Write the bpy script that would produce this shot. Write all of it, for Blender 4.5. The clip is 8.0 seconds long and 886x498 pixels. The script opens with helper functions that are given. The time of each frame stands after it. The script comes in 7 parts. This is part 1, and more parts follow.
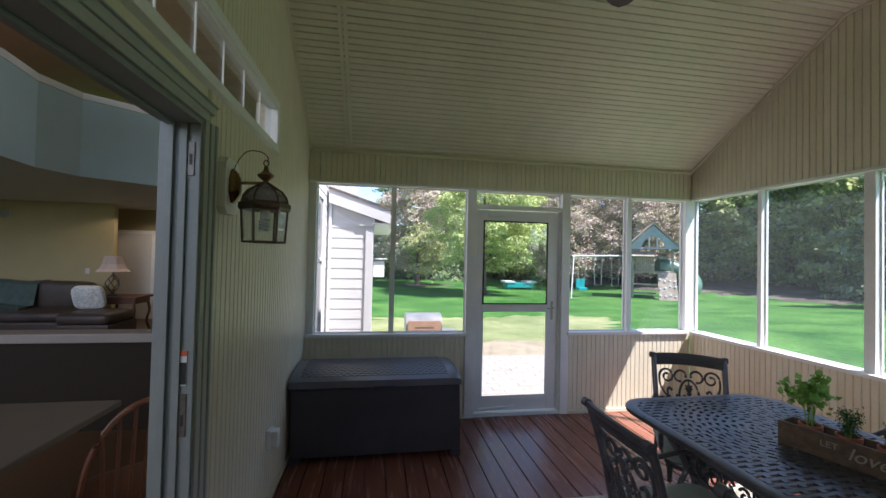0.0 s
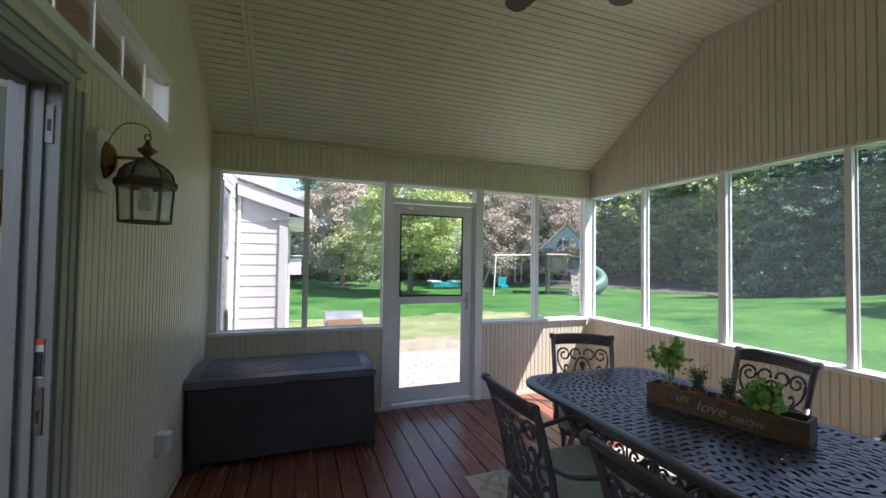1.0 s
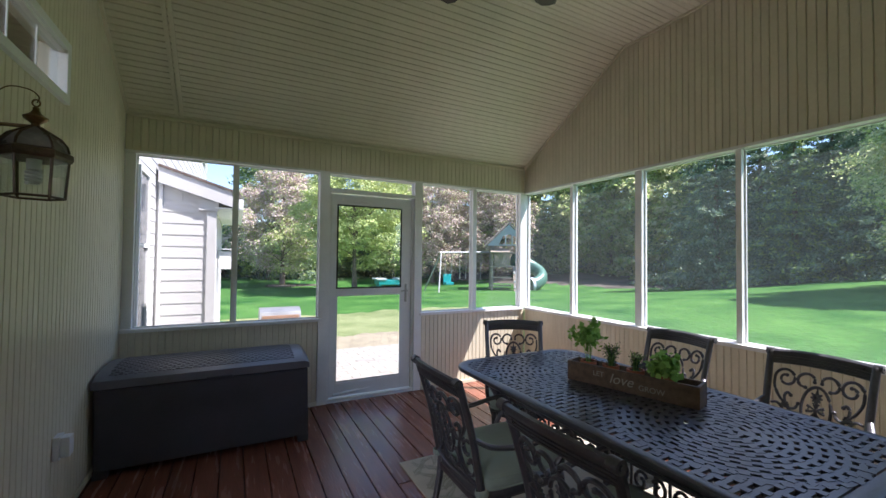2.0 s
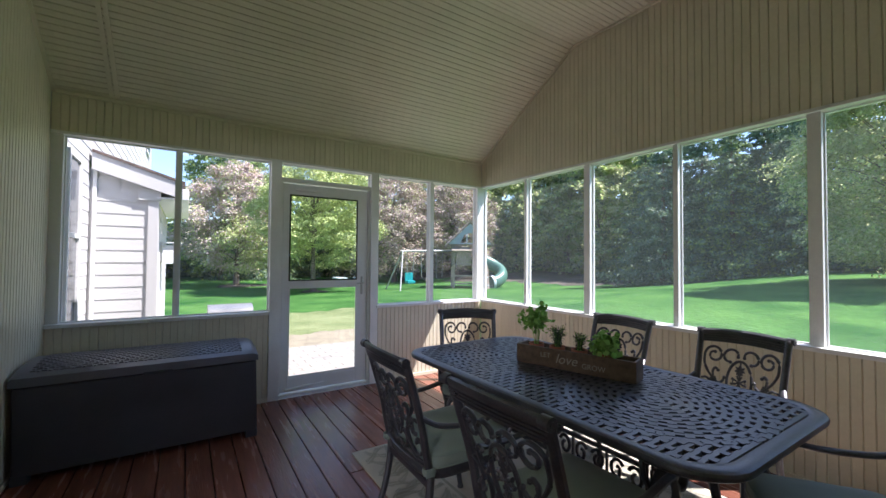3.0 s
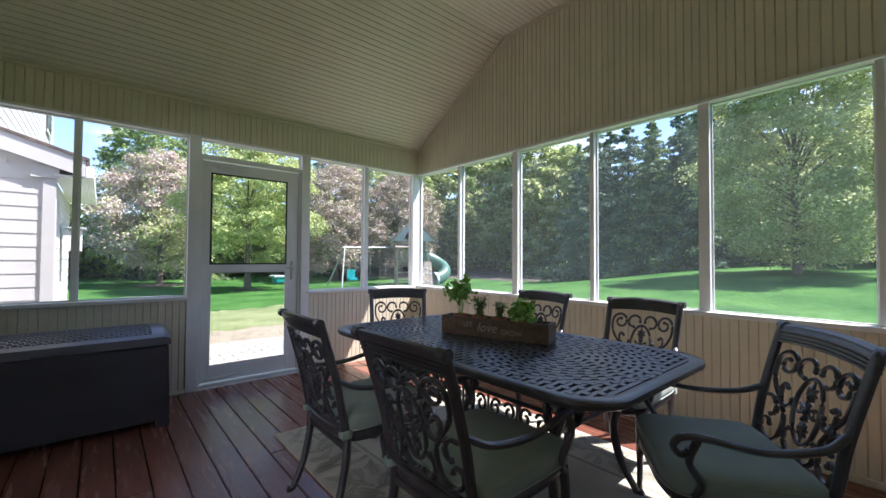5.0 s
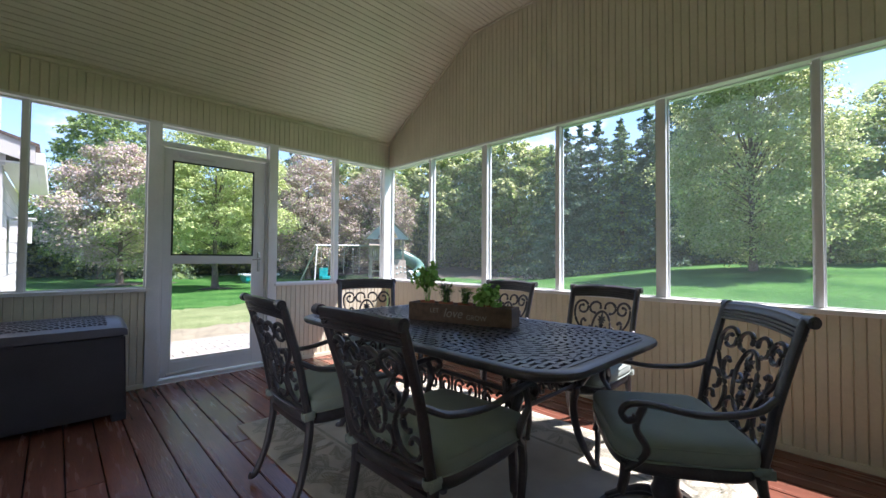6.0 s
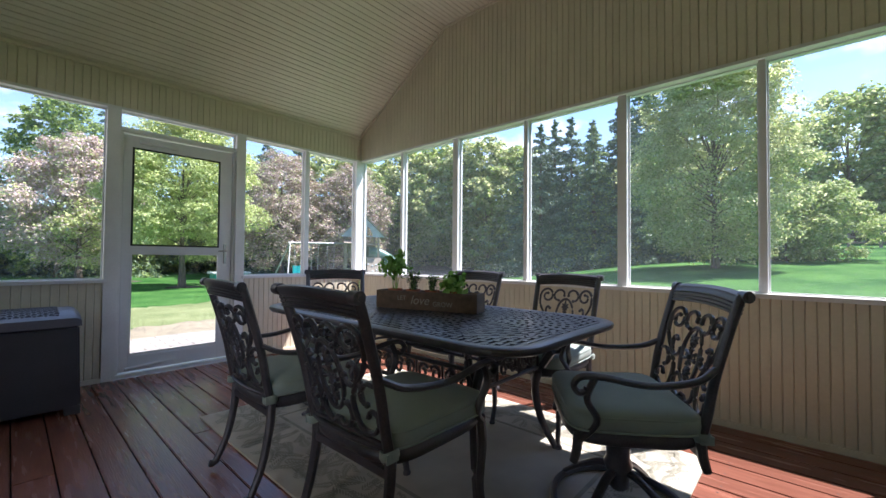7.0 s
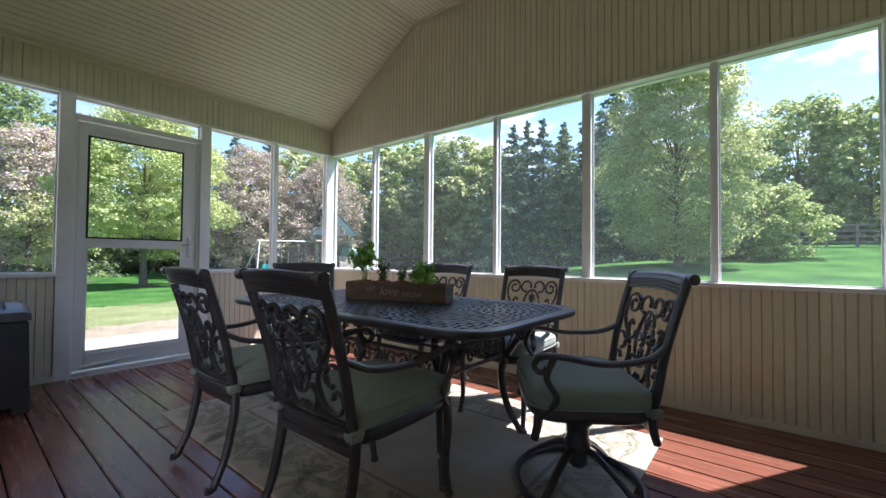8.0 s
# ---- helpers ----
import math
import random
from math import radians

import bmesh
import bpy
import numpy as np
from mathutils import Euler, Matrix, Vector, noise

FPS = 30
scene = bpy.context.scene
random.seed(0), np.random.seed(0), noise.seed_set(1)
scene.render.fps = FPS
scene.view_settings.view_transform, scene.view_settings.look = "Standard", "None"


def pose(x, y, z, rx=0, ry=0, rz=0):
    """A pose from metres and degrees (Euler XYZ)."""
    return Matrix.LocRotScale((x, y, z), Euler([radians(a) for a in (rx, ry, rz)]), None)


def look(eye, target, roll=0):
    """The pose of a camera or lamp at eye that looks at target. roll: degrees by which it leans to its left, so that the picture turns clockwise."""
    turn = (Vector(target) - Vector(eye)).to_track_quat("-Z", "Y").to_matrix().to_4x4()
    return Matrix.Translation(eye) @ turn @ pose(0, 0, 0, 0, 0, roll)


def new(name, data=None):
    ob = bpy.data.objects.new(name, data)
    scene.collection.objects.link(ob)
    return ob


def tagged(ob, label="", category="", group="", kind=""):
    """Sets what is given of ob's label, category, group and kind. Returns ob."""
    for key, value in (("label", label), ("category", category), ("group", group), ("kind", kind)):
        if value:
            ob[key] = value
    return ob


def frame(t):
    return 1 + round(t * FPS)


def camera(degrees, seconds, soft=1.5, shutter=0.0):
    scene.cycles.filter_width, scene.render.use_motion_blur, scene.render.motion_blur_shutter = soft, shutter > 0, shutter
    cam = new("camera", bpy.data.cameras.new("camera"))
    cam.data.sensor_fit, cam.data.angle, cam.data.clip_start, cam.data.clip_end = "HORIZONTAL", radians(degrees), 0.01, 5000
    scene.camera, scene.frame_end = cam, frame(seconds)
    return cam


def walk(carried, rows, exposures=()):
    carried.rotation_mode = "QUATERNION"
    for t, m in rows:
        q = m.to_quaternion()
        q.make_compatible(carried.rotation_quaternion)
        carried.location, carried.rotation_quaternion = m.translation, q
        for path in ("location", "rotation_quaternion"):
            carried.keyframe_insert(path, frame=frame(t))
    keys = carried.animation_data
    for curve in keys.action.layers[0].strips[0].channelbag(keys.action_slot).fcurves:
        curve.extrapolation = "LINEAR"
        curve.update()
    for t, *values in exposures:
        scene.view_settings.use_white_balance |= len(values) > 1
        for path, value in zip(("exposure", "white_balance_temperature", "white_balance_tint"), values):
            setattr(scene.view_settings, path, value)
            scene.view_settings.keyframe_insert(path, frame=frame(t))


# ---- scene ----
cam = camera(96.3, 8.0, soft=1.5)
PATH = [
    (0, (0.245, 0.357, 1.652), (0.575, 2.329, 1.691), 1.3),
    (0.5, (0.295, 0.317, 1.604), (0.822, 2.246, 1.654), 1.0),
    (1, (0.351, 0.28, 1.563), (1.029, 2.16, 1.617), 0.8),
    (1.5, (0.391, 0.248, 1.526), (1.202, 2.075, 1.578), 0.7),
    (3, (0.482, 0.179, 1.399), (1.566, 1.859, 1.45), 0.5),
    (3.5, (0.502, 0.161, 1.351), (1.646, 1.8, 1.405), 0.4),
    (4, (0.525, 0.135, 1.314), (1.727, 1.733, 1.365), 0.5),
    (4.5, (0.55, 0.109, 1.272), (1.804, 1.666, 1.323), 0.4),
    (6, (0.596, 0.027, 1.149), (1.991, 1.459, 1.198), 0.4),
    (6.5, (0.603, -0.001, 1.109), (2.04, 1.389, 1.159), 0.4),
    (7, (0.621, -0.036, 1.076), (2.097, 1.312, 1.122), 0.5),
    (7.5, (0.622, -0.051, 1.046), (2.142, 1.247, 1.094), 0.5),
    (8, (0.619, -0.082, 1.023), (2.18, 1.168, 1.067), 0.5),
]
EXPOSURE = 1.89
walk(cam, [(t, look(eye, target, roll)) for t, eye, target, roll in PATH], exposures=((0, EXPOSURE, 6120, 19), (8, EXPOSURE + 0.05, 6120, 19)))

# ---- sky and sun ----
SUN = Vector((0.443, -0.28, 0.88)).normalized()
world = bpy.data.worlds.new("sky")
scene.world = world
world.use_nodes = True
wt = world.node_tree
sky = wt.nodes.new("ShaderNodeTexSky")
sky.sky_type = "NISHITA"
sky.sun_disc = False
sky.sun_elevation = math.asin(SUN.z)
sky.sun_rotation = math.atan2(SUN.x, SUN.y)
sky.air_density, sky.dust_density, sky.ozone_density = 1.0, 0.02, 3.2
coords = wt.nodes.new("ShaderNodeTexCoord")
cloud_map = wt.nodes.new("ShaderNodeMapping")
cloud_map.inputs["Scale"].default_value = (1.6, 1.6, 3.6)
cloud_noise = wt.nodes.new("ShaderNodeTexNoise")
cloud_noise.inputs["Scale"].default_value = 2.6
cloud_noise.inputs["Detail"].default_value = 7.0
cloud_noise.inputs["Roughness"].default_value = 0.55
cloud_ramp = wt.nodes.new("ShaderNodeValToRGB")
cloud_ramp.color_ramp.elements[0].position, cloud_ramp.color_ramp.elements[1].position = 0.55, 0.74
cloud_mix = wt.nodes.new("ShaderNodeMix")
cloud_mix.data_type = "RGBA"
cloud_mix.inputs[7].default_value = (6.6, 6.8, 7.0, 1)
wt.links.new(coords.outputs["Generated"], cloud_map.inputs["Vector"])
wt.links.new(cloud_map.outputs["Vector"], cloud_noise.inputs["Vector"])
wt.links.new(cloud_noise.outputs["Fac"], cloud_ramp.inputs["Fac"])
wt.links.new(cloud_ramp.outputs["Color"], cloud_mix.inputs[0])
wt.links.new(sky.outputs["Color"], cloud_mix.inputs[6])
wt.links.new(cloud_mix.outputs[2], wt.nodes["Background"].inputs["Color"])
wt.nodes["Background"].inputs["Strength"].default_value = 0.092

sun = new("sun", bpy.data.lights.new("sun", "SUN"))
sun.data.energy, sun.data.angle, sun.data.color = 3.4, radians(0.53), (1.0, 0.95, 0.87)
sun.matrix_world = look(SUN * 50, (0, 0, 0))


# ---- materials ----
def material(name, colour, rough=0.5, metal=0.0, vary=0.12, scale=6.0, fine=60.0, bump=0.15, depth=0.002, stretch=(1, 1, 1), random_tone=0.0,
             second=None, specular=0.5, sheen=0.0):
    """A plain surface with two scales of tone and a fine relief. second: the colour that the broad pattern moves towards."""
    m = bpy.data.materials.new(name)
    m.use_nodes = True
    nt = m.node_tree
    b = nt.nodes["Principled BSDF"]
    b.inputs["Metallic"].default_value = metal
    b.inputs["Specular IOR Level"].default_value = specular
    if sheen:
        b.inputs["Sheen Weight"].default_value = sheen
    tc = nt.nodes.new("ShaderNodeTexCoord")
    mp = nt.nodes.new("ShaderNodeMapping")
    mp.inputs["Scale"].default_value = stretch
    nt.links.new(tc.outputs["Object"], mp.inputs["Vector"])
    info = nt.nodes.new("ShaderNodeObjectInfo")
    shift = nt.nodes.new("ShaderNodeVectorMath")
    shift.operation = "MULTIPLY_ADD"
    shift.inputs[1].default_value = (1, 1, 1)
    scaled = nt.nodes.new("ShaderNodeMath")
    scaled.operation = "MULTIPLY"
    scaled.inputs[1].default_value = 37.0
    nt.links.new(info.outputs["Random"], scaled.inputs[0])
    nt.links.new(mp.outputs["Vector"], shift.inputs[0])
    nt.links.new(scaled.outputs[0], shift.inputs[2])
    n1 = nt.nodes.new("ShaderNodeTexNoise")
    n1.inputs["Scale"].default_value = scale
    n1.inputs["Detail"].default_value = 5
    n2 = nt.nodes.new("ShaderNodeTexNoise")
    n2.inputs["Scale"].default_value = fine
    n2.inputs["Detail"].default_value = 4
    for n in (n1, n2):
        nt.links.new(shift.outputs[0], n.inputs["Vector"])
    mix = nt.nodes.new("ShaderNodeMix")
    mix.data_type = "RGBA"
    dark = tuple(c * (1 - vary) for c in colour)
    mix.inputs[6].default_value = (*dark, 1)
    mix.inputs[7].default_value = (*(second or tuple(min(1, c * (1 + vary)) for c in colour)), 1)
    ramp = nt.nodes.new("ShaderNodeMapRange")
    ramp.inputs["From Min"].default_value, ramp.inputs["From Max"].default_value = 0.3, 0.7
    nt.links.new(n1.outputs["Fac"], ramp.inputs["Value"])
    nt.links.new(ramp.outputs[0], mix.inputs[0])
    hue = nt.nodes.new("ShaderNodeHueSaturation")
    nt.links.new(mix.outputs[2], hue.inputs["Color"])
    tone = nt.nodes.new("ShaderNodeMapRange")
    tone.inputs["From Min"].default_value, tone.inputs["From Max"].default_value = 0.25, 0.75
    tone.inputs["To Min"].default_value, tone.inputs["To Max"].default_value = 1 - vary * 0.7, 1 + vary * 0.7
    nt.links.new(n2.outputs["Fac"], tone.inputs["Value"])
    if random_tone:
        each = nt.nodes.new("ShaderNodeMapRange")
        each.inputs["To Min"].default_value, each.inputs["To Max"].default_value = 1 - random_tone, 1 + random_tone
        nt.links.new(info.outputs["Random"], each.inputs["Value"])
        times = nt.nodes.new("ShaderNodeMath")
        times.operation = "MULTIPLY"
        nt.links.new(each.outputs[0], times.inputs[0])
        nt.links.new(tone.outputs[0], times.inputs[1])
        nt.links.new(times.outputs[0], hue.inputs["Value"])
    else:
        nt.links.new(tone.outputs[0], hue.inputs["Value"])
    nt.links.new(hue.outputs["Color"], b.inputs["Base Color"])
    rr = nt.nodes.new("ShaderNodeMapRange")
    rr.inputs["To Min"].default_value, rr.inputs["To Max"].default_value = max(0.02, rough - 0.12), min(1, rough + 0.12)
    nt.links.new(n1.outputs["Fac"], rr.inputs["Value"])
    nt.links.new(rr.outputs[0], b.inputs["Roughness"])
    if bump:
        bp = nt.nodes.new("ShaderNodeBump")
        bp.inputs["Strength"].default_value, bp.inputs["Distance"].default_value = bump, depth
        nt.links.new(n2.outputs["Fac"], bp.inputs["Height"])
        nt.links.new(bp.outputs["Normal"], b.inputs["Normal"])
    return m


def leaf_material(name, low, high, through_light=0.5):
    m = bpy.data.materials.new(name)
    m.use_nodes = True
    nt = m.node_tree
    b = nt.nodes["Principled BSDF"]
    b.inputs["Roughness"].default_value = 0.6
    geo = nt.nodes.new("ShaderNodeNewGeometry")
    ramp = nt.nodes.new("ShaderNodeValToRGB")
    ramp.color_ramp.elements[0].color, ramp.color_ramp.elements[1].color = (*low, 1), (*high, 1)
    nt.links.new(geo.outputs["Random Per Island"], ramp.inputs["Fac"])
    nt.links.new(ramp.outputs["Color"], b.inputs["Base Color"])
    tr = nt.nodes.new("ShaderNodeBsdfTranslucent")
    nt.links.new(ramp.outputs["Color"], tr.inputs["Color"])
    mx = nt.nodes.new("ShaderNodeMixShader")
    mx.inputs[0].default_value = through_light
    nt.links.new(b.outputs[0], mx.inputs[1])
    nt.links.new(tr.outputs[0], mx.inputs[2])
    nt.links.new(mx.outputs[0], nt.nodes["Material Output"].inputs["Surface"])
    return m


def screen_material():
    m = bpy.data.materials.new("insect_screen")
    m.use_nodes = True
    nt = m.node_tree
    nt.nodes.remove(nt.nodes["Principled BSDF"])
    clear = nt.nodes.new("ShaderNodeBsdfTransparent")
    wire = nt.nodes.new("ShaderNodeBsdfDiffuse")
    wire.inputs["Color"].default_value = (0.30, 0.31, 0.32, 1)
    mx = nt.nodes.new("ShaderNodeMixShader")
    mx.inputs[0].default_value = 0.10
    glow = nt.nodes.new("ShaderNodeBsdfTranslucent")
    glow.inputs["Color"].default_value = (0.20, 0.225, 0.235, 1)
    both = nt.nodes.new("ShaderNodeAddShader")
    nt.links.new(wire.outputs[0], both.inputs[0])
    nt.links.new(glow.outputs[0], both.inputs[1])
    nt.links.new(clear.outputs[0], mx.inputs[1])
    nt.links.new(both.outputs[0], mx.inputs[2])
    nt.links.new(mx.outputs[0], nt.nodes["Material Output"].inputs["Surface"])
    return m


def glass_material(name, gloss=0.05):
    m = bpy.data.materials.new(name)
    m.use_nodes = True
    nt = m.node_tree
    nt.nodes.remove(nt.nodes["Principled BSDF"])
    clear = nt.nodes.new("ShaderNodeBsdfTransparent")
    clear.inputs["Color"].default_value = (0.96, 0.98, 0.975, 1)
    shine = nt.nodes.new("ShaderNodeBsdfGlossy")
    shine.inputs["Roughness"].default_value = 0.03
    mx = nt.nodes.new("ShaderNodeMixShader")
    edge_on = nt.nodes.new("ShaderNodeLayerWeight")
    steep = nt.nodes.new("ShaderNodeMath")
    steep.operation, steep.inputs[1].default_value = "POWER", 3.0
    sheen = nt.nodes.new("ShaderNodeMath")
    sheen.operation, sheen.inputs[1].default_value, sheen.inputs[2].default_value = "MULTIPLY_ADD", 0.75, gloss
    nt.links.new(edge_on.outputs["Facing"], steep.inputs[0])
    nt.links.new(steep.outputs[0], sheen.inputs[0])
    nt.links.new(sheen.outputs[0], mx.inputs[0])
    nt.links.new(clear.outputs[0], mx.inputs[1])
    nt.links.new(shine.outputs[0], mx.inputs[2])
    nt.links.new(mx.outputs[0], nt.nodes["Material Output"].inputs["Surface"])
    return m


BEAD = material("cream_beadboard", (0.70, 0.645, 0.505), 0.42, vary=0.05, scale=2.5, fine=45, bump=0.05, random_tone=0.02)
CEIL = material("cream_ceiling", (0.70, 0.645, 0.505), 0.38, vary=0.05, scale=2.0, fine=40, bump=0.05)
WHITE = material("white_painted_wood", (0.80, 0.80, 0.79), 0.42, vary=0.05, scale=5, fine=70, bump=0.06, random_tone=0.02)
# Doorway jamb is a darker grey than its casing; both are darker than WHITE.
JAMB = material("dark_grey_jamb", (0.21, 0.24, 0.235), 0.5, vary=0.06, scale=5, fine=60, bump=0.06)
CASING = material("grey_green_casing", (0.40, 0.43, 0.41), 0.5, vary=0.05, scale=5, fine=60, bump=0.06)
ALU = material("white_aluminium", (0.78, 0.79, 0.79), 0.35, vary=0.03, scale=3, fine=30, bump=0.02)
DECK = material("stained_deck_board", (0.215, 0.082, 0.055), 0.25, vary=0.19, scale=5.0, fine=26, bump=0.45, depth=0.003, stretch=(6, 0.45, 6), random_tone=0.16)
IRON = material("cast_dark_bronze", (0.092, 0.090, 0.104), 0.33, metal=0.35, vary=0.25, scale=9, fine=130, bump=0.15)
CUSHION = material("sage_cushion_cloth", (0.28, 0.345, 0.315), 0.85, vary=0.10, scale=6, fine=420, bump=0.3, sheen=0.2)
RUG = material("rug_pile", (0.52, 0.48, 0.40), 0.95, vary=0.12, scale=5, fine=380, bump=0.6, depth=0.004)
RUG_GREY = material("rug_pile_leaf", (0.33, 0.32, 0.255), 0.95, vary=0.16, scale=9, fine=380, bump=0.6, depth=0.004)
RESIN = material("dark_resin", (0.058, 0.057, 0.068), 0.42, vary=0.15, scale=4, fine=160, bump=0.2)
# Same resin for the lid, over twice as light as the body.
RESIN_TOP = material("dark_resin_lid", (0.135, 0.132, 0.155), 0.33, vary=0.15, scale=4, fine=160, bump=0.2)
SCREEN = screen_material()
GLASS = glass_material("clear_glass")
BRASS = material("aged_brass", (0.20, 0.125, 0.055), 0.36, metal=0.9, vary=0.3, scale=12, fine=90, bump=0.1)
STEEL = material("dull_steel", (0.42, 0.42, 0.40), 0.35, metal=0.9, vary=0.15, scale=10, fine=90, bump=0.05)
PLATE = material("worn_steel_plate", (0.16, 0.15, 0.135), 0.45, metal=0.7, vary=0.3, scale=14)
BLACK = material("black_rubber", (0.012, 0.012, 0.012), 0.6, vary=0.2)
SIDING = material("white_vinyl_siding", (0.62, 0.61, 0.605), 0.5, vary=0.03, scale=2, fine=60, bump=0.06)
SHINGLE = material("brown_shingle", (0.14, 0.10, 0.085), 0.9, vary=0.3, scale=7, fine=90, bump=0.5)
BARK = material("bark", (0.15, 0.115, 0.09), 0.9, vary=0.35, scale=5, fine=22, bump=0.8, depth=0.03, stretch=(4, 4, 1))
PLANTER = material("stained_planter_wood", (0.125, 0.080, 0.052), 0.6, vary=0.35, scale=6, fine=45, bump=0.3, stretch=(5, 1, 5))
TERRA = material("terracotta", (0.36, 0.125, 0.06), 0.8, vary=0.15, scale=9)
SOIL = material("dark_soil", (0.03, 0.02, 0.014), 0.95, vary=0.4, scale=30, fine=150, bump=0.8, depth=0.006)
INK = material("pale_lettering", (0.32, 0.295, 0.255), 0.7, vary=0.05)
PLAYWOOD = material("weathered_play_wood", (0.30, 0.25, 0.20), 0.8, vary=0.25, scale=4, fine=40, bump=0.3)
PLAYWHITE = material("pale_blue_play_paint", (0.55, 0.62, 0.66), 0.6, vary=0.08)
PLAYGREEN = material("green_play_plastic", (0.085, 0.19, 0.15), 0.35, vary=0.08)
TEAL = material("teal_play_plastic", (0.01, 0.32, 0.34), 0.35, vary=0.06)
PAVER = material("concrete_paver", (0.33, 0.30, 0.275), 0.85, vary=0.12, scale=3, fine=70, bump=0.4, depth=0.004, random_tone=0.06)
# Dry grass tone, made pale enough to stand for sunlit lawn as well.
DRY_SUNLIT_GRASS = material("dry_sunlit_grass", (0.19, 0.24, 0.10), 0.95, vary=0.25, scale=0.8, fine=30, bump=0.9, depth=0.04, second=(0.29, 0.31, 0.16), specular=0.05)
STRAW = material("sandy_soil", (0.27, 0.225, 0.16), 0.95, vary=0.2, scale=3, fine=60, bump=0.6)
FENCEWOOD = material("brown_fence_wood", (0.24, 0.19, 0.165), 0.85, vary=0.25, scale=3, fine=30)
LEAF_GREEN = leaf_material("fresh_green_leaf", (0.20, 0.30, 0.085), (0.45, 0.56, 0.20), 0.55)
LEAF_LIME = leaf_material("lime_leaf", (0.36, 0.43, 0.12), (0.68, 0.72, 0.32), 0.3)
LEAF_PINK = leaf_material("pink_blossom", (0.44, 0.325, 0.295), (0.73, 0.60, 0.56), 0.2)
LEAF_DUSK = leaf_material("faded_blossom_leaf", (0.285, 0.21, 0.165), (0.56, 0.455, 0.385), 0.2)
LEAF_DARK = leaf_material("dark_conifer_needle", (0.08, 0.135, 0.085), (0.25, 0.34, 0.21), 0.35)
LEAF_PALE = leaf_material("pale_new_leaf", (0.38, 0.42, 0.19), (0.70, 0.72, 0.42), 0.72)
LEAF_FRESH = leaf_material("fresh_pale_green_leaf", (0.30, 0.38, 0.14), (0.60, 0.67, 0.30), 0.25)
HERB = leaf_material("herb_leaf", (0.13, 0.31, 0.045), (0.36, 0.60, 0.15), 0.4)
HERB_DARK = leaf_material("rosemary_leaf", (0.025, 0.07, 0.03), (0.09, 0.16, 0.07), 0.2)


# ---- mesh helpers ----
def mesh_object(name, bm, mat, parent=None, smooth=False):
    me = bpy.data.meshes.new(name)
    bm.normal_update()
    bm.to_mesh(me)
    bm.free()
    me.materials.append(mat)
    if smooth:
        for p in me.polygons:
            p.use_smooth = True
        me.set_sharp_from_angle(angle=radians(40))
    ob = new(name, me)
    if parent is not None:
        ob.parent = parent
    return ob


def part(name, bm, mat, parent, label="", smooth=False):
    ob = mesh_object(name, bm, mat, parent, smooth)
    return tagged(ob, label=label)


def thing(name, m, label, category, group=""):
    ob = new(name)
    ob.matrix_basis = m
    return tagged(ob, label, category, group)


def structure(name, bm, mat, label, category, parent=None, smooth=False):
    return tagged(mesh_object(name, bm, mat, parent, smooth), label, category, kind="structure")


def box(bm, x0, x1, y0, y1, z0, z1, bevel=0.0, turn=None):
    r = bmesh.ops.create_cube(bm, size=1.0)
    m = Matrix.Translation(((x0 + x1) / 2, (y0 + y1) / 2, (z0 + z1) / 2)) @ Matrix.Diagonal((abs(x1 - x0), abs(y1 - y0), abs(z1 - z0), 1))
    bmesh.ops.transform(bm, matrix=(turn @ m) if turn is not None else m, verts=r["verts"])
    if bevel:
        edges = {e for v in r["verts"] for e in v.link_edges}
        bmesh.ops.bevel(bm, geom=list(edges), offset=bevel, segments=2, profile=0.7, affect="EDGES")
    return bm


def boxed(*a, **k):
    return box(bmesh.new(), *a, **k)


def cylinder(bm, p0, p1, r0, r1=None, sides=12):
    p0, p1 = Vector(p0), Vector(p1)
    r1 = r0 if r1 is None else r1
    q = (p1 - p0).to_track_quat("Z", "Y").to_matrix()
    a = [bm.verts.new(p0 + q @ Vector((r0 * math.cos(2 * math.pi * i / sides), r0 * math.sin(2 * math.pi * i / sides), 0))) for i in range(sides)]
    b = [bm.verts.new(p1 + q @ Vector((r1 * math.cos(2 * math.pi * i / sides), r1 * math.sin(2 * math.pi * i / sides), 0))) for i in range(sides)]
    for i in range(sides):
        bm.faces.new((a[i], a[(i + 1) % sides], b[(i + 1) % sides], b[i]))
    bm.faces.new(a[::-1])
    bm.faces.new(b)
    return bm


def lathe(bm, profile, centre=(0, 0, 0), sides=24, turn=0.0):
    cx, cy, cz = centre
    rings = []
    for r, z in profile:
        rings.append([bm.verts.new((cx + r * math.cos(turn + 2 * math.pi * i / sides), cy + r * math.sin(turn + 2 * math.pi * i / sides), cz + z)) for i in range(sides)])
    for a, b in zip(rings, rings[1:]):
        for i in range(sides):
            bm.faces.new((a[i], a[(i + 1) % sides], b[(i + 1) % sides], b[i]))
    bm.faces.new(rings[0][::-1])
    bm.faces.new(rings[-1])
    return bm


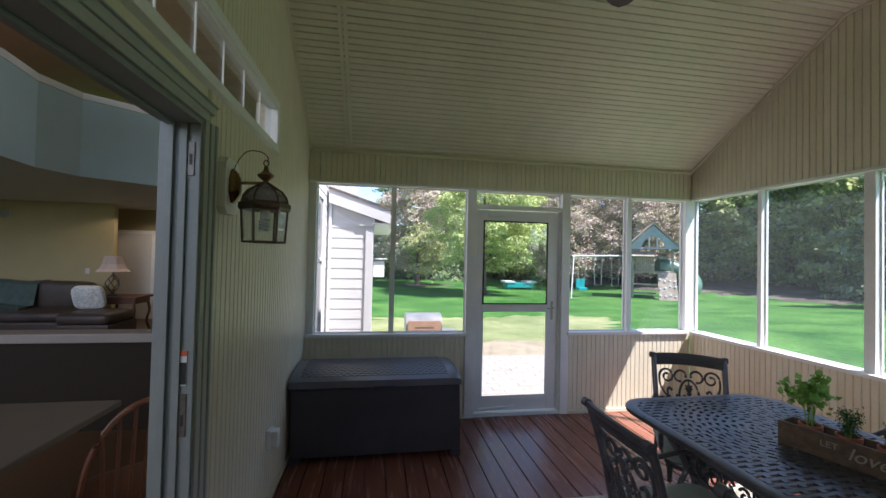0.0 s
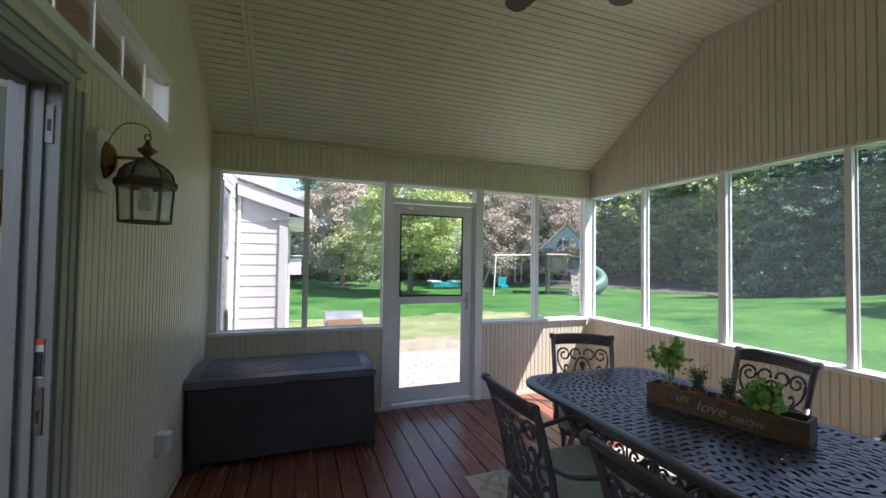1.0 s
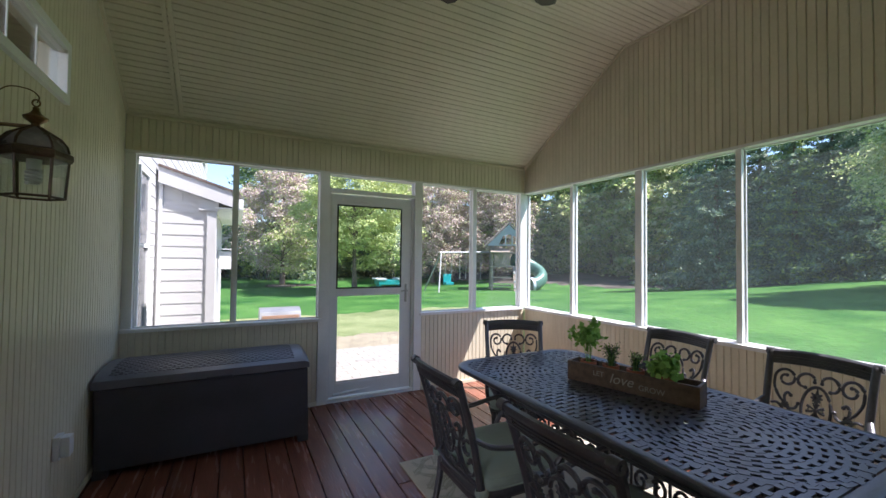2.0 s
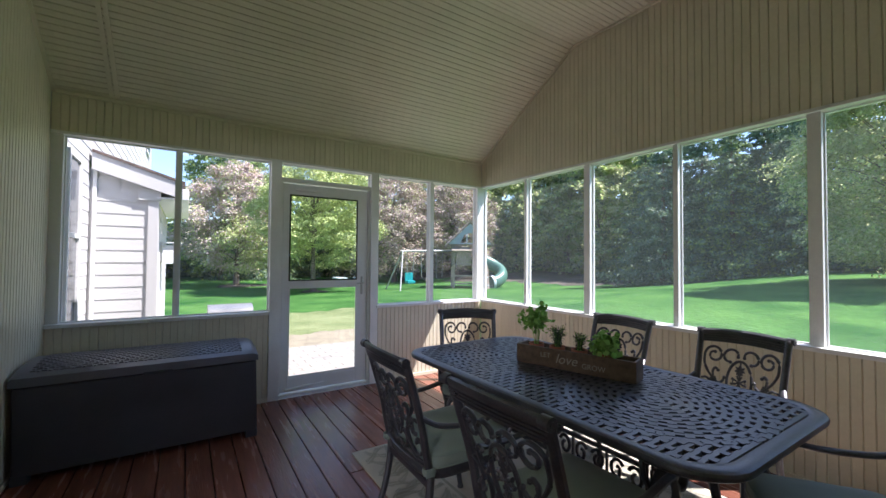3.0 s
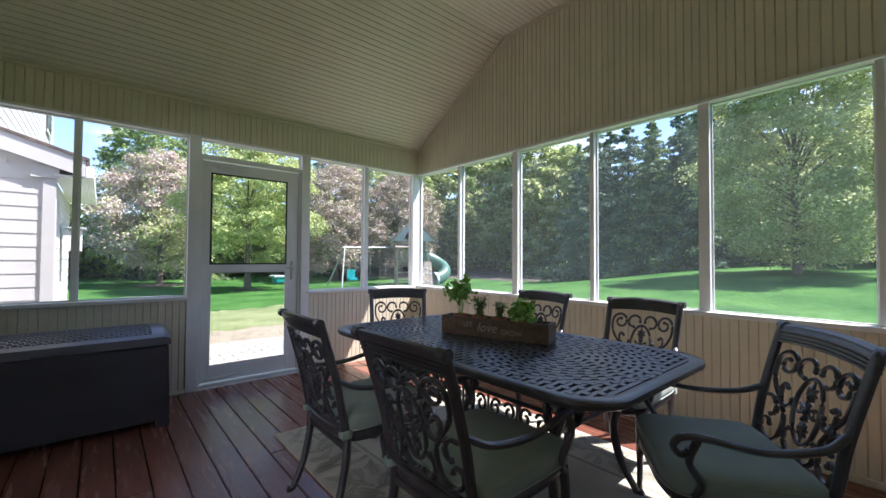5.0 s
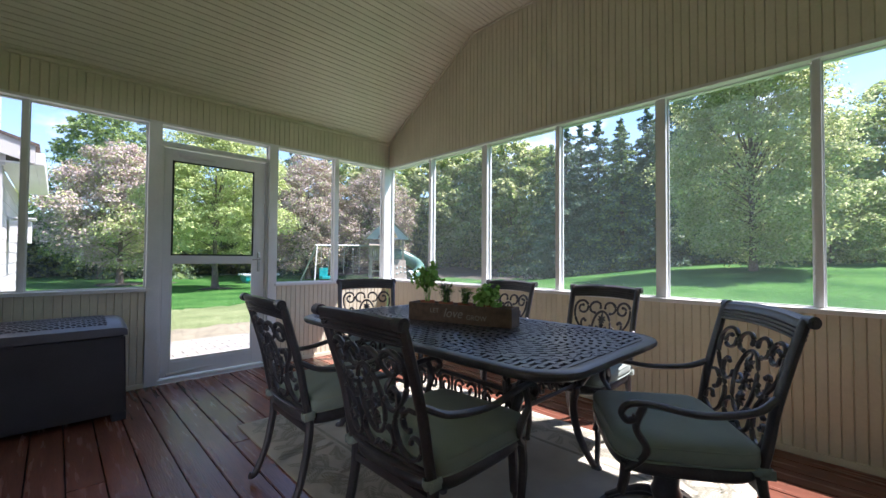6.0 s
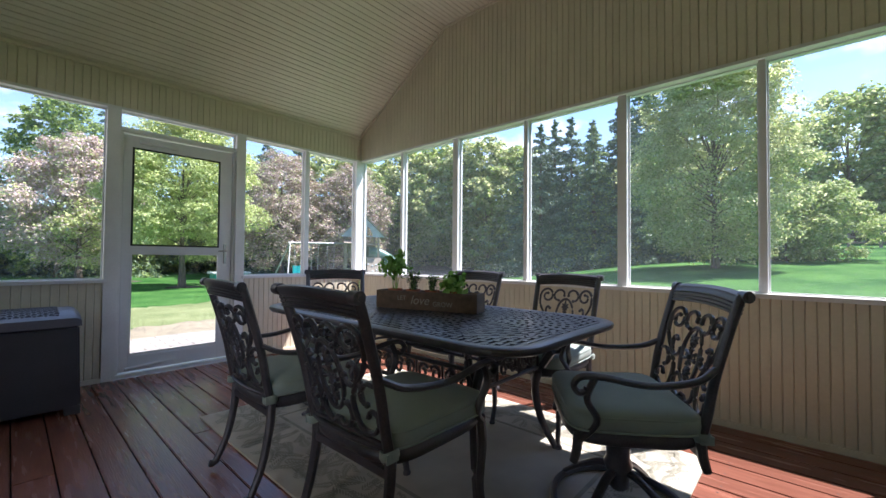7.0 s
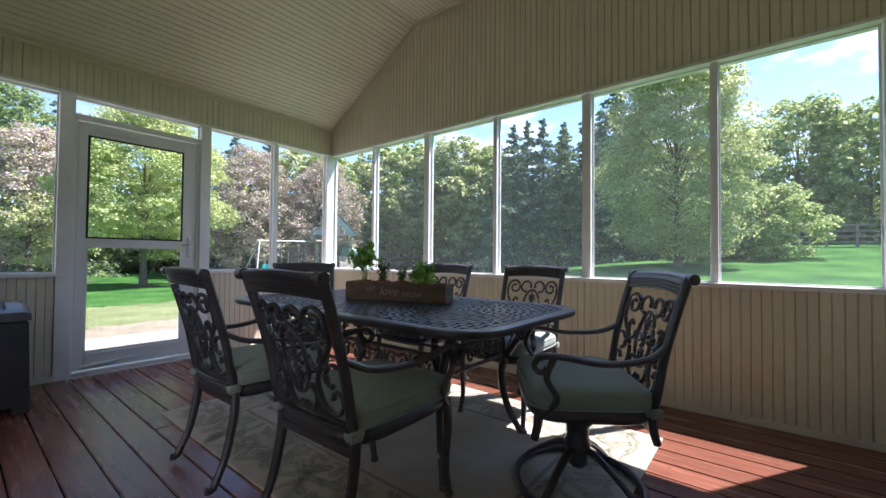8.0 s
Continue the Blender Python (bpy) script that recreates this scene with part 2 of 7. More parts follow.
def sweep(bm, points, radius, sides=6, flat=1.0, normal=None, closed=False):
    """A tube along points. radius: one number or a function of 0..1. flat: width against thickness, across normal."""
    pts = [Vector(p) for p in points]
    n = len(pts)
    rings = []
    for i, p in enumerate(pts):
        d = (pts[(i + 1) % n] - pts[i - 1]) if closed else pts[min(i + 1, n - 1)] - pts[max(i - 1, 0)]
        d.normalize()
        up = Vector(normal) if normal is not None else (Vector((0, 0, 1)) if abs(d.z) < 0.9 else Vector((1, 0, 0)))
        s = d.cross(up)
        if s.length < 1e-5:
            s = d.orthogonal()
        s.normalize()
        up = s.cross(d)
        r = radius(i / max(1, n - 1)) if callable(radius) else radius
        rings.append([bm.verts.new(p + s * (r * math.cos(2 * math.pi * (k + 0.5) / sides)) + up * (r * flat * math.sin(2 * math.pi * (k + 0.5) / sides))) for k in range(sides)])
    for a, b in (zip(rings, rings[1:] + rings[:1]) if closed else zip(rings, rings[1:])):
        for k in range(sides):
            bm.faces.new((a[k], a[(k + 1) % sides], b[(k + 1) % sides], b[k]))
    if not closed:
        bm.faces.new(rings[0][::-1])
        bm.faces.new(rings[-1])
    return bm


def bezier(p0, p1, p2, p3, n=10):
    out = []
    for i in range(n + 1):
        t = i / n
        out.append(tuple((1 - t) ** 3 * a + 3 * t * (1 - t) ** 2 * b + 3 * t * t * (1 - t) * c + t ** 3 * d for a, b, c, d in zip(p0, p1, p2, p3)))
    return out


def smooth_line(points, n=6):
    """Catmull-Rom through the points."""
    p = [Vector(q) for q in points]
    p = [p[0] * 2 - p[1]] + p + [p[-1] * 2 - p[-2]]
    out = []
    for i in range(1, len(p) - 2):
        for k in range(n):
            t = k / n
            out.append(0.5 * (2 * p[i] + (p[i + 1] - p[i - 1]) * t + (2 * p[i - 1] - 5 * p[i] + 4 * p[i + 1] - p[i + 2]) * t * t + (3 * p[i] - p[i - 1] - 3 * p[i + 1] + p[i + 2]) * t ** 3))
    out.append(p[-2])
    return out


# ---- plan of the porch ----
WALL_L, WALL_R, WALL_F, WALL_N = -0.42, 3.79, 4.365, -0.66
EAVE, FLAT, KINK_F, KINK_N = 2.69, 3.606, 2.836, 0.869
SILL, HEAD = 0.872, 2.362
PITCH = 0.0525
BOARD = 2 * PITCH


def ceiling_height(y):
    if y > KINK_F:
        return FLAT - (y - KINK_F) * (FLAT - EAVE) / (WALL_F - KINK_F)
    if y < KINK_N:
        return FLAT - (KINK_N - y) * (FLAT - EAVE) / (KINK_N - WALL_N)
    return FLAT


def groove_profile(width):
    """Across one board: a shallow joint at each edge and one bead line in the middle."""
    g, d = 0.0046, 0.0085
    return [(0, -d), (g, 0), (width / 2 - g, 0), (width / 2, -d * 0.8), (width / 2 + g, 0), (width - g, 0), (width, -d)]


board_cache = {}


def bead_board(parent, origin, along, out, width, z0, z1, z1b=None):
    """One board: along is the way its width runs, out is the way it faces."""
    z1b = z1 if z1b is None else z1b
    key = (tuple(along), tuple(out), round(width, 4), round(z1 - z0, 4), round(z1b - z0, 4))
    if key not in board_cache:
        bm = bmesh.new()
        a, o = Vector(along), Vector(out)
        prof = [(0, -0.012)] + groove_profile(width) + [(width, -0.012)]
        low, top = [], []
        for w, d in prof:
            h = (z1 - z0) + (z1b - z1) * w / width
            low.append(bm.verts.new(a * w + o * d))
            top.append(bm.verts.new(a * w + o * d + Vector((0, 0, h))))
        for i in range(len(prof) - 1):
            bm.faces.new((low[i], low[i + 1], top[i + 1], top[i]))
        bm.faces.new(low)
        bm.faces.new(top)
        bmesh.ops.recalc_face_normals(bm, faces=bm.faces)
        me = bpy.data.meshes.new("board")
        bm.to_mesh(me)
        bm.free()
        me.materials.append(BEAD)
        board_cache[key] = me
    ob = new("board", board_cache[key])
    ob.parent = parent
    ob.matrix_basis = Matrix.Translation((*origin, z0))
    return ob


def board_run(parent, fixed, along_axis, facing, start, end, z0, z1, top=None):
    """Boards from start to end along the x or y axis."""
    n = max(1, round((end - start) / BOARD))
    w = (end - start) / n
    for i in range(n):
        s = start + i * w
        if along_axis == "x":
            bead_board(parent, (s, fixed), (1, 0, 0), (0, facing, 0), w, z0, z1)
        elif top is None:
            bead_board(parent, (fixed, s), (0, 1, 0), (facing, 0, 0), w, z0, z1)
        else:
            bead_board(parent, (fixed, s), (0, 1, 0), (facing, 0, 0), w, z0, top(s), top(s + w))


# ---- walls, each a core that carries its boards ----
OUT = 0.13
POST_D = 0.09

wall_far = structure("wall_far", boxed(WALL_L - OUT, WALL_R + OUT, WALL_F + 0.0121, WALL_F + OUT, HEAD + 0.012, EAVE + 0.25), SIDING,
                     "porch end wall with cream beadboard above and below the screens", "wall")
for x0, x1 in ((WALL_L, 1.165), (2.31, WALL_R)):
    part("wall_core", boxed(x0, x1, WALL_F + 0.0121, WALL_F + OUT, -0.02, SILL - 0.03), SIDING, wall_far)
    board_run(wall_far, WALL_F, "x", -1, x0, x1, 0.0, SILL - 0.03)
board_run(wall_far, WALL_F, "x", -1, WALL_L, WALL_R, HEAD + 0.012, EAVE)

wall_right = structure("wall_right", boxed(WALL_R + 0.0121, WALL_R + OUT, WALL_N - OUT, WALL_F + 0.0119, -0.02, SILL - 0.03), SIDING,
                       "long porch wall with cream beadboard under a row of screens", "wall")
bm = bmesh.new()
ys = [WALL_N - OUT, KINK_N, KINK_F, WALL_F + 0.0119]
tops = [EAVE + 0.02, FLAT + 0.05, FLAT + 0.05, EAVE + 0.02]
a = [[bm.verts.new((x, y, z)) for y, z in zip(ys + ys[::-1], tops + [HEAD + 0.012] * 4)] for x in (WALL_R + 0.0121, WALL_R + OUT)]
bm.faces.new(a[0])
bm.faces.new(a[1][::-1])
for i in range(8):
    bm.faces.new((a[0][i], a[0][(i + 1) % 8], a[1][(i + 1) % 8], a[1][i]))
bmesh.ops.recalc_face_normals(bm, faces=bm.faces)
part("gable_core", bm, SIDING, wall_right)
board_run(wall_right, WALL_R, "y", -1, WALL_N, WALL_F, 0.0, SILL - 0.03)
board_run(wall_right, WALL_R, "y", -1, WALL_N, WALL_F, HEAD + 0.012, FLAT, top=ceiling_height)

wall_near = structure("wall_near", boxed(WALL_L - OUT, WALL_R + OUT, WALL_N - OUT, WALL_N, -0.02, EAVE + 0.1), BEAD, "plain cream porch end wall", "wall")

# house wall with the doorway and the transom window above it
DOOR_Y0, DOOR_Y1, DOOR_Z = 0.10, 1.95, 2.125
TR_Y0, TR_Y1, TR_Z0, TR_Z1 = 0.10, 3.05, 2.31, 2.615
W_IN = WALL_L - 0.118
bm = bmesh.new()
box(bm, W_IN, WALL_L - 0.0121, WALL_N - OUT, DOOR_Y0 - 0.02, -0.02, 5.2)
box(bm, W_IN, WALL_L - 0.0121, DOOR_Y1 + 0.02, 14.2, -0.02, TR_Z0)
box(bm, W_IN, WALL_L - 0.0121, DOOR_Y0 - 0.02, DOOR_Y1 + 0.02, DOOR_Z + 0.02, TR_Z0)
box(bm, W_IN, WALL_L - 0.0121, TR_Y1, 14.2, TR_Z0, TR_Z1)
box(bm, W_IN, WALL_L - 0.0121, DOOR_Y0 - 0.02, 14.2, TR_Z1, 5.2)
wall_house = structure("wall_house", bm, BEAD, "cream beadboard house wall with an open doorway and a transom window", "wall")
board_run(wall_house, WALL_L, "y", 1, 2.062, TR_Y1, 0.0, TR_Z0 - 0.012)
board_run(wall_house, WALL_L, "y", 1, TR_Y1, WALL_F, 0.0, FLAT, top=ceiling_height)
board_run(wall_house, WALL_L, "y", 1, WALL_N, TR_Y1, TR_Z1, FLAT, top=ceiling_height)
board_run(wall_house, WALL_L, "y", 1, WALL_N, DOOR_Y0 - 0.14, 0.0, TR_Z1)

# ---- posts, rails and screens of the two open sides ----
structure("sill_far_a", boxed(WALL_L, 1.20, WALL_F - 0.028, WALL_F + OUT + 0.01, SILL - 0.03, SILL, 0.004), WHITE, "white painted window sill", "sill")
structure("sill_far_b", boxed(2.285, WALL_R - 0.03, WALL_F - 0.028, WALL_F + OUT + 0.01, SILL - 0.03, SILL, 0.004), WHITE, "white painted window sill", "sill")
structure("sill_right", boxed(WALL_R - 0.028, WALL_R + OUT + 0.01, WALL_N, WALL_F - 0.03, SILL - 0.029, SILL + 0.001, 0.004), WHITE, "long white painted window sill", "sill")
structure("head_trim_far", boxed(WALL_L, WALL_R - 0.01, WALL_F - 0.008, WALL_F + OUT, HEAD - 0.012, HEAD + 0.0115, 0.003), WHITE, "white head trim over the screens", "trim")
structure("head_trim_right", boxed(WALL_R - 0.0085, WALL_R + OUT, WALL_N, WALL_F - 0.009, HEAD - 0.0125, HEAD + 0.0112, 0.003), WHITE, "white head trim over the screens", "trim")


def post(name, x0, x1, y0, y1, z0=SILL, z1=HEAD - 0.012):
    return structure(name, boxed(x0, x1, y0, y1, z0, z1, 0.003), WHITE, "white painted porch post", "post")


PF = WALL_F + 0.012
post("post_far_corner_a", WALL_L, -0.345, PF, PF + POST_D)
structure("mullion_far_a", boxed(0.392, 0.424, PF + 0.02, PF + 0.06, SILL, HEAD - 0.012, 0.002), WHITE, "thin white screen mullion", "mullion")
post("post_door_a", 1.166, 1.262, PF - 0.022, PF + POST_D, z0=0.0)
post("post_door_b", 2.214, 2.306, PF - 0.022, PF + POST_D, z0=0.0)
post("post_far_b", 3.000, 3.052, PF, PF + POST_D)
post("post_corner", 3.725, WALL_R + 0.10, PF - 0.01, PF + POST_D)
bays = [WALL_F + 0.04 - 0.85 * i for i in range(7)]
for i, y in enumerate(bays[1:-1]):
    w = 0.040 if i % 2 == 0 else 0.070
    post(f"post_right_{i + 1}", WALL_R + 0.015, WALL_R + 0.095, y - w / 2, y + w / 2)
post("post_right_end", WALL_R + 0.005, WALL_R + 0.10, WALL_N, WALL_N + 0.045)


def screen_panel(name, lo, hi, axis, at):
    """A framed screen: a dark spline frame round a sheet of mesh."""
    u0, z0 = lo
    u1, z1 = hi
    fr = bmesh.new()
    w = 0.010

    def bar(a0, a1, b0, b1):
        if axis == "y":
            box(fr, a0, a1, at - 0.006, at + 0.006, b0, b1)
        else:
            box(fr, at - 0.006, at + 0.006, a0, a1, b0, b1)
    bar(u0, u1, z0, z0 + w)
    bar(u0, u1, z1 - w, z1)
    bar(u0, u0 + w, z0 + w, z1 - w)
    bar(u1 - w, u1, z0 + w, z1 - w)
    root = structure(name, fr, ALU, "framed insect screen in the porch opening", "screen")
    sh = bmesh.new()
    if axis == "y":
        vs = [sh.verts.new(p) for p in ((u0, at, z0), (u1, at, z0), (u1, at, z1), (u0, at, z1))]
    else:
        vs = [sh.verts.new(p) for p in ((at, u0, z0), (at, u1, z0), (at, u1, z1), (at, u0, z1))]
    sh.faces.new(vs)
    ob = part("mesh_sheet", sh, SCREEN, root)
    ob.visible_shadow = False
    return root


FY, RX = PF + 0.055, WALL_R + 0.065
k = 0
for u0, u1, z0, z1 in ((-0.345, 0.392, SILL, HEAD - 0.012), (0.424, 1.166, SILL, HEAD - 0.012), (1.262, 2.214, 2.205, HEAD - 0.012), (2.306, 3.0, SILL, HEAD - 0.012), (3.052, 3.725, SILL, HEAD - 0.012)):
    k += 1
    screen_panel(f"window_{k}", (u0, z0), (u1, z1), "y", FY)
edges = [WALL_F + 0.0] + [v for i, y in enumerate(bays[1:-1]) for v in ((y + (0.02 if i % 2 == 0 else 0.035)), (y - (0.02 if i % 2 == 0 else 0.035)))] + [WALL_N + 0.045]
for i in range(0, len(edges), 2):
    k += 1
    screen_panel(f"window_{k}", (edges[i + 1], SILL), (edges[i], HEAD - 0.012), "x", RX)


# ---- floor of deck boards ----
DECK_W, DECK_GAP = 0.144, 0.006
floor = structure("floor", boxed(WALL_L - 0.1, WALL_R + OUT, WALL_N - OUT, WALL_F + OUT, -0.09, -0.045), BLACK, "red-brown stained deck board floor", "floor")
deck_cache = {}
x = WALL_L
r = random.Random(5)
while x < WALL_R - 0.01:
    w = min(DECK_W if x > WALL_L else 0.020, WALL_R - x)
    cuts = [WALL_N, WALL_F]
    if r.random() < 0.45:
        cuts.insert(1, r.choice((0.9, 1.8, 2.7)))
    for a, b in zip(cuts, cuts[1:]):
        key = (round(w, 3), round(b - a, 3))
        if key not in deck_cache:
            bm = boxed(0, w, 0.0015, b - a - 0.0015, -0.04, 0.0)
            edges_up = [e for e in bm.edges if all(v.co.z > -0.001 for v in e.verts)]
            bmesh.ops.bevel(bm, geom=edges_up, offset=0.004, segments=2, affect="EDGES")
            me = bpy.data.meshes.new("deck_board")
            bm.to_mesh(me)
            bm.free()
            me.materials.append(DECK)
            deck_cache[key] = me
        ob = new("deck_board", deck_cache[key])
        ob.parent = floor
        ob.location = (x, a, r.uniform(-0.0012, 0.0))
    x += w + DECK_GAP

vs, fs = [], []
x = WALL_L + 0.026
while x < WALL_R - 0.15:
    y = WALL_N + 0.12
    while y < WALL_F:
        for dx in (0.032, 0.112):
            cx, cy, n0 = x + dx + r.uniform(-0.006, 0.006), y + r.uniform(-0.012, 0.012), len(vs)
            vs.extend((cx + 0.0048 * math.cos(q * math.pi / 3), cy + 0.0048 * math.sin(q * math.pi / 3), 0.0006) for q in range(6))
            fs.append(tuple(range(n0, n0 + 6)))
        y += 0.405
    x += DECK_W + DECK_GAP
me = bpy.data.meshes.new("deck_screws")
me.from_pydata(vs, [], fs)
me.update()
me.materials.append(BLACK)
screws = new("deck_screws", me)
screws.parent = floor
tagged(screws, label="dark screw heads in the boards", kind="stuff")

# ---- ceiling ----
bm = bmesh.new()
line = []


def run_line(y0, z0, y1, z1):
    length = math.hypot(y1 - y0, z1 - z0)
    n = round(length / PITCH)
    dy, dz = (y1 - y0) / length, (z1 - z0) / length
    ny, nz = -dz, dy
    if nz < 0:
        ny, nz = -ny, -nz
    w = length / n
    for i in range(n):
        for s, d in ((0, 0.0085), (0.0046, 0), (w - 0.0046, 0)):
            t = i * w + s
            line.append((y0 + dy * t + ny * d, z0 + dz * t + nz * d))


run_line(WALL_F + 0.012, EAVE - 0.006, KINK_F, FLAT)
run_line(KINK_F, FLAT, KINK_N, FLAT)
run_line(KINK_N, FLAT, WALL_N, EAVE)
line.append((WALL_N, EAVE))
for (ya, za), (yb, zb) in zip(line, line[1:]):
    v = [bm.verts.new(p) for p in ((WALL_L - 0.005, ya, za), (WALL_R + 0.005, ya, za), (WALL_R + 0.005, yb, zb), (WALL_L - 0.005, yb, zb))]
    bm.faces.new(v)
bmesh.ops.remove_doubles(bm, verts=bm.verts, dist=0.0002)
ceiling = structure("ceiling", bm, CEIL, "vaulted cream beadboard porch ceiling", "ceiling")
mod = ceiling.modifiers.new("thick", "SOLIDIFY")
mod.thickness, mod.offset = 0.03, -1

roof = bmesh.new()
prof = [(WALL_F + 0.35, EAVE - 0.05), (KINK_F - 0.98, FLAT + 0.52), (WALL_N - 0.35, EAVE - 0.05)]
lo = [[roof.verts.new((x, y, z)) for y, z in prof] for x in (WALL_L - 0.15, WALL_R + OUT + 0.12)]
hi = [[roof.verts.new((x, y, z + 0.14)) for y, z in prof] for x in (WALL_L - 0.15, WALL_R + OUT + 0.12)]
for i in range(2):
    roof.faces.new((lo[0][i], lo[0][i + 1], lo[1][i + 1], lo[1][i]))
    roof.faces.new((hi[0][i], hi[1][i], hi[1][i + 1], hi[0][i + 1]))
    for s in (0, 1):
        roof.faces.new((lo[s][i], lo[s][i + 1], hi[s][i + 1], hi[s][i]))
for e in (0, 2):
    roof.faces.new((lo[0][e], lo[1][e], hi[1][e], hi[0][e]))
bmesh.ops.recalc_face_normals(roof, faces=roof.faces)
structure("roof", roof, SHINGLE, "brown shingled porch roof", "roof")


def ceiling_strip(name, x0, x1, drop):
    """A flat strip that follows the ceiling from end to end."""
    bm = bmesh.new()
    pts = [(WALL_F - 0.001, ceiling_height(WALL_F)), (KINK_F, FLAT), (KINK_N, FLAT), (WALL_N + 0.001, ceiling_height(WALL_N))]
    rows = [[bm.verts.new(p) for p in ((x0, y, z - drop), (x1, y, z - drop), (x1, y, z + 0.003), (x0, y, z + 0.003))] for y, z in pts]
    for a, b in zip(rows, rows[1:]):
        for i in range(4):
            bm.faces.new((a[i], a[(i + 1) % 4], b[(i + 1) % 4], b[i]))
    bm.faces.new(rows[0])
    bm.faces.new(rows[-1])
    bmesh.ops.recalc_face_normals(bm, faces=bm.faces)
    return structure(name, bm, CEIL, "cream trim strip on the ceiling", "trim")


ceiling_strip("ceiling_trim_a", -0.075, -0.045, 0.008)
ceiling_strip("ceiling_trim_b", -0.036, -0.006, 0.008)
ceiling_strip("ceiling_trim_c", WALL_L, WALL_L + 0.022, 0.02)
ceiling_strip("ceiling_trim_d", WALL_R - 0.02, WALL_R, 0.02)
structure("ceiling_trim_e", boxed(WALL_L + 0.023, WALL_R - 0.021, WALL_F - 0.02, WALL_F - 0.0005, EAVE - 0.03, EAVE - 0.002, 0.003), CEIL, "cream trim strip under the ceiling", "trim")
structure("baseboard_right", boxed(WALL_R - 0.016, WALL_R - 0.0005, WALL_N, WALL_F - 0.02, 0.0005, 0.04, 0.003), BEAD, "low cream base trim", "trim")
structure("baseboard_far_a", boxed(WALL_L, 1.165, WALL_F - 0.016, WALL_F - 0.0005, 0.0005, 0.04, 0.003), BEAD, "low cream base trim", "trim")
structure("baseboard_far_b", boxed(2.31, WALL_R - 0.017, WALL_F - 0.016, WALL_F - 0.0005, 0.0005, 0.04, 0.003), BEAD, "low cream base trim", "trim")
structure("baseboard_house", boxed(WALL_L + 0.0005, WALL_L + 0.014, 2.064, WALL_F - 0.017, 0.0005, 0.04, 0.003), BEAD, "low cream base trim", "trim")


# ---- ground ----
def ease(v, a, b):
    t = min(1.0, max(0.0, (v - a) / (b - a)))
    return t * t * (3 - 2 * t)


def ground_height(x, y):
    rise = 0.068 * max(0.0, x - 4.0) * (1 - ease(y, 3.0, 17.0))
    far = 0.02 * max(0.0, math.hypot(x, y) - 34.0)
    dip = -0.16 * ease(y, 10, 24)
    bank = 0.055 * min(18.0, max(0.0, math.hypot(x, y) - 27.0)) * ease(x, 13, 21) * ease(y, 8, 16)
    return -0.29 + min(rise, 2.6) + min(far, 3.0) + dip + bank


def lawn_material():
    m = material("mown_lawn", (0.030, 0.128, 0.030), 0.95, vary=0.36, scale=0.55, fine=7.0, bump=0.9, depth=0.06, second=(0.085, 0.190, 0.048), specular=0.04)
    return m


LAWN = lawn_material()
bm = bmesh.new()
axis = sorted(set([-400, -250, -150, -100, -70] + list(range(-50, 71, 2)) + [80, 100, 150, 250, 400]))
grid = {}
for i, gx in enumerate(axis):
    for j, gy in enumerate(axis):
        grid[i, j] = bm.verts.new((gx, gy, ground_height(gx, gy) + (0.03 * noise.noise((gx * 0.3, gy * 0.3, 0)))))
for i in range(len(axis) - 1):
    for j in range(len(axis) - 1):
        bm.faces.new((grid[i, j], grid[i + 1, j], grid[i + 1, j + 1], grid[i, j + 1]))
ground = structure("ground", bm, LAWN, "bright green mown lawn sloping up to the woods", "lawn", smooth=True)


def patch(name, cx, cy, rx, ry, mat, label, lift=0.02, seed=1, kind="structure", category="ground"):
    """A thin uneven sheet laid on the lawn."""
    bm = bmesh.new()
    rr = random.Random(seed)
    rings, spokes = 5, 112
    wob = [1 + 0.18 * math.sin(3 * a * 0.0561 + seed) + 0.07 * math.sin(a * 0.95 + 2 * seed) + rr.uniform(-0.13, 0.13) for a in range(spokes)]
    vs = [[bm.verts.new((cx, cy, ground_height(cx, cy) + lift + 0.03))]]
    for q in range(1, rings + 1):
        ring = []
        for s in range(spokes):
            a = 2 * math.pi * s / spokes
            px, py = cx + rx * q / rings * wob[s] * math.cos(a), cy + ry * q / rings * wob[s] * math.sin(a)
            ring.append(bm.verts.new((px, py, ground_height(px, py) + (lift + 0.03 if q < rings else -0.05))))
        vs.append(ring)
    for s in range(spokes):
        bm.faces.new((vs[0][0], vs[1][s], vs[1][(s + 1) % spokes]))
    for q in range(1, rings):
        for s in range(spokes):
            bm.faces.new((vs[q][s], vs[q + 1][s], vs[q + 1][(s + 1) % spokes], vs[q][(s + 1) % spokes]))
    return tagged(mesh_object(name, bm, mat, smooth=True), label, category, kind=kind)


# Mulch colour is darkened to carry the shade under the woods as well.
MULCH = material("shade_darkened_mulch", (0.035, 0.030, 0.023), 0.95, vary=0.4, scale=0.7, fine=9, bump=0.8, depth=0.05, second=(0.11, 0.092, 0.075))

# patio of pavers beyond the screen door
patio = structure("pavement", boxed(0.85, 5.2, WALL_F + OUT + 0.02, 7.9, -0.36, -0.253), STRAW, "pale concrete paver patio outside the screen door", "patio")
patch("dry_lawn", 3.6, 11.2, 4.6, 2.6, DRY_SUNLIT_GRASS, "paler dry grass with sunlit brightness in its colour, beyond the patio", -0.015, 6)
patch("bare_soil", 2.9, 8.35, 2.5, 0.95, STRAW, "strip of pale bare soil beside the patio", 0.0, 4)
pv = random.Random(3)
bm0 = bmesh.new()
box(bm0, 0.004, 0.296, 0.004, 0.146, -0.04, 0.0)
top_edges = [e for e in bm0.edges if all(v.co.z > -0.001 for v in e.verts)]
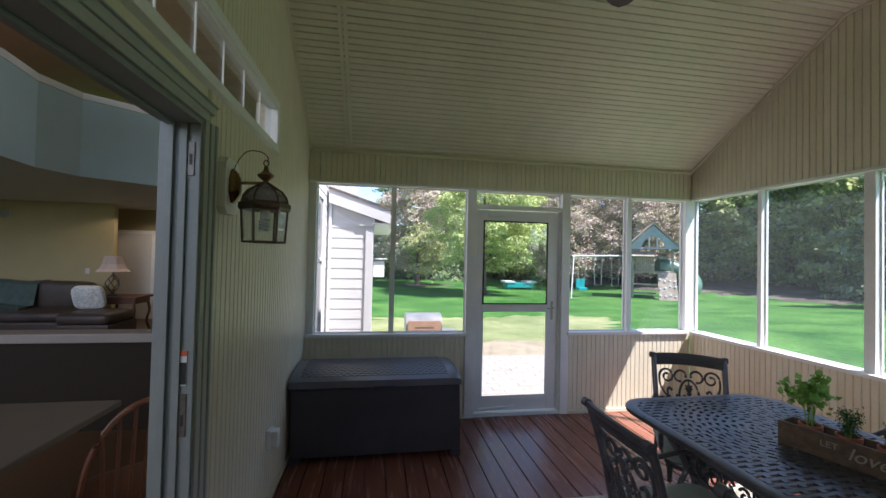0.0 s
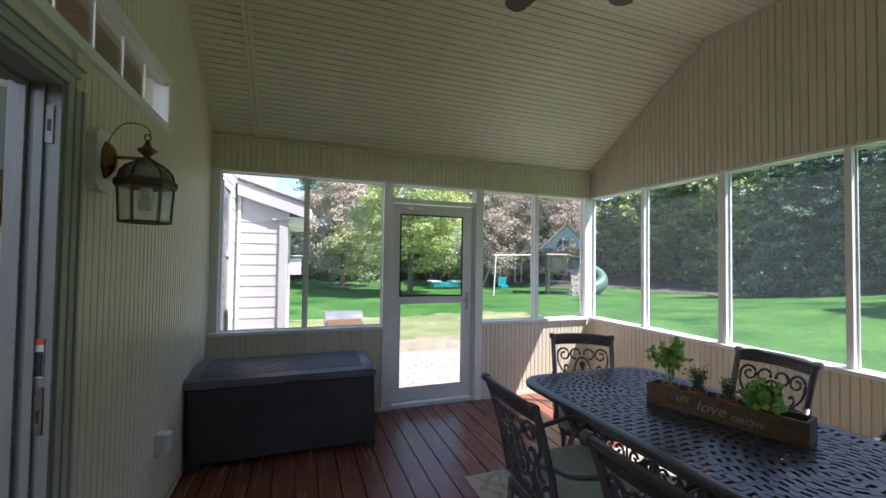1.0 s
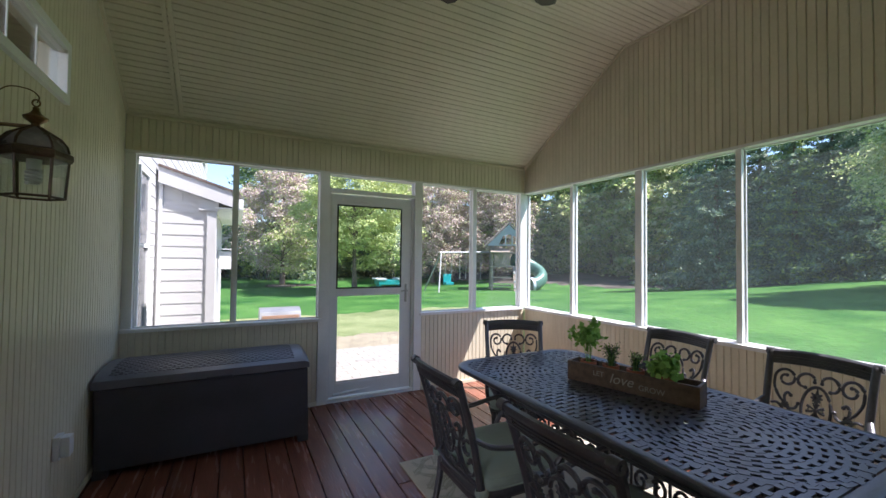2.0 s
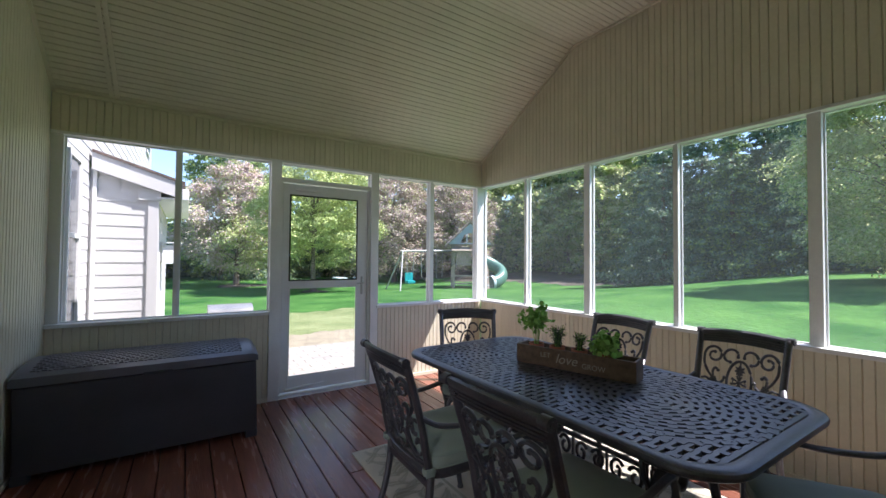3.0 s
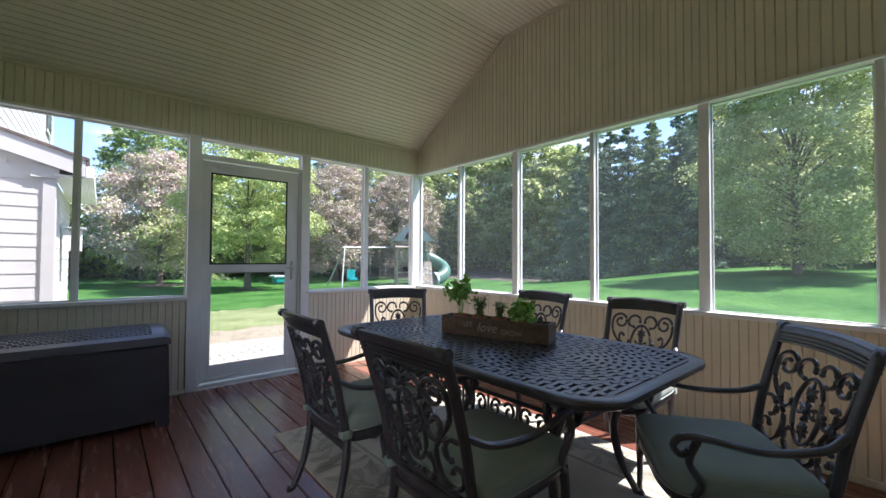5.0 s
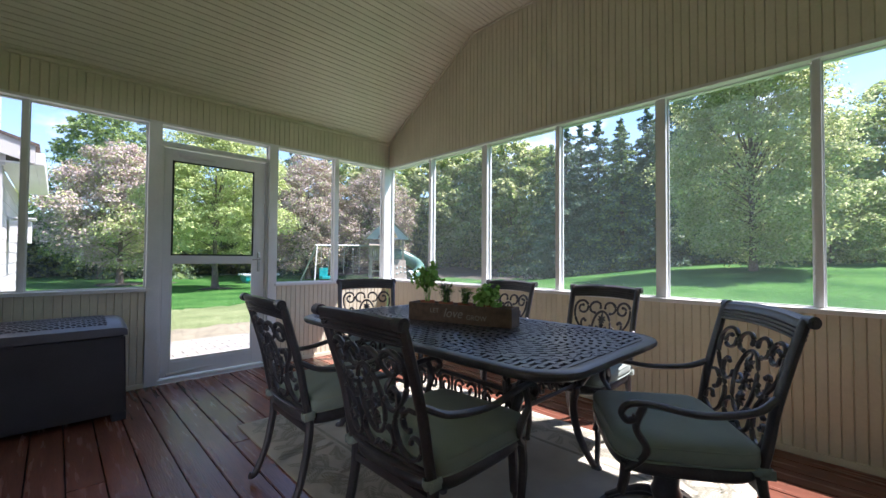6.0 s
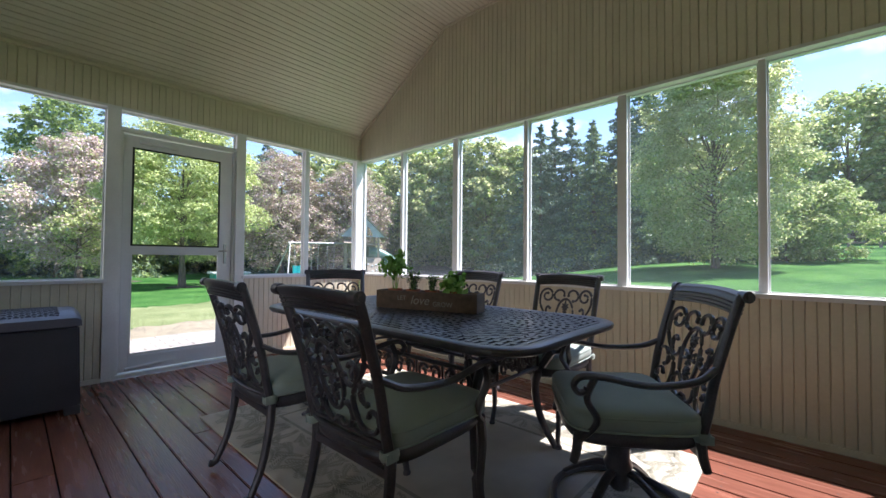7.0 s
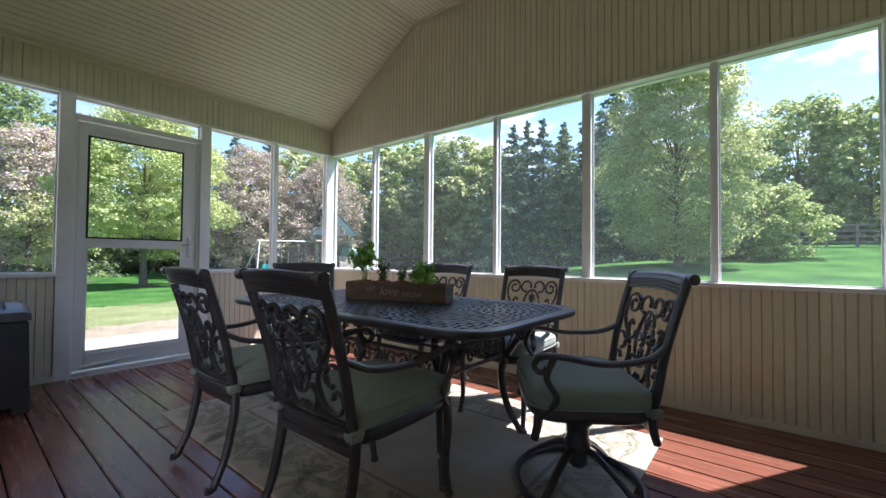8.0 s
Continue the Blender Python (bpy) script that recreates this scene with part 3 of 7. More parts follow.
bmesh.ops.bevel(bm0, geom=top_edges, offset=0.006, segments=1, affect="EDGES")
me_paver = bpy.data.meshes.new("paver")
bm0.to_mesh(me_paver)
bm0.free()
me_paver.materials.append(PAVER)
row = 0
yy = WALL_F + OUT + 0.04
while yy < 7.85:
    xx = 0.9 + (0.15 if row % 2 else 0.0)
    while xx < 4.9:
        ob = new("paver", me_paver)
        ob.parent = patio
        ob.location = (xx, yy, -0.248 + pv.uniform(-0.003, 0.003))
        xx += 0.30
    yy += 0.15
    row += 1
    if row > 21:
        break
bm = boxed(1.2, 2.28, WALL_F + OUT + 0.005, WALL_F + OUT + 0.33, -0.27, -0.13, 0.008)
tagged(mesh_object("door_step", bm, PAVER), "low concrete step outside the screen door", "step", kind="structure")


# ---- trees ----
def leaf_mesh(name, centres, sizes, mats, pick, seed=0, droop=0.0, aspect=0.6, facing=None, wild=0.5):
    """Many small bent leaves, each of two triangles. facing: the way each leaf's upper side looks, loosened by wild."""
    g = np.random.default_rng(seed)
    n = len(centres)
    d = g.normal(size=(n, 3))
    d[:, 2] -= droop
    if facing is None:
        d /= np.linalg.norm(d, axis=1)[:, None]
        e = np.cross(d, g.normal(size=(n, 3)))
    else:
        up = facing + g.normal(size=(n, 3)) * wild
        up /= np.linalg.norm(up, axis=1)[:, None]
        d -= up * np.sum(d * up, axis=1)[:, None]
        d /= np.linalg.norm(d, axis=1)[:, None]
        e = np.cross(up, d)
    e /= np.linalg.norm(e, axis=1)[:, None]
    s = sizes[:, None]
    v = np.empty((n, 4, 3))
    v[:, 0] = centres - d * s
    v[:, 1] = centres + e * s * aspect
    v[:, 2] = centres + d * s
    v[:, 3] = centres - e * s * aspect + np.cross(d, e) * s * 0.25
    me = bpy.data.meshes.new(name)
    me.vertices.add(4 * n)
    me.vertices.foreach_set("co", v.reshape(-1))
    me.loops.add(4 * n)
    me.loops.foreach_set("vertex_index", np.arange(4 * n, dtype=np.int32))
    me.polygons.add(n)
    me.polygons.foreach_set("loop_start", np.arange(0, 4 * n, 4, dtype=np.int32))
    me.polygons.foreach_set("loop_total", np.full(n, 4, dtype=np.int32))
    for m in mats:
        me.materials.append(m)
    me.polygons.foreach_set("material_index", np.asarray(pick, dtype=np.int32))
    me.update(calc_edges=True)
    return me


def broadleaf(seed, height, spread, trunk_h, trunk_r, mats, weight, leaves=9000, leaf=0.11, low=0.28, clumps=46, gaps=0.0, spray=26, shape=0.65):
    """A trunk mesh and a crown mesh: limbs reach to clumps, twigs fan out of the clumps, and flat sprays of leaves hang on the twigs."""
    rr = random.Random(seed)
    g = np.random.default_rng(seed)
    bm = bmesh.new()
    lean = Vector((rr.uniform(-0.05, 0.05), rr.uniform(-0.05, 0.05), 0))
    fork = Vector((lean.x * trunk_h, lean.y * trunk_h, trunk_h))
    sweep(bm, smooth_line([(0, 0, -0.3), (lean.x * 0.3, lean.y * 0.3, trunk_h * 0.4), fork, (fork.x * 1.5, fork.y * 1.5, height * 0.62), (fork.x * 1.7, fork.y, height * 0.9)], 4),
          lambda t: trunk_r * (1.25 - 0.25 * min(1, t * 6)) * max(0.08, 1 - t * 0.98), 8)
    tips = []
    for i in range(clumps):
        u = (i + 0.5) / clumps
        z = height * (low + (1 - low) * u ** 0.9)
        w = math.sin(math.pi * min(1, max(0.03, (z / height - low * 0.8) / (1.02 - low * 0.8)) ** 0.75)) ** shape
        a = i * 2.399963 + rr.uniform(-0.5, 0.5)
        rad = spread * w * (rr.uniform(0.35, 1.0) ** 0.6)
        tip = Vector((rad * math.cos(a), rad * math.sin(a), z + rr.uniform(-0.25, 0.25)))
        tips.append(tip)
        start = Vector((fork.x, fork.y, min(z * 0.8, trunk_h + (z - trunk_h) * 0.45)))
        if rad > spread * 0.3 and i % 2 == 0:
            mid = start.lerp(tip, 0.5) + Vector((0, 0, 0.12 * rad))
            sweep(bm, smooth_line([start, mid, tip], 3), lambda t: trunk_r * 0.15 * (1 - 0.85 * t), 5)
    per = leaves // clumps
    cs, ss, pk, nn = [], [], [], []
    for tip in tips:
        if rr.random() < gaps:
            continue
        size = spread * rr.uniform(0.20, 0.34)
        outward = np.array((tip.x, tip.y, (tip.z - height * 0.5) * 0.6)) / spread
        tone = rr.random()
        count = max(4, per // spray)
        for k in range(count):
            q = g.normal(size=3) + outward * 0.7
            q /= np.linalg.norm(q)
            centre = np.array(tip) + q * np.array([size, size, size * 0.75]) * (0.35 + 0.65 * g.random() ** 0.5)
            reach = size * g.uniform(0.20, 0.42)
            off = g.normal(size=(spray, 3)) * np.array([reach, reach, reach * 0.38]) * 0.62
            off[:, 2] -= 0.30 * (off[:, 0] ** 2 + off[:, 1] ** 2) / max(reach, 0.01)
            cs.append(centre + off)
            ss.append(leaf * g.uniform(0.6, 1.25, spray))
            nn.append(np.repeat((q * 0.75 + np.array([0, 0, 0.75]))[None, :], spray, axis=0))
            probs = np.array(weight(tip.z / height, tip.x / spread) if callable(weight) else weight, float)
            probs = probs * np.array([0.35 + 1.3 * ((tone + k * 0.618 + m_ * 0.4) % 1.0) for m_ in range(len(probs))])
            pk.append(g.choice(len(mats), size=spray, p=probs / probs.sum()))
    crown = leaf_mesh("crown", np.concatenate(cs), np.concatenate(ss), mats, np.concatenate(pk), seed, facing=np.concatenate(nn), wild=0.65)
    me = bpy.data.meshes.new("trunk")
    bm.to_mesh(me)
    bm.free()
    me.materials.append(BARK)
    return me, crown


def conifer(seed, height, spread, leaves=9000, leaf=0.16, mats=None):
    rr = random.Random(seed)
    g = np.random.default_rng(seed)
    bm = bmesh.new()
    cylinder(bm, (0, 0, -0.3), (0, 0, height * 0.97), 0.02 * height, 0.02, 7)
    cs, ss, nn = [], [], []
    tiers = 38
    total = sum((1 - (i / tiers)) + 0.15 for i in range(tiers))
    for i in range(tiers):
        u = i / tiers
        z = height * (0.04 + 0.95 * u)
        reach = spread * (1 - u) ** 0.88 * rr.uniform(0.82, 1.12)
        arms = max(7, round(11 * (1 - u)))
        n = int(leaves * ((1 - u) + 0.15) / total / arms)
        for k in range(arms):
            a = 2 * math.pi * k / arms + i * 1.1 + rr.uniform(-0.25, 0.25)
            ln = reach * rr.uniform(0.5, 1.22)
            t = g.random(n) ** 0.6
            sag = rr.uniform(0.10, 0.30) * ln
            za = z + rr.uniform(-2.2, 2.2) * height / tiers
            side = g.normal(size=n) * 0.15 * ln * (1.15 - t)
            c = np.stack([np.cos(a) * t * ln - np.sin(a) * side, np.sin(a) * t * ln + np.cos(a) * side, za - sag * t ** 1.3 + 0.06 * ln * t ** 4], axis=1)
            c += g.normal(size=(n, 3)) * np.array([0.10, 0.10, 0.11]) * (0.25 + 0.85 * (1 - u))
            c[:, 2] -= np.abs(side) * 0.35
            cs.append(c)
            ss.append(leaf * g.uniform(0.6, 1.25, n))
            nn.append(np.repeat(np.array([[math.cos(a) * 0.55, math.sin(a) * 0.55, 0.85]]), n, axis=0))
    mats = mats or [LEAF_DARK]
    cc = np.concatenate(cs)
    crown = leaf_mesh("crown", cc, np.concatenate(ss), mats, g.integers(0, len(mats), len(cc)), seed, droop=0.6, aspect=0.34, facing=np.concatenate(nn), wild=0.7)
    me = bpy.data.meshes.new("trunk")
    bm.to_mesh(me)
    bm.free()
    me.materials.append(BARK)
    return me, crown


def plant_tree(name, meshes, x, y, label, group="", scale=1.0, turn=0.0, category="tree", tall=1.0, sink=0.0):
    root = thing(name, pose(x, y, ground_height(x, y) - sink, 0, 0, turn) @ Matrix.Diagonal((scale, scale, scale * tall, 1)), label, category, group)
    for nm, me in zip(("trunk", "crown"), meshes):
        ob = new(nm, me)
        ob.parent = root
    return root


def at_bearing(deg, dist):
    """A place seen from the middle of the porch: degrees from straight ahead to the right."""
    a = radians(deg)
    return 0.6 + dist * math.sin(a), dist * math.cos(a)


crab = broadleaf(11, 7.5, 3.1, 1.9, 0.22, [LEAF_PINK, LEAF_FRESH, LEAF_LIME],
                 lambda h, s: (0.75, 0.2, 0.05) if h > 0.50 + 0.25 * s or s < -0.25 else (0.22, 0.45, 0.33), leaves=62000, leaf=0.068, low=0.2, clumps=80, spray=30)
plant_tree("crabapple_tree", crab, 3.2, 29.0, "tall crabapple tree with pink blossom above green leaves", "lawn trees", turn=0)
lime = broadleaf(12, 8.0, 3.05, 2.0, 0.19, [LEAF_LIME, LEAF_FRESH], (0.7, 0.3), leaves=58000, leaf=0.062, low=0.26, clumps=84, spray=30)
plant_tree("lawn_tree", lime, 6.3, 22.2, "young lime-green leafy tree standing on the lawn", "lawn trees", turn=40)
dusk = broadleaf(13, 8.6, 3.7, 1.6, 0.24, [LEAF_DUSK, LEAF_PINK, LEAF_FRESH], (0.62, 0.22, 0.16), leaves=54000, leaf=0.068, low=0.12, clumps=85, spray=30)
plant_tree("crabapple_tree", dusk, 14.2, 28.5, "broad crabapple tree with faded pinkish brown blossom", "lawn trees")
plant_tree("crabapple_tree", dusk, 19.5, 27.5, "broad crabapple tree with faded pinkish brown blossom", "lawn trees", scale=0.95, turn=120)
# More pale leaves above half height put brightness into the upper crown's colour.
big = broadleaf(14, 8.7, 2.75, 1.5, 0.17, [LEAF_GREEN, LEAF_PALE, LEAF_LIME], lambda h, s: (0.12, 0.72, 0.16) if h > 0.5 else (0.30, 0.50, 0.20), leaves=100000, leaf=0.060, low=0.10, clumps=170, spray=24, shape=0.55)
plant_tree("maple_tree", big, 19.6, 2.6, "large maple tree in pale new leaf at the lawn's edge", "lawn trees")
green_a = broadleaf(15, 10.5, 4.0, 2.2, 0.25, [LEAF_GREEN, LEAF_LIME, LEAF_PALE], (0.55, 0.25, 0.20), leaves=17000, leaf=0.165, low=0.12, clumps=60)
green_b = broadleaf(16, 9.4, 3.8, 1.5, 0.22, [LEAF_GREEN, LEAF_PALE, LEAF_DARK], (0.25, 0.66, 0.09), leaves=17000, leaf=0.160, low=0.08, clumps=60)
spruce_a = conifer(21, 12.4, 3.9, leaves=22000, leaf=0.14)
spruce_b = conifer(22, 10.8, 4.0, leaves=22000, leaf=0.14, mats=[LEAF_DARK, LEAF_DARK, LEAF_GREEN])
tall = broadleaf(23, 11.6, 3.3, 2.2, 0.25, [LEAF_GREEN, LEAF_DARK], (0.72, 0.28), leaves=24000, leaf=0.115, low=0.10, clumps=75, shape=0.55)
thicket = broadleaf(17, 3.4, 3.0, 0.3, 0.1, [LEAF_DARK, LEAF_GREEN], (0.75, 0.25), leaves=5000, leaf=0.19, low=0.02, clumps=30, spray=20)

W = "trees of the wood edge"
wood = [  # kind, bearing, distance, scale, turn
    (green_a, -4, 41, 0.6, 0), (tall, 3.5, 36, 1.0, 40), (spruce_b, 7.2, 38, 1.14, 140), (green_a, 10.5, 41, 0.9, 80), (spruce_b, 15, 43, 1.05, 10), (green_a, 20, 38, 0.95, 200),
    (spruce_a, 23.6, 39, 1.02, 33), (spruce_a, 27.5, 41, 1.0, 133), (green_b, 31, 38, 1.05, 70), (green_a, 35.5, 37, 0.95, 140), (spruce_b, 39.5, 38, 1.0, 250),
    (green_b, 43, 38, 1.12, 15), (green_a, 47, 39, 1.10, 300), (green_b, 50, 37, 1.12, 100), (green_b, 54, 35.5, 1.18, 215), (green_a, 57.5, 36, 1.02, 50), (spruce_b, 59.5, 32, 0.95, 0),
    (spruce_a, 61.5, 27.5, 0.84, 90), (spruce_a, 65.6, 28, 0.86, 160), (spruce_b, 68.5, 26.5, 0.84, 10), (spruce_a, 71.5, 28.5, 0.86, 250), (spruce_a, 75, 27, 0.98, 70),
    (spruce_b, 79, 30, 0.95, 70), (spruce_a, 63.4, 33, 1.0, 20), (spruce_a, 68.4, 33, 0.95, 110), (spruce_b, 73, 33, 1.1, 220), (green_a, 83, 34, 0.75, 20), (green_a, 88.5, 46, 1.0, 66), (green_a, 93.5, 45, 1.13, 190), (green_a, 98.5, 46, 1.04, 260), (spruce_b, 96.3, 49, 1.2, 120), (green_a, 106, 44, 1.1, 30),
    (green_a, -10, 42, 1.0, 120), (green_b, -16, 40, 1.0, 220),
]
for kind, bearing, dist, sc, turn in wood:
    x, y = at_bearing(bearing, dist)
    cone = kind in (spruce_a, spruce_b)
    plant_tree("spruce_tree" if cone else "wood_tree", kind, x, y, "dark green spruce tree at the wood's edge" if cone else "leafy green tree at the wood's edge", W, sc, turn, sink=0.2)
for i in range(44):
    b = -14 + i * 2.1
    x, y = at_bearing(b, (40 if b < 38 else 42 if b < 58 else 33 if b < 63 else 29) + (i * 7 % 5) * 0.6)
    if b > 74:
        continue
    plant_tree("thicket_bush", thicket, x, y, "dark leafy undergrowth below the trees", "undergrowth", 0.85 + (i * 5 % 7) * 0.06, i * 77, "bush")
for b, d, sc in ((76.5, 25, 0.62), (80, 25.5, 0.66), (84, 24.5, 0.6), (87, 26, 0.6)):
    x, y = at_bearing(b, d)
    plant_tree("thicket_bush", thicket, x, y, "dark leafy undergrowth behind the maple", "undergrowth", sc, b * 31, "bush")
bushy = broadleaf(18, 3.1, 1.9, 0.4, 0.06, [LEAF_GREEN, LEAF_LIME, LEAF_PALE], (0.6, 0.25, 0.15), leaves=12000, leaf=0.075, low=0.06, clumps=44, spray=22)
for b, d, sc in ((88.5, 23.5, 1.0), (91.6, 24.2, 1.02), (85.2, 24.5, 0.7)):
    x, y = at_bearing(b, d)
    plant_tree("shrub", bushy, x, y, "bright green spreading shrub beside the maple", "undergrowth", sc, b * 9, "bush")
patch("mulch_bed", 3.8, 29.0, 1.9, 1.3, MULCH, "ring of mulch under the crabapple", 0.02, 2)
patch("mulch_bed", 6.3, 22.2, 0.7, 0.6, MULCH, "small ring of mulch under the lawn tree", 0.02, 3)
for b, d, rx, ry in ((67, 29, 4.5, 5.0), (55, 33, 5.5, 5.0), (44, 34, 6.5, 4.0), (34, 38, 7, 4)):
    x, y = at_bearing(b, d)
    patch("mulch_bed", x, y, rx, ry, MULCH, "leaf litter and mulch, darkened for shade, under the wood's edge", 0.03, int(b))
# far backdrop of woods behind the nearer trees
bm = bmesh.new()
rr = random.Random(9)
prev = None
for i in range(121):
    b = -40 + i * 1.5
    x, y = at_bearing(b, 62)
    z = ground_height(x, y)
    h = 6.0 + 2.2 * noise.noise((i * 0.21, 3.0, 0)) + 1.2 * rr.random()
    cur = (bm.verts.new((x, y, z - 3)), bm.verts.new((x, y, z + h)))
    if prev:
        bm.faces.new((prev[0], cur[0], cur[1], prev[1]))
    prev = cur
FAR = material("far_woods", (0.035, 0.065, 0.028), 0.95, vary=0.5, scale=0.4, fine=2.2, bump=1.0, depth=0.5)
tagged(mesh_object("backdrop", bm, FAR), "distant green woods", "woods", kind="structure")


# ---- chairs ----
def back_point(u, w, out=0.0):
    """A place on the bowed, leaning backrest: u across, w up from its lower rail."""
    v = w / 0.42
    return Vector((u * (1 + 0.05 * v), -0.238 - 0.108 * max(0, v) ** 1.25 - 0.028 * (1 - (u / 0.24) ** 2) - out, 0.455 + 0.425 * v))


def curl(cu, cw, r0, r1, a0, a1, n=16):
    out = []
    for i in range(n + 1):
        t = i / n
        a, rad = radians(a0 + (a1 - a0) * t), r0 + (r1 - r0) * t
        out.append((cu + rad * math.cos(a), cw + rad * math.sin(a)))
    return out


def flat_smooth(points, n=5):
    return [(p.x, p.y) for p in smooth_line([(u, w, 0) for u, w in points], n)]


def scroll_panel():
    bm = bmesh.new()
    knot = (0.145, 0.195)
    curves = [
        curl(0.150, 0.336, 0.017, 0.055, 455, 0, 22) + flat_smooth([(0.205, 0.336), (0.203, 0.285), (0.180, 0.235), knot])[1:],
        flat_smooth([(0.170, 0.083), (0.183, 0.103), (0.206, 0.094), (0.213, 0.062), (0.190, 0.031), (0.150, 0.026), (0.117, 0.058), (0.104, 0.110), (0.116, 0.155), knot], 4),
        flat_smooth([(0.122, 0.248), (0.136, 0.260), (0.151, 0.240), knot], 4),
        flat_smooth([(0.084, 0.212), (0.096, 0.186), (0.120, 0.178), knot], 4),
        flat_smooth([(0.172, 0.122), (0.155, 0.130), (0.152, 0.162), (0.182, 0.194), (0.214, 0.190)], 4),
        flat_smooth([(0.058, 0.306), (0.084, 0.314), (0.096, 0.343), (0.077, 0.372), (0.045, 0.379), (0.020, 0.364), (0.017, 0.341)], 4),
        flat_smooth([(0.068, 0.110), (0.088, 0.088), (0.086, 0.056), (0.062, 0.030), (0.032, 0.022), (0.012, 0.040)], 4),
    ]
    for sgn in (1, -1):
        for c in curves:
            sweep(bm, [back_point(sgn * u, w) for u, w in c], lambda t: 0.0092 + 0.0018 * math.sin(math.pi * t), 6, 0.75)
            p = back_point(sgn * c[0][0], c[0][1])
            bmesh.ops.create_icosphere(bm, subdivisions=1, radius=0.0120, matrix=Matrix.Translation(p))
        for u, w in ((0.058, 0.306), (0.017, 0.341), (0.012, 0.040)):
            bmesh.ops.create_icosphere(bm, subdivisions=1, radius=0.0112, matrix=Matrix.Translation(back_point(sgn * u, w)))
        for ang in range(0, 360, 45):  # leafy knot where the scrolls cross
            sweep(bm, [back_point(sgn * knot[0], knot[1]), back_point(sgn * (knot[0] + 0.019 * math.cos(radians(ang))), knot[1] + 0.019 * math.sin(radians(ang)), -0.003)], 0.0062, 5)
    oval = [back_point(0.069 * math.cos(2 * math.pi * i / 32), 0.198 + 0.120 * math.sin(2 * math.pi * i / 32)) for i in range(32)]
    sweep(bm, oval, 0.0085, 6, closed=True)
    # the flower in the oval
    sweep(bm, [back_point(0, 0.082 + 0.232 * i / 8) for i in range(9)], 0.005, 5)
    for cw, flip in ((0.268, 1), (0.128, -1)):
        for ang in (-100, -55, -15, 30, 90, 150, 195, 235, 280):
            ca, sa = math.cos(radians(ang)), math.sin(radians(ang)) * flip
            sweep(bm, [back_point(0, cw), back_point(0.014 * ca, cw + 0.016 * sa, -0.003), back_point(0.029 * ca, cw + 0.033 * sa)], lambda t: 0.004 + 0.0062 * math.sin(math.pi * min(1, t * 0.9 + 0.1)), 5)
    for sgn in (1, -1):
        for ang in (-70, -20, 30, 75):
            ca, sa = sgn * math.cos(radians(ang)), math.sin(radians(ang))
            sweep(bm, [back_point(0.010 * ca, 0.198 + 0.01 * sa), back_point(0.032 * ca, 0.198 + 0.030 * sa, -0.003), back_point(0.046 * ca, 0.198 + 0.036 * sa)], lambda t: 0.0045 + 0.0045 * t, 5)
        ring = [back_point(sgn * 0.024 + 0.012 * math.cos(a), 0.198 + 0.012 * math.sin(a)) for a in (2 * math.pi * i / 10 for i in range(10))]
        sweep(bm, ring, 0.0042, 5, closed=True)
    bmesh.ops.create_icosphere(bm, subdivisions=2, radius=0.013, matrix=Matrix.Translation(back_point(0, 0.198, -0.006)))
    return bm


def top_rail():
    bm = bmesh.new()
    n = 14
    front = [(0.004, 0.002), (0.012, 0.007), (0.012, 0.014), (0.005, 0.016), (0.005, 0.019), (0.012, 0.021), (0.012, 0.028), (0.005, 0.030), (0.005, 0.033), (0.012, 0.035), (0.012, 0.042), (0.005, 0.044), (0.005, 0.047), (0.012, 0.049), (0.012, 0.056), (0.008, 0.062), (0.009, 0.074), (-0.004, 0.085)]
    prof = front + [(-0.020, 0.082), (-0.026, 0.066)] + [(-0.010 - a, h) for a, h in front[-4::-1]] + [front[0]]
    rows = []
    for i in range(n + 1):
        u = -0.245 + 0.49 * i / n
        base = back_point(u, 0.405)
        arch = 0.012 * (1 - (u / 0.245) ** 2)
        rows.append([bm.verts.new((base.x, base.y + a - 0.30 * h, base.z + h * 0.98 + arch)) for a, h in prof[:-1]])
    m = len(prof) - 1
    for a, b in zip(rows, rows[1:]):
        for k in range(m):
            bm.faces.new((a[k], a[(k + 1) % m], b[(k + 1) % m], b[k]))
    bm.faces.new(rows[0])
    bm.faces.new(rows[-1])
    for sgn in (1, -1):
        p = back_point(sgn * 0.247, 0.405)
        c = Vector((p.x, p.y - 0.036, p.z + 0.070))
        cylinder(bm, c - Vector((0.020, 0, 0)), c + Vector((0.020, 0, 0)), 0.021, sides=14)
        cylinder(bm, c - Vector((0.024, 0, 0)), c + Vector((0.024, 0, 0)), 0.010, sides=10)
    bmesh.ops.recalc_face_normals(bm, faces=bm.faces)
    return bm


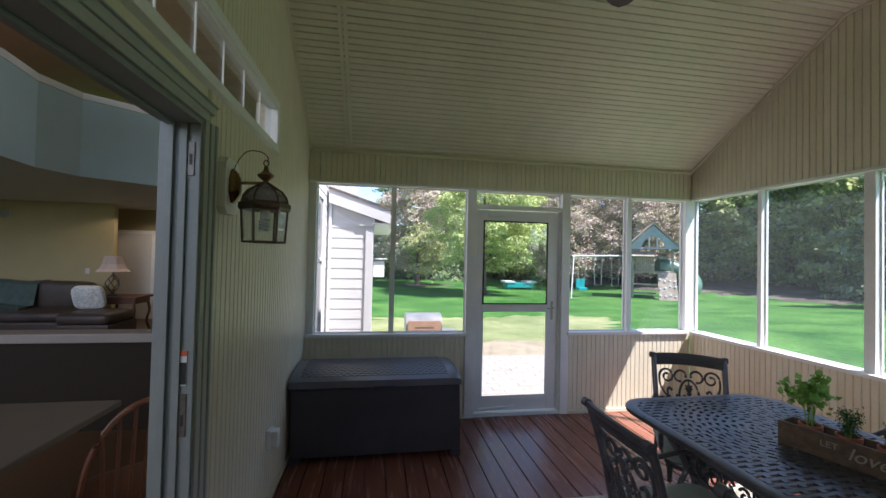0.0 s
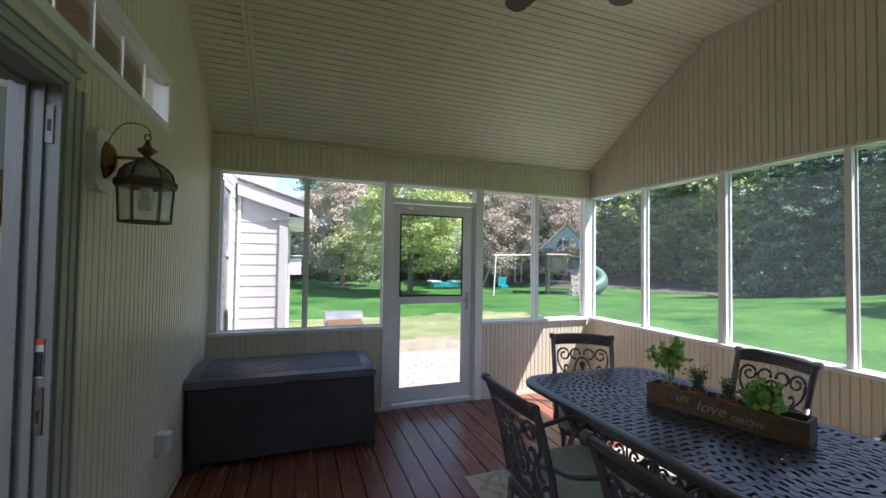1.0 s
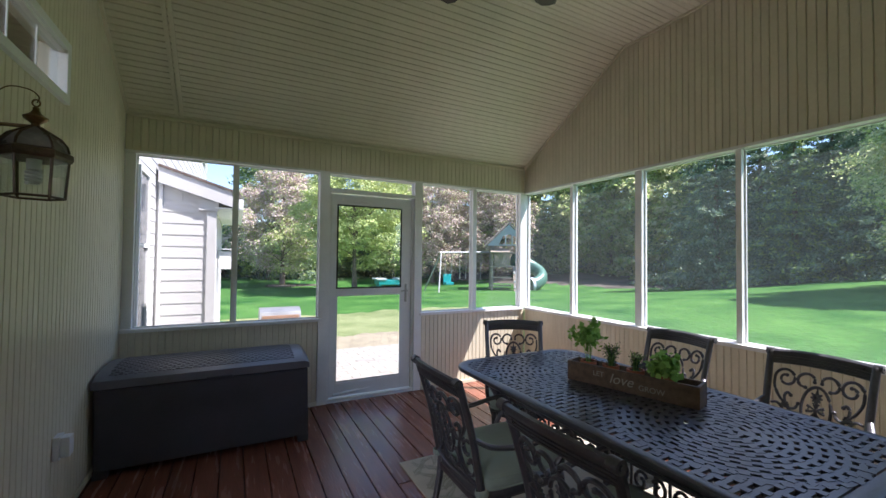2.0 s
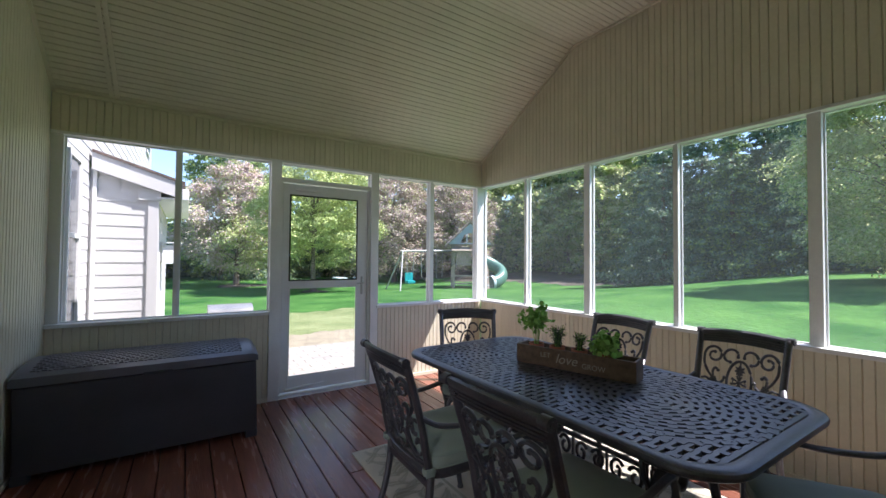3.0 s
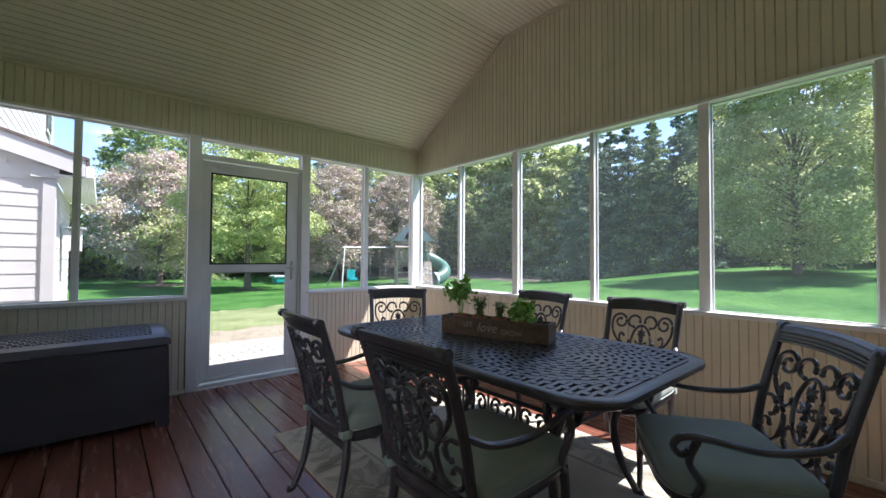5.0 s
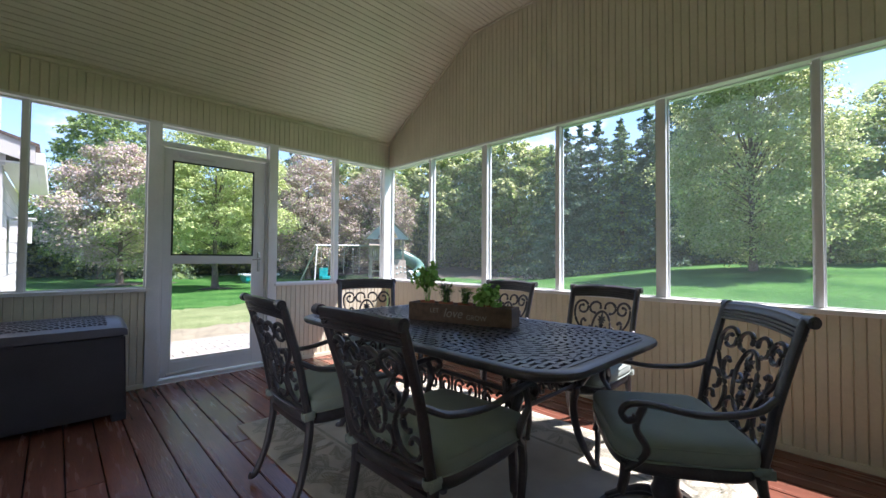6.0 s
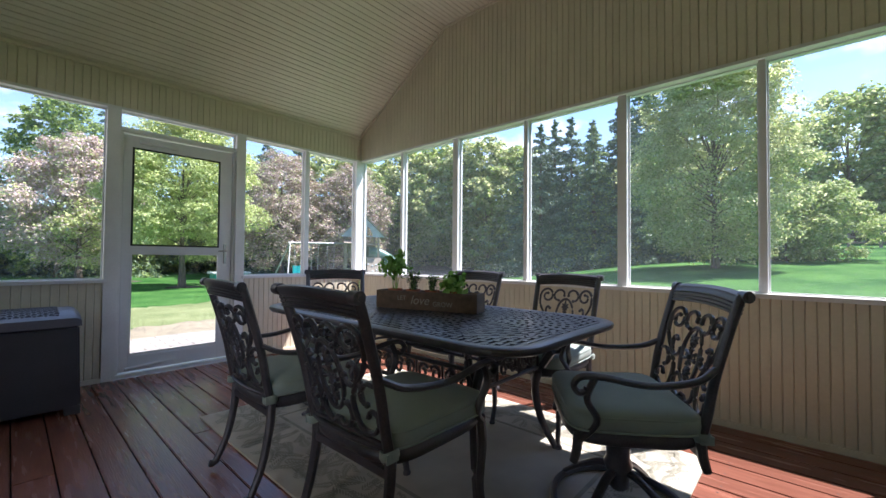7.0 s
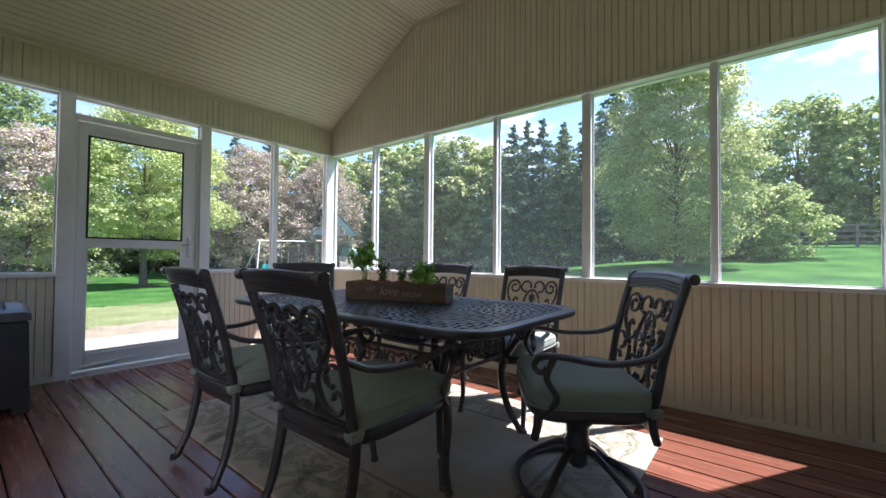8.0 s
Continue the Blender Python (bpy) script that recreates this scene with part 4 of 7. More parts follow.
def pillow_shape(bm, cx, cy, cz, sx, sy, sz, e=0.28, nu=36, nv=14, sag=0.0):
    def p(v, k):
        return math.copysign(abs(v) ** k, v)
    rows = []
    for j in range(nv + 1):
        ph = -math.pi / 2 + math.pi * j / nv
        row = []
        for i in range(nu):
            th = 2 * math.pi * i / nu
            c = p(math.cos(ph), e * 1.3)
            x, y = sx * c * p(math.cos(th), e), sy * c * p(math.sin(th), e)
            z = sz * p(math.sin(ph), 0.5)
            z += (0.010 * (1 - (x / sx) ** 2) * (1 - (y / sy) ** 2)) * (1 if ph > 0 else 0) - sag * noise.noise((x * 9, y * 9, cz))
            row.append(bm.verts.new((cx + x, cy + y, cz + z)))
        rows.append(row)
    for a, b in zip(rows, rows[1:]):
        for i in range(nu):
            bm.faces.new((a[i], a[(i + 1) % nu], b[(i + 1) % nu], b[i]))
    bmesh.ops.remove_doubles(bm, verts=bm.verts, dist=0.0005)
    bmesh.ops.recalc_face_normals(bm, faces=bm.faces)
    return bm


def outline_loop(sx, sy, e, n=40):
    out = []
    for i in range(n):
        th = 2 * math.pi * i / n
        c, s = math.cos(th), math.sin(th)
        out.append((sx * math.copysign(abs(c) ** e, c), sy * math.copysign(abs(s) ** e, s)))
    return out


CHAIR_PARTS = {}


def chair_mesh(name, maker, mat, smooth=True):
    if name not in CHAIR_PARTS:
        bm = maker()
        me = bpy.data.meshes.new(name)
        bm.normal_update()
        bm.to_mesh(me)
        bm.free()
        me.materials.append(mat)
        if smooth:
            for p in me.polygons:
                p.use_smooth = True
            me.set_sharp_from_angle(angle=radians(42))
        CHAIR_PARTS[name] = me
    return CHAIR_PARTS[name]


def seat_frame():
    bm = bmesh.new()
    loop = [(x, y + 0.005, 0.405) for x, y in outline_loop(0.252, 0.245, 0.42)]
    sweep(bm, loop, 0.020, 8, 1.2, (0, 0, 1), closed=True)
    loop = [(x, y + 0.005, 0.383) for x, y in outline_loop(0.244, 0.237, 0.42)]
    sweep(bm, loop, 0.012, 6, 1.0, (0, 0, 1), closed=True)
    for x in (-0.15, -0.05, 0.05, 0.15):
        box(bm, x - 0.018, x + 0.018, -0.23, 0.24, 0.398, 0.404)
    return bm


def cushion_body():
    return pillow_shape(bmesh.new(), 0, 0.012, 0.465, 0.278, 0.258, 0.048, sag=0.006)


def cushion_piping():
    bm = bmesh.new()
    for z, s in ((0.487, 0.248), (0.437, 0.250)):
        sweep(bm, [(x, y + 0.012, z + 0.003 * math.sin(9 * x + 7 * y)) for x, y in outline_loop(s + 0.026, s + 0.008, 0.31, 60)], 0.0042, 6, closed=True)
    return bm


def rear_post(sgn):
    def make():
        bm = bmesh.new()
        top = back_point(0.238, 0.44)
        pts = smooth_line([(0.236, -0.225, 0.395), (0.240, -0.250, 0.50), (back_point(0.238, 0.2)), (top.x, top.y, top.z), (top.x, top.y - 0.018, top.z + 0.035)], 6)
        sweep(bm, [(sgn * p[0], p[1], p[2]) for p in pts], 0.0175, 8, 1.15, (1, 0, 0))
        return bm
    return make


def rear_leg(sgn):
    def make():
        bm = bmesh.new()
        pts = smooth_line([(0.236, -0.225, 0.41), (0.238, -0.232, 0.30), (0.242, -0.265, 0.14), (0.247, -0.315, 0.022)], 6)
        sweep(bm, [(sgn * p[0], p[1], p[2]) for p in pts], lambda t: 0.0205 - 0.005 * t, 8)
        sweep(bm, [(sgn * 0.247, -0.307, 0.030), (sgn * 0.247, -0.329, 0.020), (sgn * 0.247, -0.340, 0.024)], 0.017, 8)
        return bm
    return make


def front_leg(sgn):
    def make():
        bm = bmesh.new()
        pts = smooth_line([(0.243, 0.225, 0.41), (0.247, 0.235, 0.30), (0.245, 0.222, 0.14), (0.250, 0.242, 0.015)], 6)
        sweep(bm, [(sgn * p[0], p[1], p[2]) for p in pts], lambda t: 0.021 - 0.006 * t, 8)
        lathe(bm, [(0.008, 0.0), (0.018, 0.004), (0.020, 0.014), (0.013, 0.026)], (sgn * 0.250, 0.242, 0.0), 10)
        return bm
    return make


def arm(sgn):
    def make():
        bm = bmesh.new()
        start = back_point(0.24, 0.215)
        pts = smooth_line([(start.x, start.y + 0.004, start.z), (0.278, -0.19, 0.632), (0.300, -0.02, 0.618), (0.300, 0.14, 0.640), (0.298, 0.222, 0.640), (0.296, 0.254, 0.610), (0.296, 0.238, 0.583), (0.296, 0.212, 0.586), (0.296, 0.208, 0.604)], 6)
        sweep(bm, [(sgn * p[0], p[1], p[2]) for p in pts], lambda t: 0.0125 if t < 0.85 else 0.0125 - 0.004 * (t - 0.85) / 0.15, 8, 1.35, (1, 0, 0))
        low = smooth_line([(0.298, 0.175, 0.640), (0.296, 0.205, 0.56), (0.285, 0.165, 0.485), (0.262, 0.185, 0.43), (0.250, 0.225, 0.392)], 6)
        sweep(bm, [(sgn * p[0], p[1], p[2]) for p in low], 0.0135, 8, 1.2, (1, 0, 0))
        return bm
    return make


def lower_rail():
    bm = bmesh.new()
    sweep(bm, [back_point(-0.24 + 0.48 * i / 12, -0.010) for i in range(13)], 0.013, 8, 0.8)
    sweep(bm, [back_point(-0.24 + 0.48 * i / 12, 0.012 + 0.012 * math.cos(math.pi * (i - 6) / 6)) for i in range(13)], 0.008, 6)
    box(bm, -0.23, 0.23, -0.240, -0.222, 0.345, 0.375, 0.004)
    return bm


def cushion_tie(sgn):
    def make():
        bm = bmesh.new()
        ring = [(sgn * (0.238 + 0.028 * math.cos(a)), -0.232 + 0.030 * math.sin(a), 0.428 + 0.004 * math.cos(2 * a)) for a in (2 * math.pi * i / 12 for i in range(12))]
        sweep(bm, ring, 0.0045, 6, 3.4, (0, 0, 1), closed=True)
        box(bm, sgn * 0.262 - 0.004, sgn * 0.262 + 0.004, -0.262, -0.215, 0.408, 0.44, 0.002)
        return bm
    return make


def swivel_base():
    bm = bmesh.new()
    lathe(bm, [(0.030, 0.085), (0.045, 0.10), (0.048, 0.15), (0.062, 0.19), (0.050, 0.22), (0.055, 0.27), (0.11, 0.32), (0.12, 0.345)], sides=18)
    return bm


def swivel_ring():
    bm = bmesh.new()
    sweep(bm, [(0.285 * math.cos(2 * math.pi * i / 40), 0.285 * math.sin(2 * math.pi * i / 40), 0.018) for i in range(40)], 0.0165, 8, 1.0, (0, 0, 1), closed=True)
    return bm


def swivel_spoke(k):
    def make():
        bm = bmesh.new()
        a = math.pi / 4 + k * math.pi / 2
        pts = smooth_line([(0.02, 0, 0.17), (0.10, 0, 0.155), (0.20, 0, 0.095), (0.285, 0, 0.030)], 5)
        sweep(bm, [(p[0] * math.cos(a), p[0] * math.sin(a), p[2]) for p in pts], lambda t: 0.022 - 0.006 * t, 8, 0.75)
        return bm
    return make


def leg_stub(sx, sy):
    """The short end of a leg that hangs below the seat of a swivel chair."""
    def make():
        bm = bmesh.new()
        pts = smooth_line([(0.240, 0.225, 0.41), (0.243, 0.232, 0.355), (0.246, 0.246, 0.305)], 5)
        sweep(bm, [(sx * p[0], sy * p[1], p[2]) for p in pts], lambda t: 0.021 - 0.005 * t, 8)
        return bm
    return make


def swivel_plate():
    bm = bmesh.new()
    box(bm, -0.14, 0.14, -0.13, 0.13, 0.340, 0.378, 0.008)
    box(bm, -0.20, 0.20, -0.04, 0.04, 0.352, 0.384, 0.006)
    return bm


def make_chair(m, label, swivel=False):
    root = thing("swivel_armchair" if swivel else "patio_armchair", m, label, "chair", "chairs round the table")
    specs = [("seat_frame", seat_frame, IRON, "seat_frame"), ("top_rail", top_rail, IRON, "top_rail"),
             ("back_scrollwork", scroll_panel, IRON, "scroll"), ("lower_rail", lower_rail, IRON, "lower_rail")]
    for sgn, tag in ((1, "r"), (-1, "l")):
        specs += [("back_post", rear_post(sgn), IRON, "post" + tag), ("arm", arm(sgn), IRON, "arm" + tag)]
        if not swivel:
            specs += [("leg", rear_leg(sgn), IRON, "rleg" + tag), ("leg", front_leg(sgn), IRON, "fleg" + tag)]
    if swivel:
        specs += [("pedestal", swivel_base, IRON, "pedestal"), ("base_ring", swivel_ring, IRON, "ring"), ("swivel_plate", swivel_plate, IRON, "plate")]
        specs += [("leg_stub", leg_stub(sx, sy), IRON, f"stub{sx}{sy}") for sx in (1, -1) for sy in (1, -1)]
        specs += [("spoke", swivel_spoke(q), IRON, f"spoke{q}") for q in range(4)]
    for name, maker, mat, key in specs:
        ob = new(name, chair_mesh(key, maker, mat))
        ob.parent = root
    cush = new("cushion", chair_mesh("cushion", cushion_body, CUSHION))
    cush.parent = root
    tagged(cush, label="sage green seat cushion")
    pip = new("piping", chair_mesh("piping", cushion_piping, CUSHION))
    pip.parent = cush
    for sgn, tag in ((1, "r"), (-1, "l")):
        t = new("tie", chair_mesh("tie" + tag, cushion_tie(sgn), CUSHION))
        t.parent = cush
    return root


RUG_Z = 0.013
CHAIRS = [  # x, y of the seat's middle, degrees turned, swivel
    (1.662, 1.95, -91, False, "dark cast metal armchair with sage cushion, drawn up to table"),
    (1.708, 1.182, -89, False, "dark cast metal armchair with sage cushion, turned from the table"),
    (2.35, 2.635, 151, True, "dark cast metal swivel armchair with sage cushion at the far end"),
    (2.975, 2.03, 90, False, "dark cast metal armchair with sage cushion beside the planter"),
    (2.985, 1.235, 90, False, "dark scrollwork metal armchair with sage cushion by the screens"),
    (2.41, 0.567, 34, True, "dark cast metal swivel armchair with sage cushion on a ring base"),
]
for x, y, turn, swivel, label in CHAIRS:
    make_chair(pose(x, y, RUG_Z, 0, 0, turn) @ Matrix.Diagonal((1.06, 0.94, 1, 1) if y < 1 else (0.92, 1.07, 1.01, 1) if y < 1.2 else (0.9, 1, 1, 1)), label, swivel)


# ---- table ----
TX, TY, TZ = 2.365, 1.735, 0.745
T_HX, T_HY = 0.565, 1.03


def table_inside(x, y, inset):
    hx, hy, rad = T_HX - inset, T_HY - inset, 0.20 - inset * 0.6
    dx, dy = max(0, abs(x) - (hx - rad)), max(0, abs(y) - (hy - rad))
    return abs(x) <= hx and abs(y) <= hy and math.hypot(dx, dy) <= rad


def table_outline(inset, n=12):
    hx, hy, rad = T_HX - inset, T_HY - inset, 0.20 - inset * 0.6
    pts = []
    for q, (sx, sy) in enumerate(((1, 1), (-1, 1), (-1, -1), (1, -1))):
        for i in range(n + 1):
            a = math.pi / 2 * (q + i / n)
            pts.append((sx * (hx - rad) + rad * math.cos(a), sy * (hy - rad) + rad * math.sin(a)))
    return pts


table = thing("dining_table", pose(TX, TY, 0), "dark cast metal dining table with a pierced basketweave top", "table")
bm = bmesh.new()
prof = [(0.062, -0.016), (0.062, -0.002), (0.052, 0.001), (0.016, 0.001), (0.004, -0.004), (0.0, -0.013), (0.003, -0.027), (0.014, -0.036), (0.026, -0.036), (0.030, -0.016)]
rows = [[bm.verts.new((x, y, TZ + z)) for x, y in table_outline(i)] for i, z in prof]
m = len(rows[0])
for a, b in zip(rows, rows[1:] + rows[:1]):
    for i in range(m):
        bm.faces.new((a[i], a[(i + 1) % m], b[(i + 1) % m], b[i]))
bmesh.ops.recalc_face_normals(bm, faces=bm.faces)
part("table_rim", bm, IRON, table, "rounded cast metal rim", smooth=True)

vs, fs = [], []


def slab(corners, z0, z1):
    n = len(vs)
    for z in (z0, z1):
        vs.extend((x, y, z) for x, y in corners)
    fs.extend(((n + 4, n + 5, n + 6, n + 7), (n + 3, n + 2, n + 1, n), (n, n + 1, n + 5, n + 4), (n + 1, n + 2, n + 6, n + 5), (n + 2, n + 3, n + 7, n + 6), (n + 3, n, n + 4, n + 7)))


FOCI = ((0.0, 0.50), (0.0, -0.50))
RMAX = 0.445
STEP, BAND = 0.0405, 0.0225
for fx, fy in FOCI:
    k = 0
    rad = 0.022
    slab([(fx - 0.02, fy - 0.02), (fx + 0.02, fy - 0.02), (fx + 0.02, fy + 0.02), (fx - 0.02, fy + 0.02)], TZ - 0.012, TZ + 0.001)
    while rad < RMAX:
        n = max(12, 2 * round(2 * math.pi * rad / 0.031 / 2))
        tw = k * 0.21
        for i in range(n):
            a0, a1 = 2 * math.pi * i / n + tw, 2 * math.pi * (i + 1) / n + tw
            am = (a0 + a1) / 2
            for lo_r, hi_r, lift, on in ((rad, rad + BAND, 0.0, True), (rad + BAND - 0.004, rad + STEP + 0.004, 0.0018, (i + k) % 2 == 0)):
                if not on:
                    continue
                rm = (lo_r + hi_r) / 2
                if not table_inside(fx + rm * math.cos(am), fy + rm * math.sin(am), 0.055):
                    continue
                slab([(fx + lo_r * math.cos(a0), fy + lo_r * math.sin(a0)), (fx + hi_r * math.cos(a0), fy + hi_r * math.sin(a0)), (fx + hi_r * math.cos(a1), fy + hi_r * math.sin(a1)), (fx + lo_r * math.cos(a1), fy + lo_r * math.sin(a1))], TZ - 0.012, TZ - 0.002 + lift)
        rad += STEP
        k += 1
nx, ny = int(2 * T_HX / STEP), int(2 * T_HY / STEP)
for j in range(ny + 1):
    y = -T_HY + j * STEP
    for i in range(nx + 1):
        x = -T_HX + i * STEP
        if min(math.hypot(x - fx, y - fy) for fx, fy in FOCI) < RMAX - 0.01 or not table_inside(x, y, 0.058):
            continue
        h = STEP / 2
        slab([(x - h, y - BAND / 2), (x + h, y - BAND / 2), (x + h, y + BAND / 2), (x - h, y + BAND / 2)], TZ - 0.0125, TZ - 0.0022)
        if (i + j) % 2 == 0:
            slab([(x - h * 0.72, y + BAND / 2 - 0.004), (x + h * 0.72, y + BAND / 2 - 0.004), (x + h * 0.72, y + STEP - BAND / 2 + 0.004), (x - h * 0.72, y + STEP - BAND / 2 + 0.004)], TZ - 0.012, TZ)
me = bpy.data.meshes.new("table_lattice")
me.from_pydata(vs, [], fs)
me.update()
me.materials.append(IRON)
lat = new("table_lattice", me)
lat.parent = table
tagged(lat, label="pierced woven metal table top", kind="stuff")


def table_leg(sx, sy):
    bm = bmesh.new()
    pts = smooth_line([(0.40, 0.80, 0.705), (0.36, 0.735, 0.60), (0.285, 0.64, 0.40), (0.30, 0.655, 0.20), (0.355, 0.715, 0.03), (0.37, 0.735, 0.004)], 6)
    sweep(bm, [(sx * p[0], sy * p[1], p[2]) for p in pts], lambda t: 0.026 - 0.009 * t, 8, 1.0)
    lathe(bm, [(0.014, 0.0), (0.024, 0.006), (0.024, 0.02), (0.016, 0.03)], (sx * 0.368, sy * 0.732, 0.0), 12)
    knee = smooth_line([(0.30, 0.66, 0.47), (0.36, 0.66, 0.56), (0.34, 0.64, 0.64), (0.27, 0.60, 0.62), (0.29, 0.62, 0.57)], 5)
    sweep(bm, [(sx * p[0], sy * p[1], p[2]) for p in knee], 0.012, 7)
    return bm


for sx in (1, -1):
    for sy in (1, -1):
        part("leg", table_leg(sx, sy), IRON, table, smooth=True)


def apron(p0, p1, z0, z1, count):
    bm = bmesh.new()
    p0, p1 = Vector((*p0, 0)), Vector((*p1, 0))

    def at(s, z):
        q = p0.lerp(p1, s)
        return (q.x, q.y, z)
    for z in (z0, z1):
        sweep(bm, [at(0, z), at(0.5, z), at(1, z)], 0.011, 7)
    h = z1 - z0
    w = 1.0 / count
    ln = (p1 - p0).length
    for i in range(count):
        c = (i + 0.5) * w
        for sgn in (1, -1):
            cu = curl(0.21 * sgn, 0.5, 0.05, 0.17, 90 if sgn > 0 else 90, (90 + 420) if sgn > 0 else (90 - 420), 18)
            sweep(bm, [at(c + (u * h / ln * 1.6), z0 + h * (0.5 + (v - 0.5) * 2.2)) for u, v in cu], 0.008, 6)
        sweep(bm, [at(i * w, z0), at(i * w, z1)], 0.007, 6)
    return bm


for sx in (1, -1):
    part("apron_panel", apron((sx * 0.30, -0.64), (sx * 0.30, 0.64), 0.43, 0.56, 7), IRON, table, smooth=True)
for sy in (1, -1):
    part("apron_panel", apron((-0.30, sy * 0.64), (0.30, sy * 0.64), 0.46, 0.58, 3), IRON, table, smooth=True)


# ---- rug ----
RX0, RX1, RY0, RY1 = 1.50, 3.18, 0.357, 2.935
rug = mesh_object("rug", boxed(RX0, RX1, RY0, RY1, 0.0008, RUG_Z - 0.001, 0.004), RUG)
tagged(rug, "tan flatweave rug with a grey-green leaf border on the deck", "rug")
vs, fs = [], []
rr = random.Random(8)


def rug_leaf(cx, cy, ang, ln, wd, z):
    n0 = len(vs)
    d, e = Vector((math.cos(ang), math.sin(ang))), Vector((-math.sin(ang), math.cos(ang)))
    for s, w in ((-0.5, 0.06), (-0.15, 0.5), (0.2, 0.42), (0.5, 0.03)):
        for q in (1, -1):
            p = Vector((cx, cy)) + d * (ln * s) + e * (wd * w * q)
            vs.append((p.x, p.y, z))
    for i in range(3):
        fs.append((n0 + 2 * i, n0 + 2 * i + 1, n0 + 2 * i + 3, n0 + 2 * i + 2))


bandw = 0.36


def frond(cx, cy, ang, ln):
    bend = rr.uniform(-0.5, 0.5)
    for i in range(9):
        t = i / 8
        a = ang + bend * t
        px, py = cx + ln * (t - 0.5) * math.cos(a), cy + ln * (t - 0.5) * math.sin(a)
        for sgn in (1, -1):
            la = a + sgn * (0.75 - 0.3 * t)
            l2 = ln * 0.36 * (1 - 0.55 * t)
            qx, qy = px + 0.5 * l2 * math.cos(la), py + 0.5 * l2 * math.sin(la)
            if RX0 + 0.03 < qx < RX1 - 0.03 and RY0 + 0.03 < qy < RY1 - 0.03 and not (RX0 + bandw - 0.02 < qx < RX1 - bandw + 0.02 and RY0 + bandw - 0.02 < qy < RY1 - bandw + 0.02):
                rug_leaf(qx, qy, la, l2, ln * 0.065, RUG_Z + 0.0004 + 0.00012 * ((i * 2 + sgn) % 5))


gx = RX0 + 0.10
while gx < RX1:
    gy = RY0 + 0.10
    while gy < RY1:
        if not (RX0 + bandw < gx < RX1 - bandw and RY0 + bandw < gy < RY1 - bandw):
            frond(gx + rr.uniform(-0.03, 0.03), gy + rr.uniform(-0.03, 0.03), rr.uniform(0, 6.28), rr.uniform(0.11, 0.16))
        gy += 0.086
    gx += 0.086
me = bpy.data.meshes.new("leaf_border")
me.from_pydata(vs, [], fs)
me.update()
me.materials.append(RUG_GREY)
lb = new("leaf_border", me)
lb.parent = rug
tagged(lb, label="grey-green leaf pattern", kind="stuff")
bm = bmesh.new()
for a0, a1, b0, b1 in ((RX0 + bandw, RX1 - bandw, RY0 + bandw, RY0 + bandw + 0.02), (RX0 + bandw, RX1 - bandw, RY1 - bandw - 0.02, RY1 - bandw), (RX0 + bandw, RX0 + bandw + 0.02, RY0 + bandw + 0.02, RY1 - bandw - 0.02), (RX1 - bandw - 0.02, RX1 - bandw, RY0 + bandw + 0.02, RY1 - bandw - 0.02)):
    box(bm, a0, a1, b0, b1, RUG_Z - 0.002, RUG_Z + 0.0008)
part("border_line", bm, RUG_GREY, rug)


# ---- planter with herbs on the table ----
P0, P1 = Vector((2.287, 2.085)), Vector((2.488, 1.395))
p_len = (P1 - P0).length
p_ang = math.degrees(math.atan2(P1.y - P0.y, P1.x - P0.x))
PL = pose(P0.x, P0.y, TZ + 0.001, 0, 0, p_ang)
PL_D, PL_H = 0.135, 0.115
planter = thing("planter_box", PL, "dark stained wooden planter box with painted lettering, on the table", "planter")
part("front_board", boxed(0, p_len, 0.0, 0.014, 0, PL_H, 0.0025), PLANTER, planter)
part("back_board", boxed(0, p_len, PL_D - 0.014, PL_D, 0, PL_H, 0.0025), PLANTER, planter)
for x0 in (0.0005, p_len - 0.0145):
    part("end_board", boxed(x0, x0 + 0.014, 0.0142, PL_D - 0.0142, 0.0, PL_H + 0.001, 0.0025), PLANTER, planter)
part("bottom_board", boxed(0.0146, p_len - 0.0146, 0.0142, PL_D - 0.0142, 0.002, 0.014), PLANTER, planter)


def lettering(text, x, z, size, parent, shear=0.0):
    cu = bpy.data.curves.new("lettering", "FONT")
    cu.body, cu.size, cu.shear, cu.extrude = text, size, shear, 0.0006
    tmp = new("lettering_curve", cu)
    me = bpy.data.meshes.new_from_object(tmp.evaluated_get(bpy.context.evaluated_depsgraph_get()))
    bpy.data.objects.remove(tmp)
    me.materials.clear()
    me.materials.append(INK)
    ob = new("lettering", me)
    ob.parent = parent
    ob.matrix_basis = pose(x, -0.0012, z, 90, 0, 0)
    return tagged(ob, label="pale painted words")


# lettering reads from the far end to the near end on the side that faces the doorway
lettering("LET", 0.165, 0.058, 0.042, planter)
lettering("love", 0.262, 0.036, 0.080, planter, 0.3)
lettering("GROW", 0.425, 0.030, 0.042, planter)


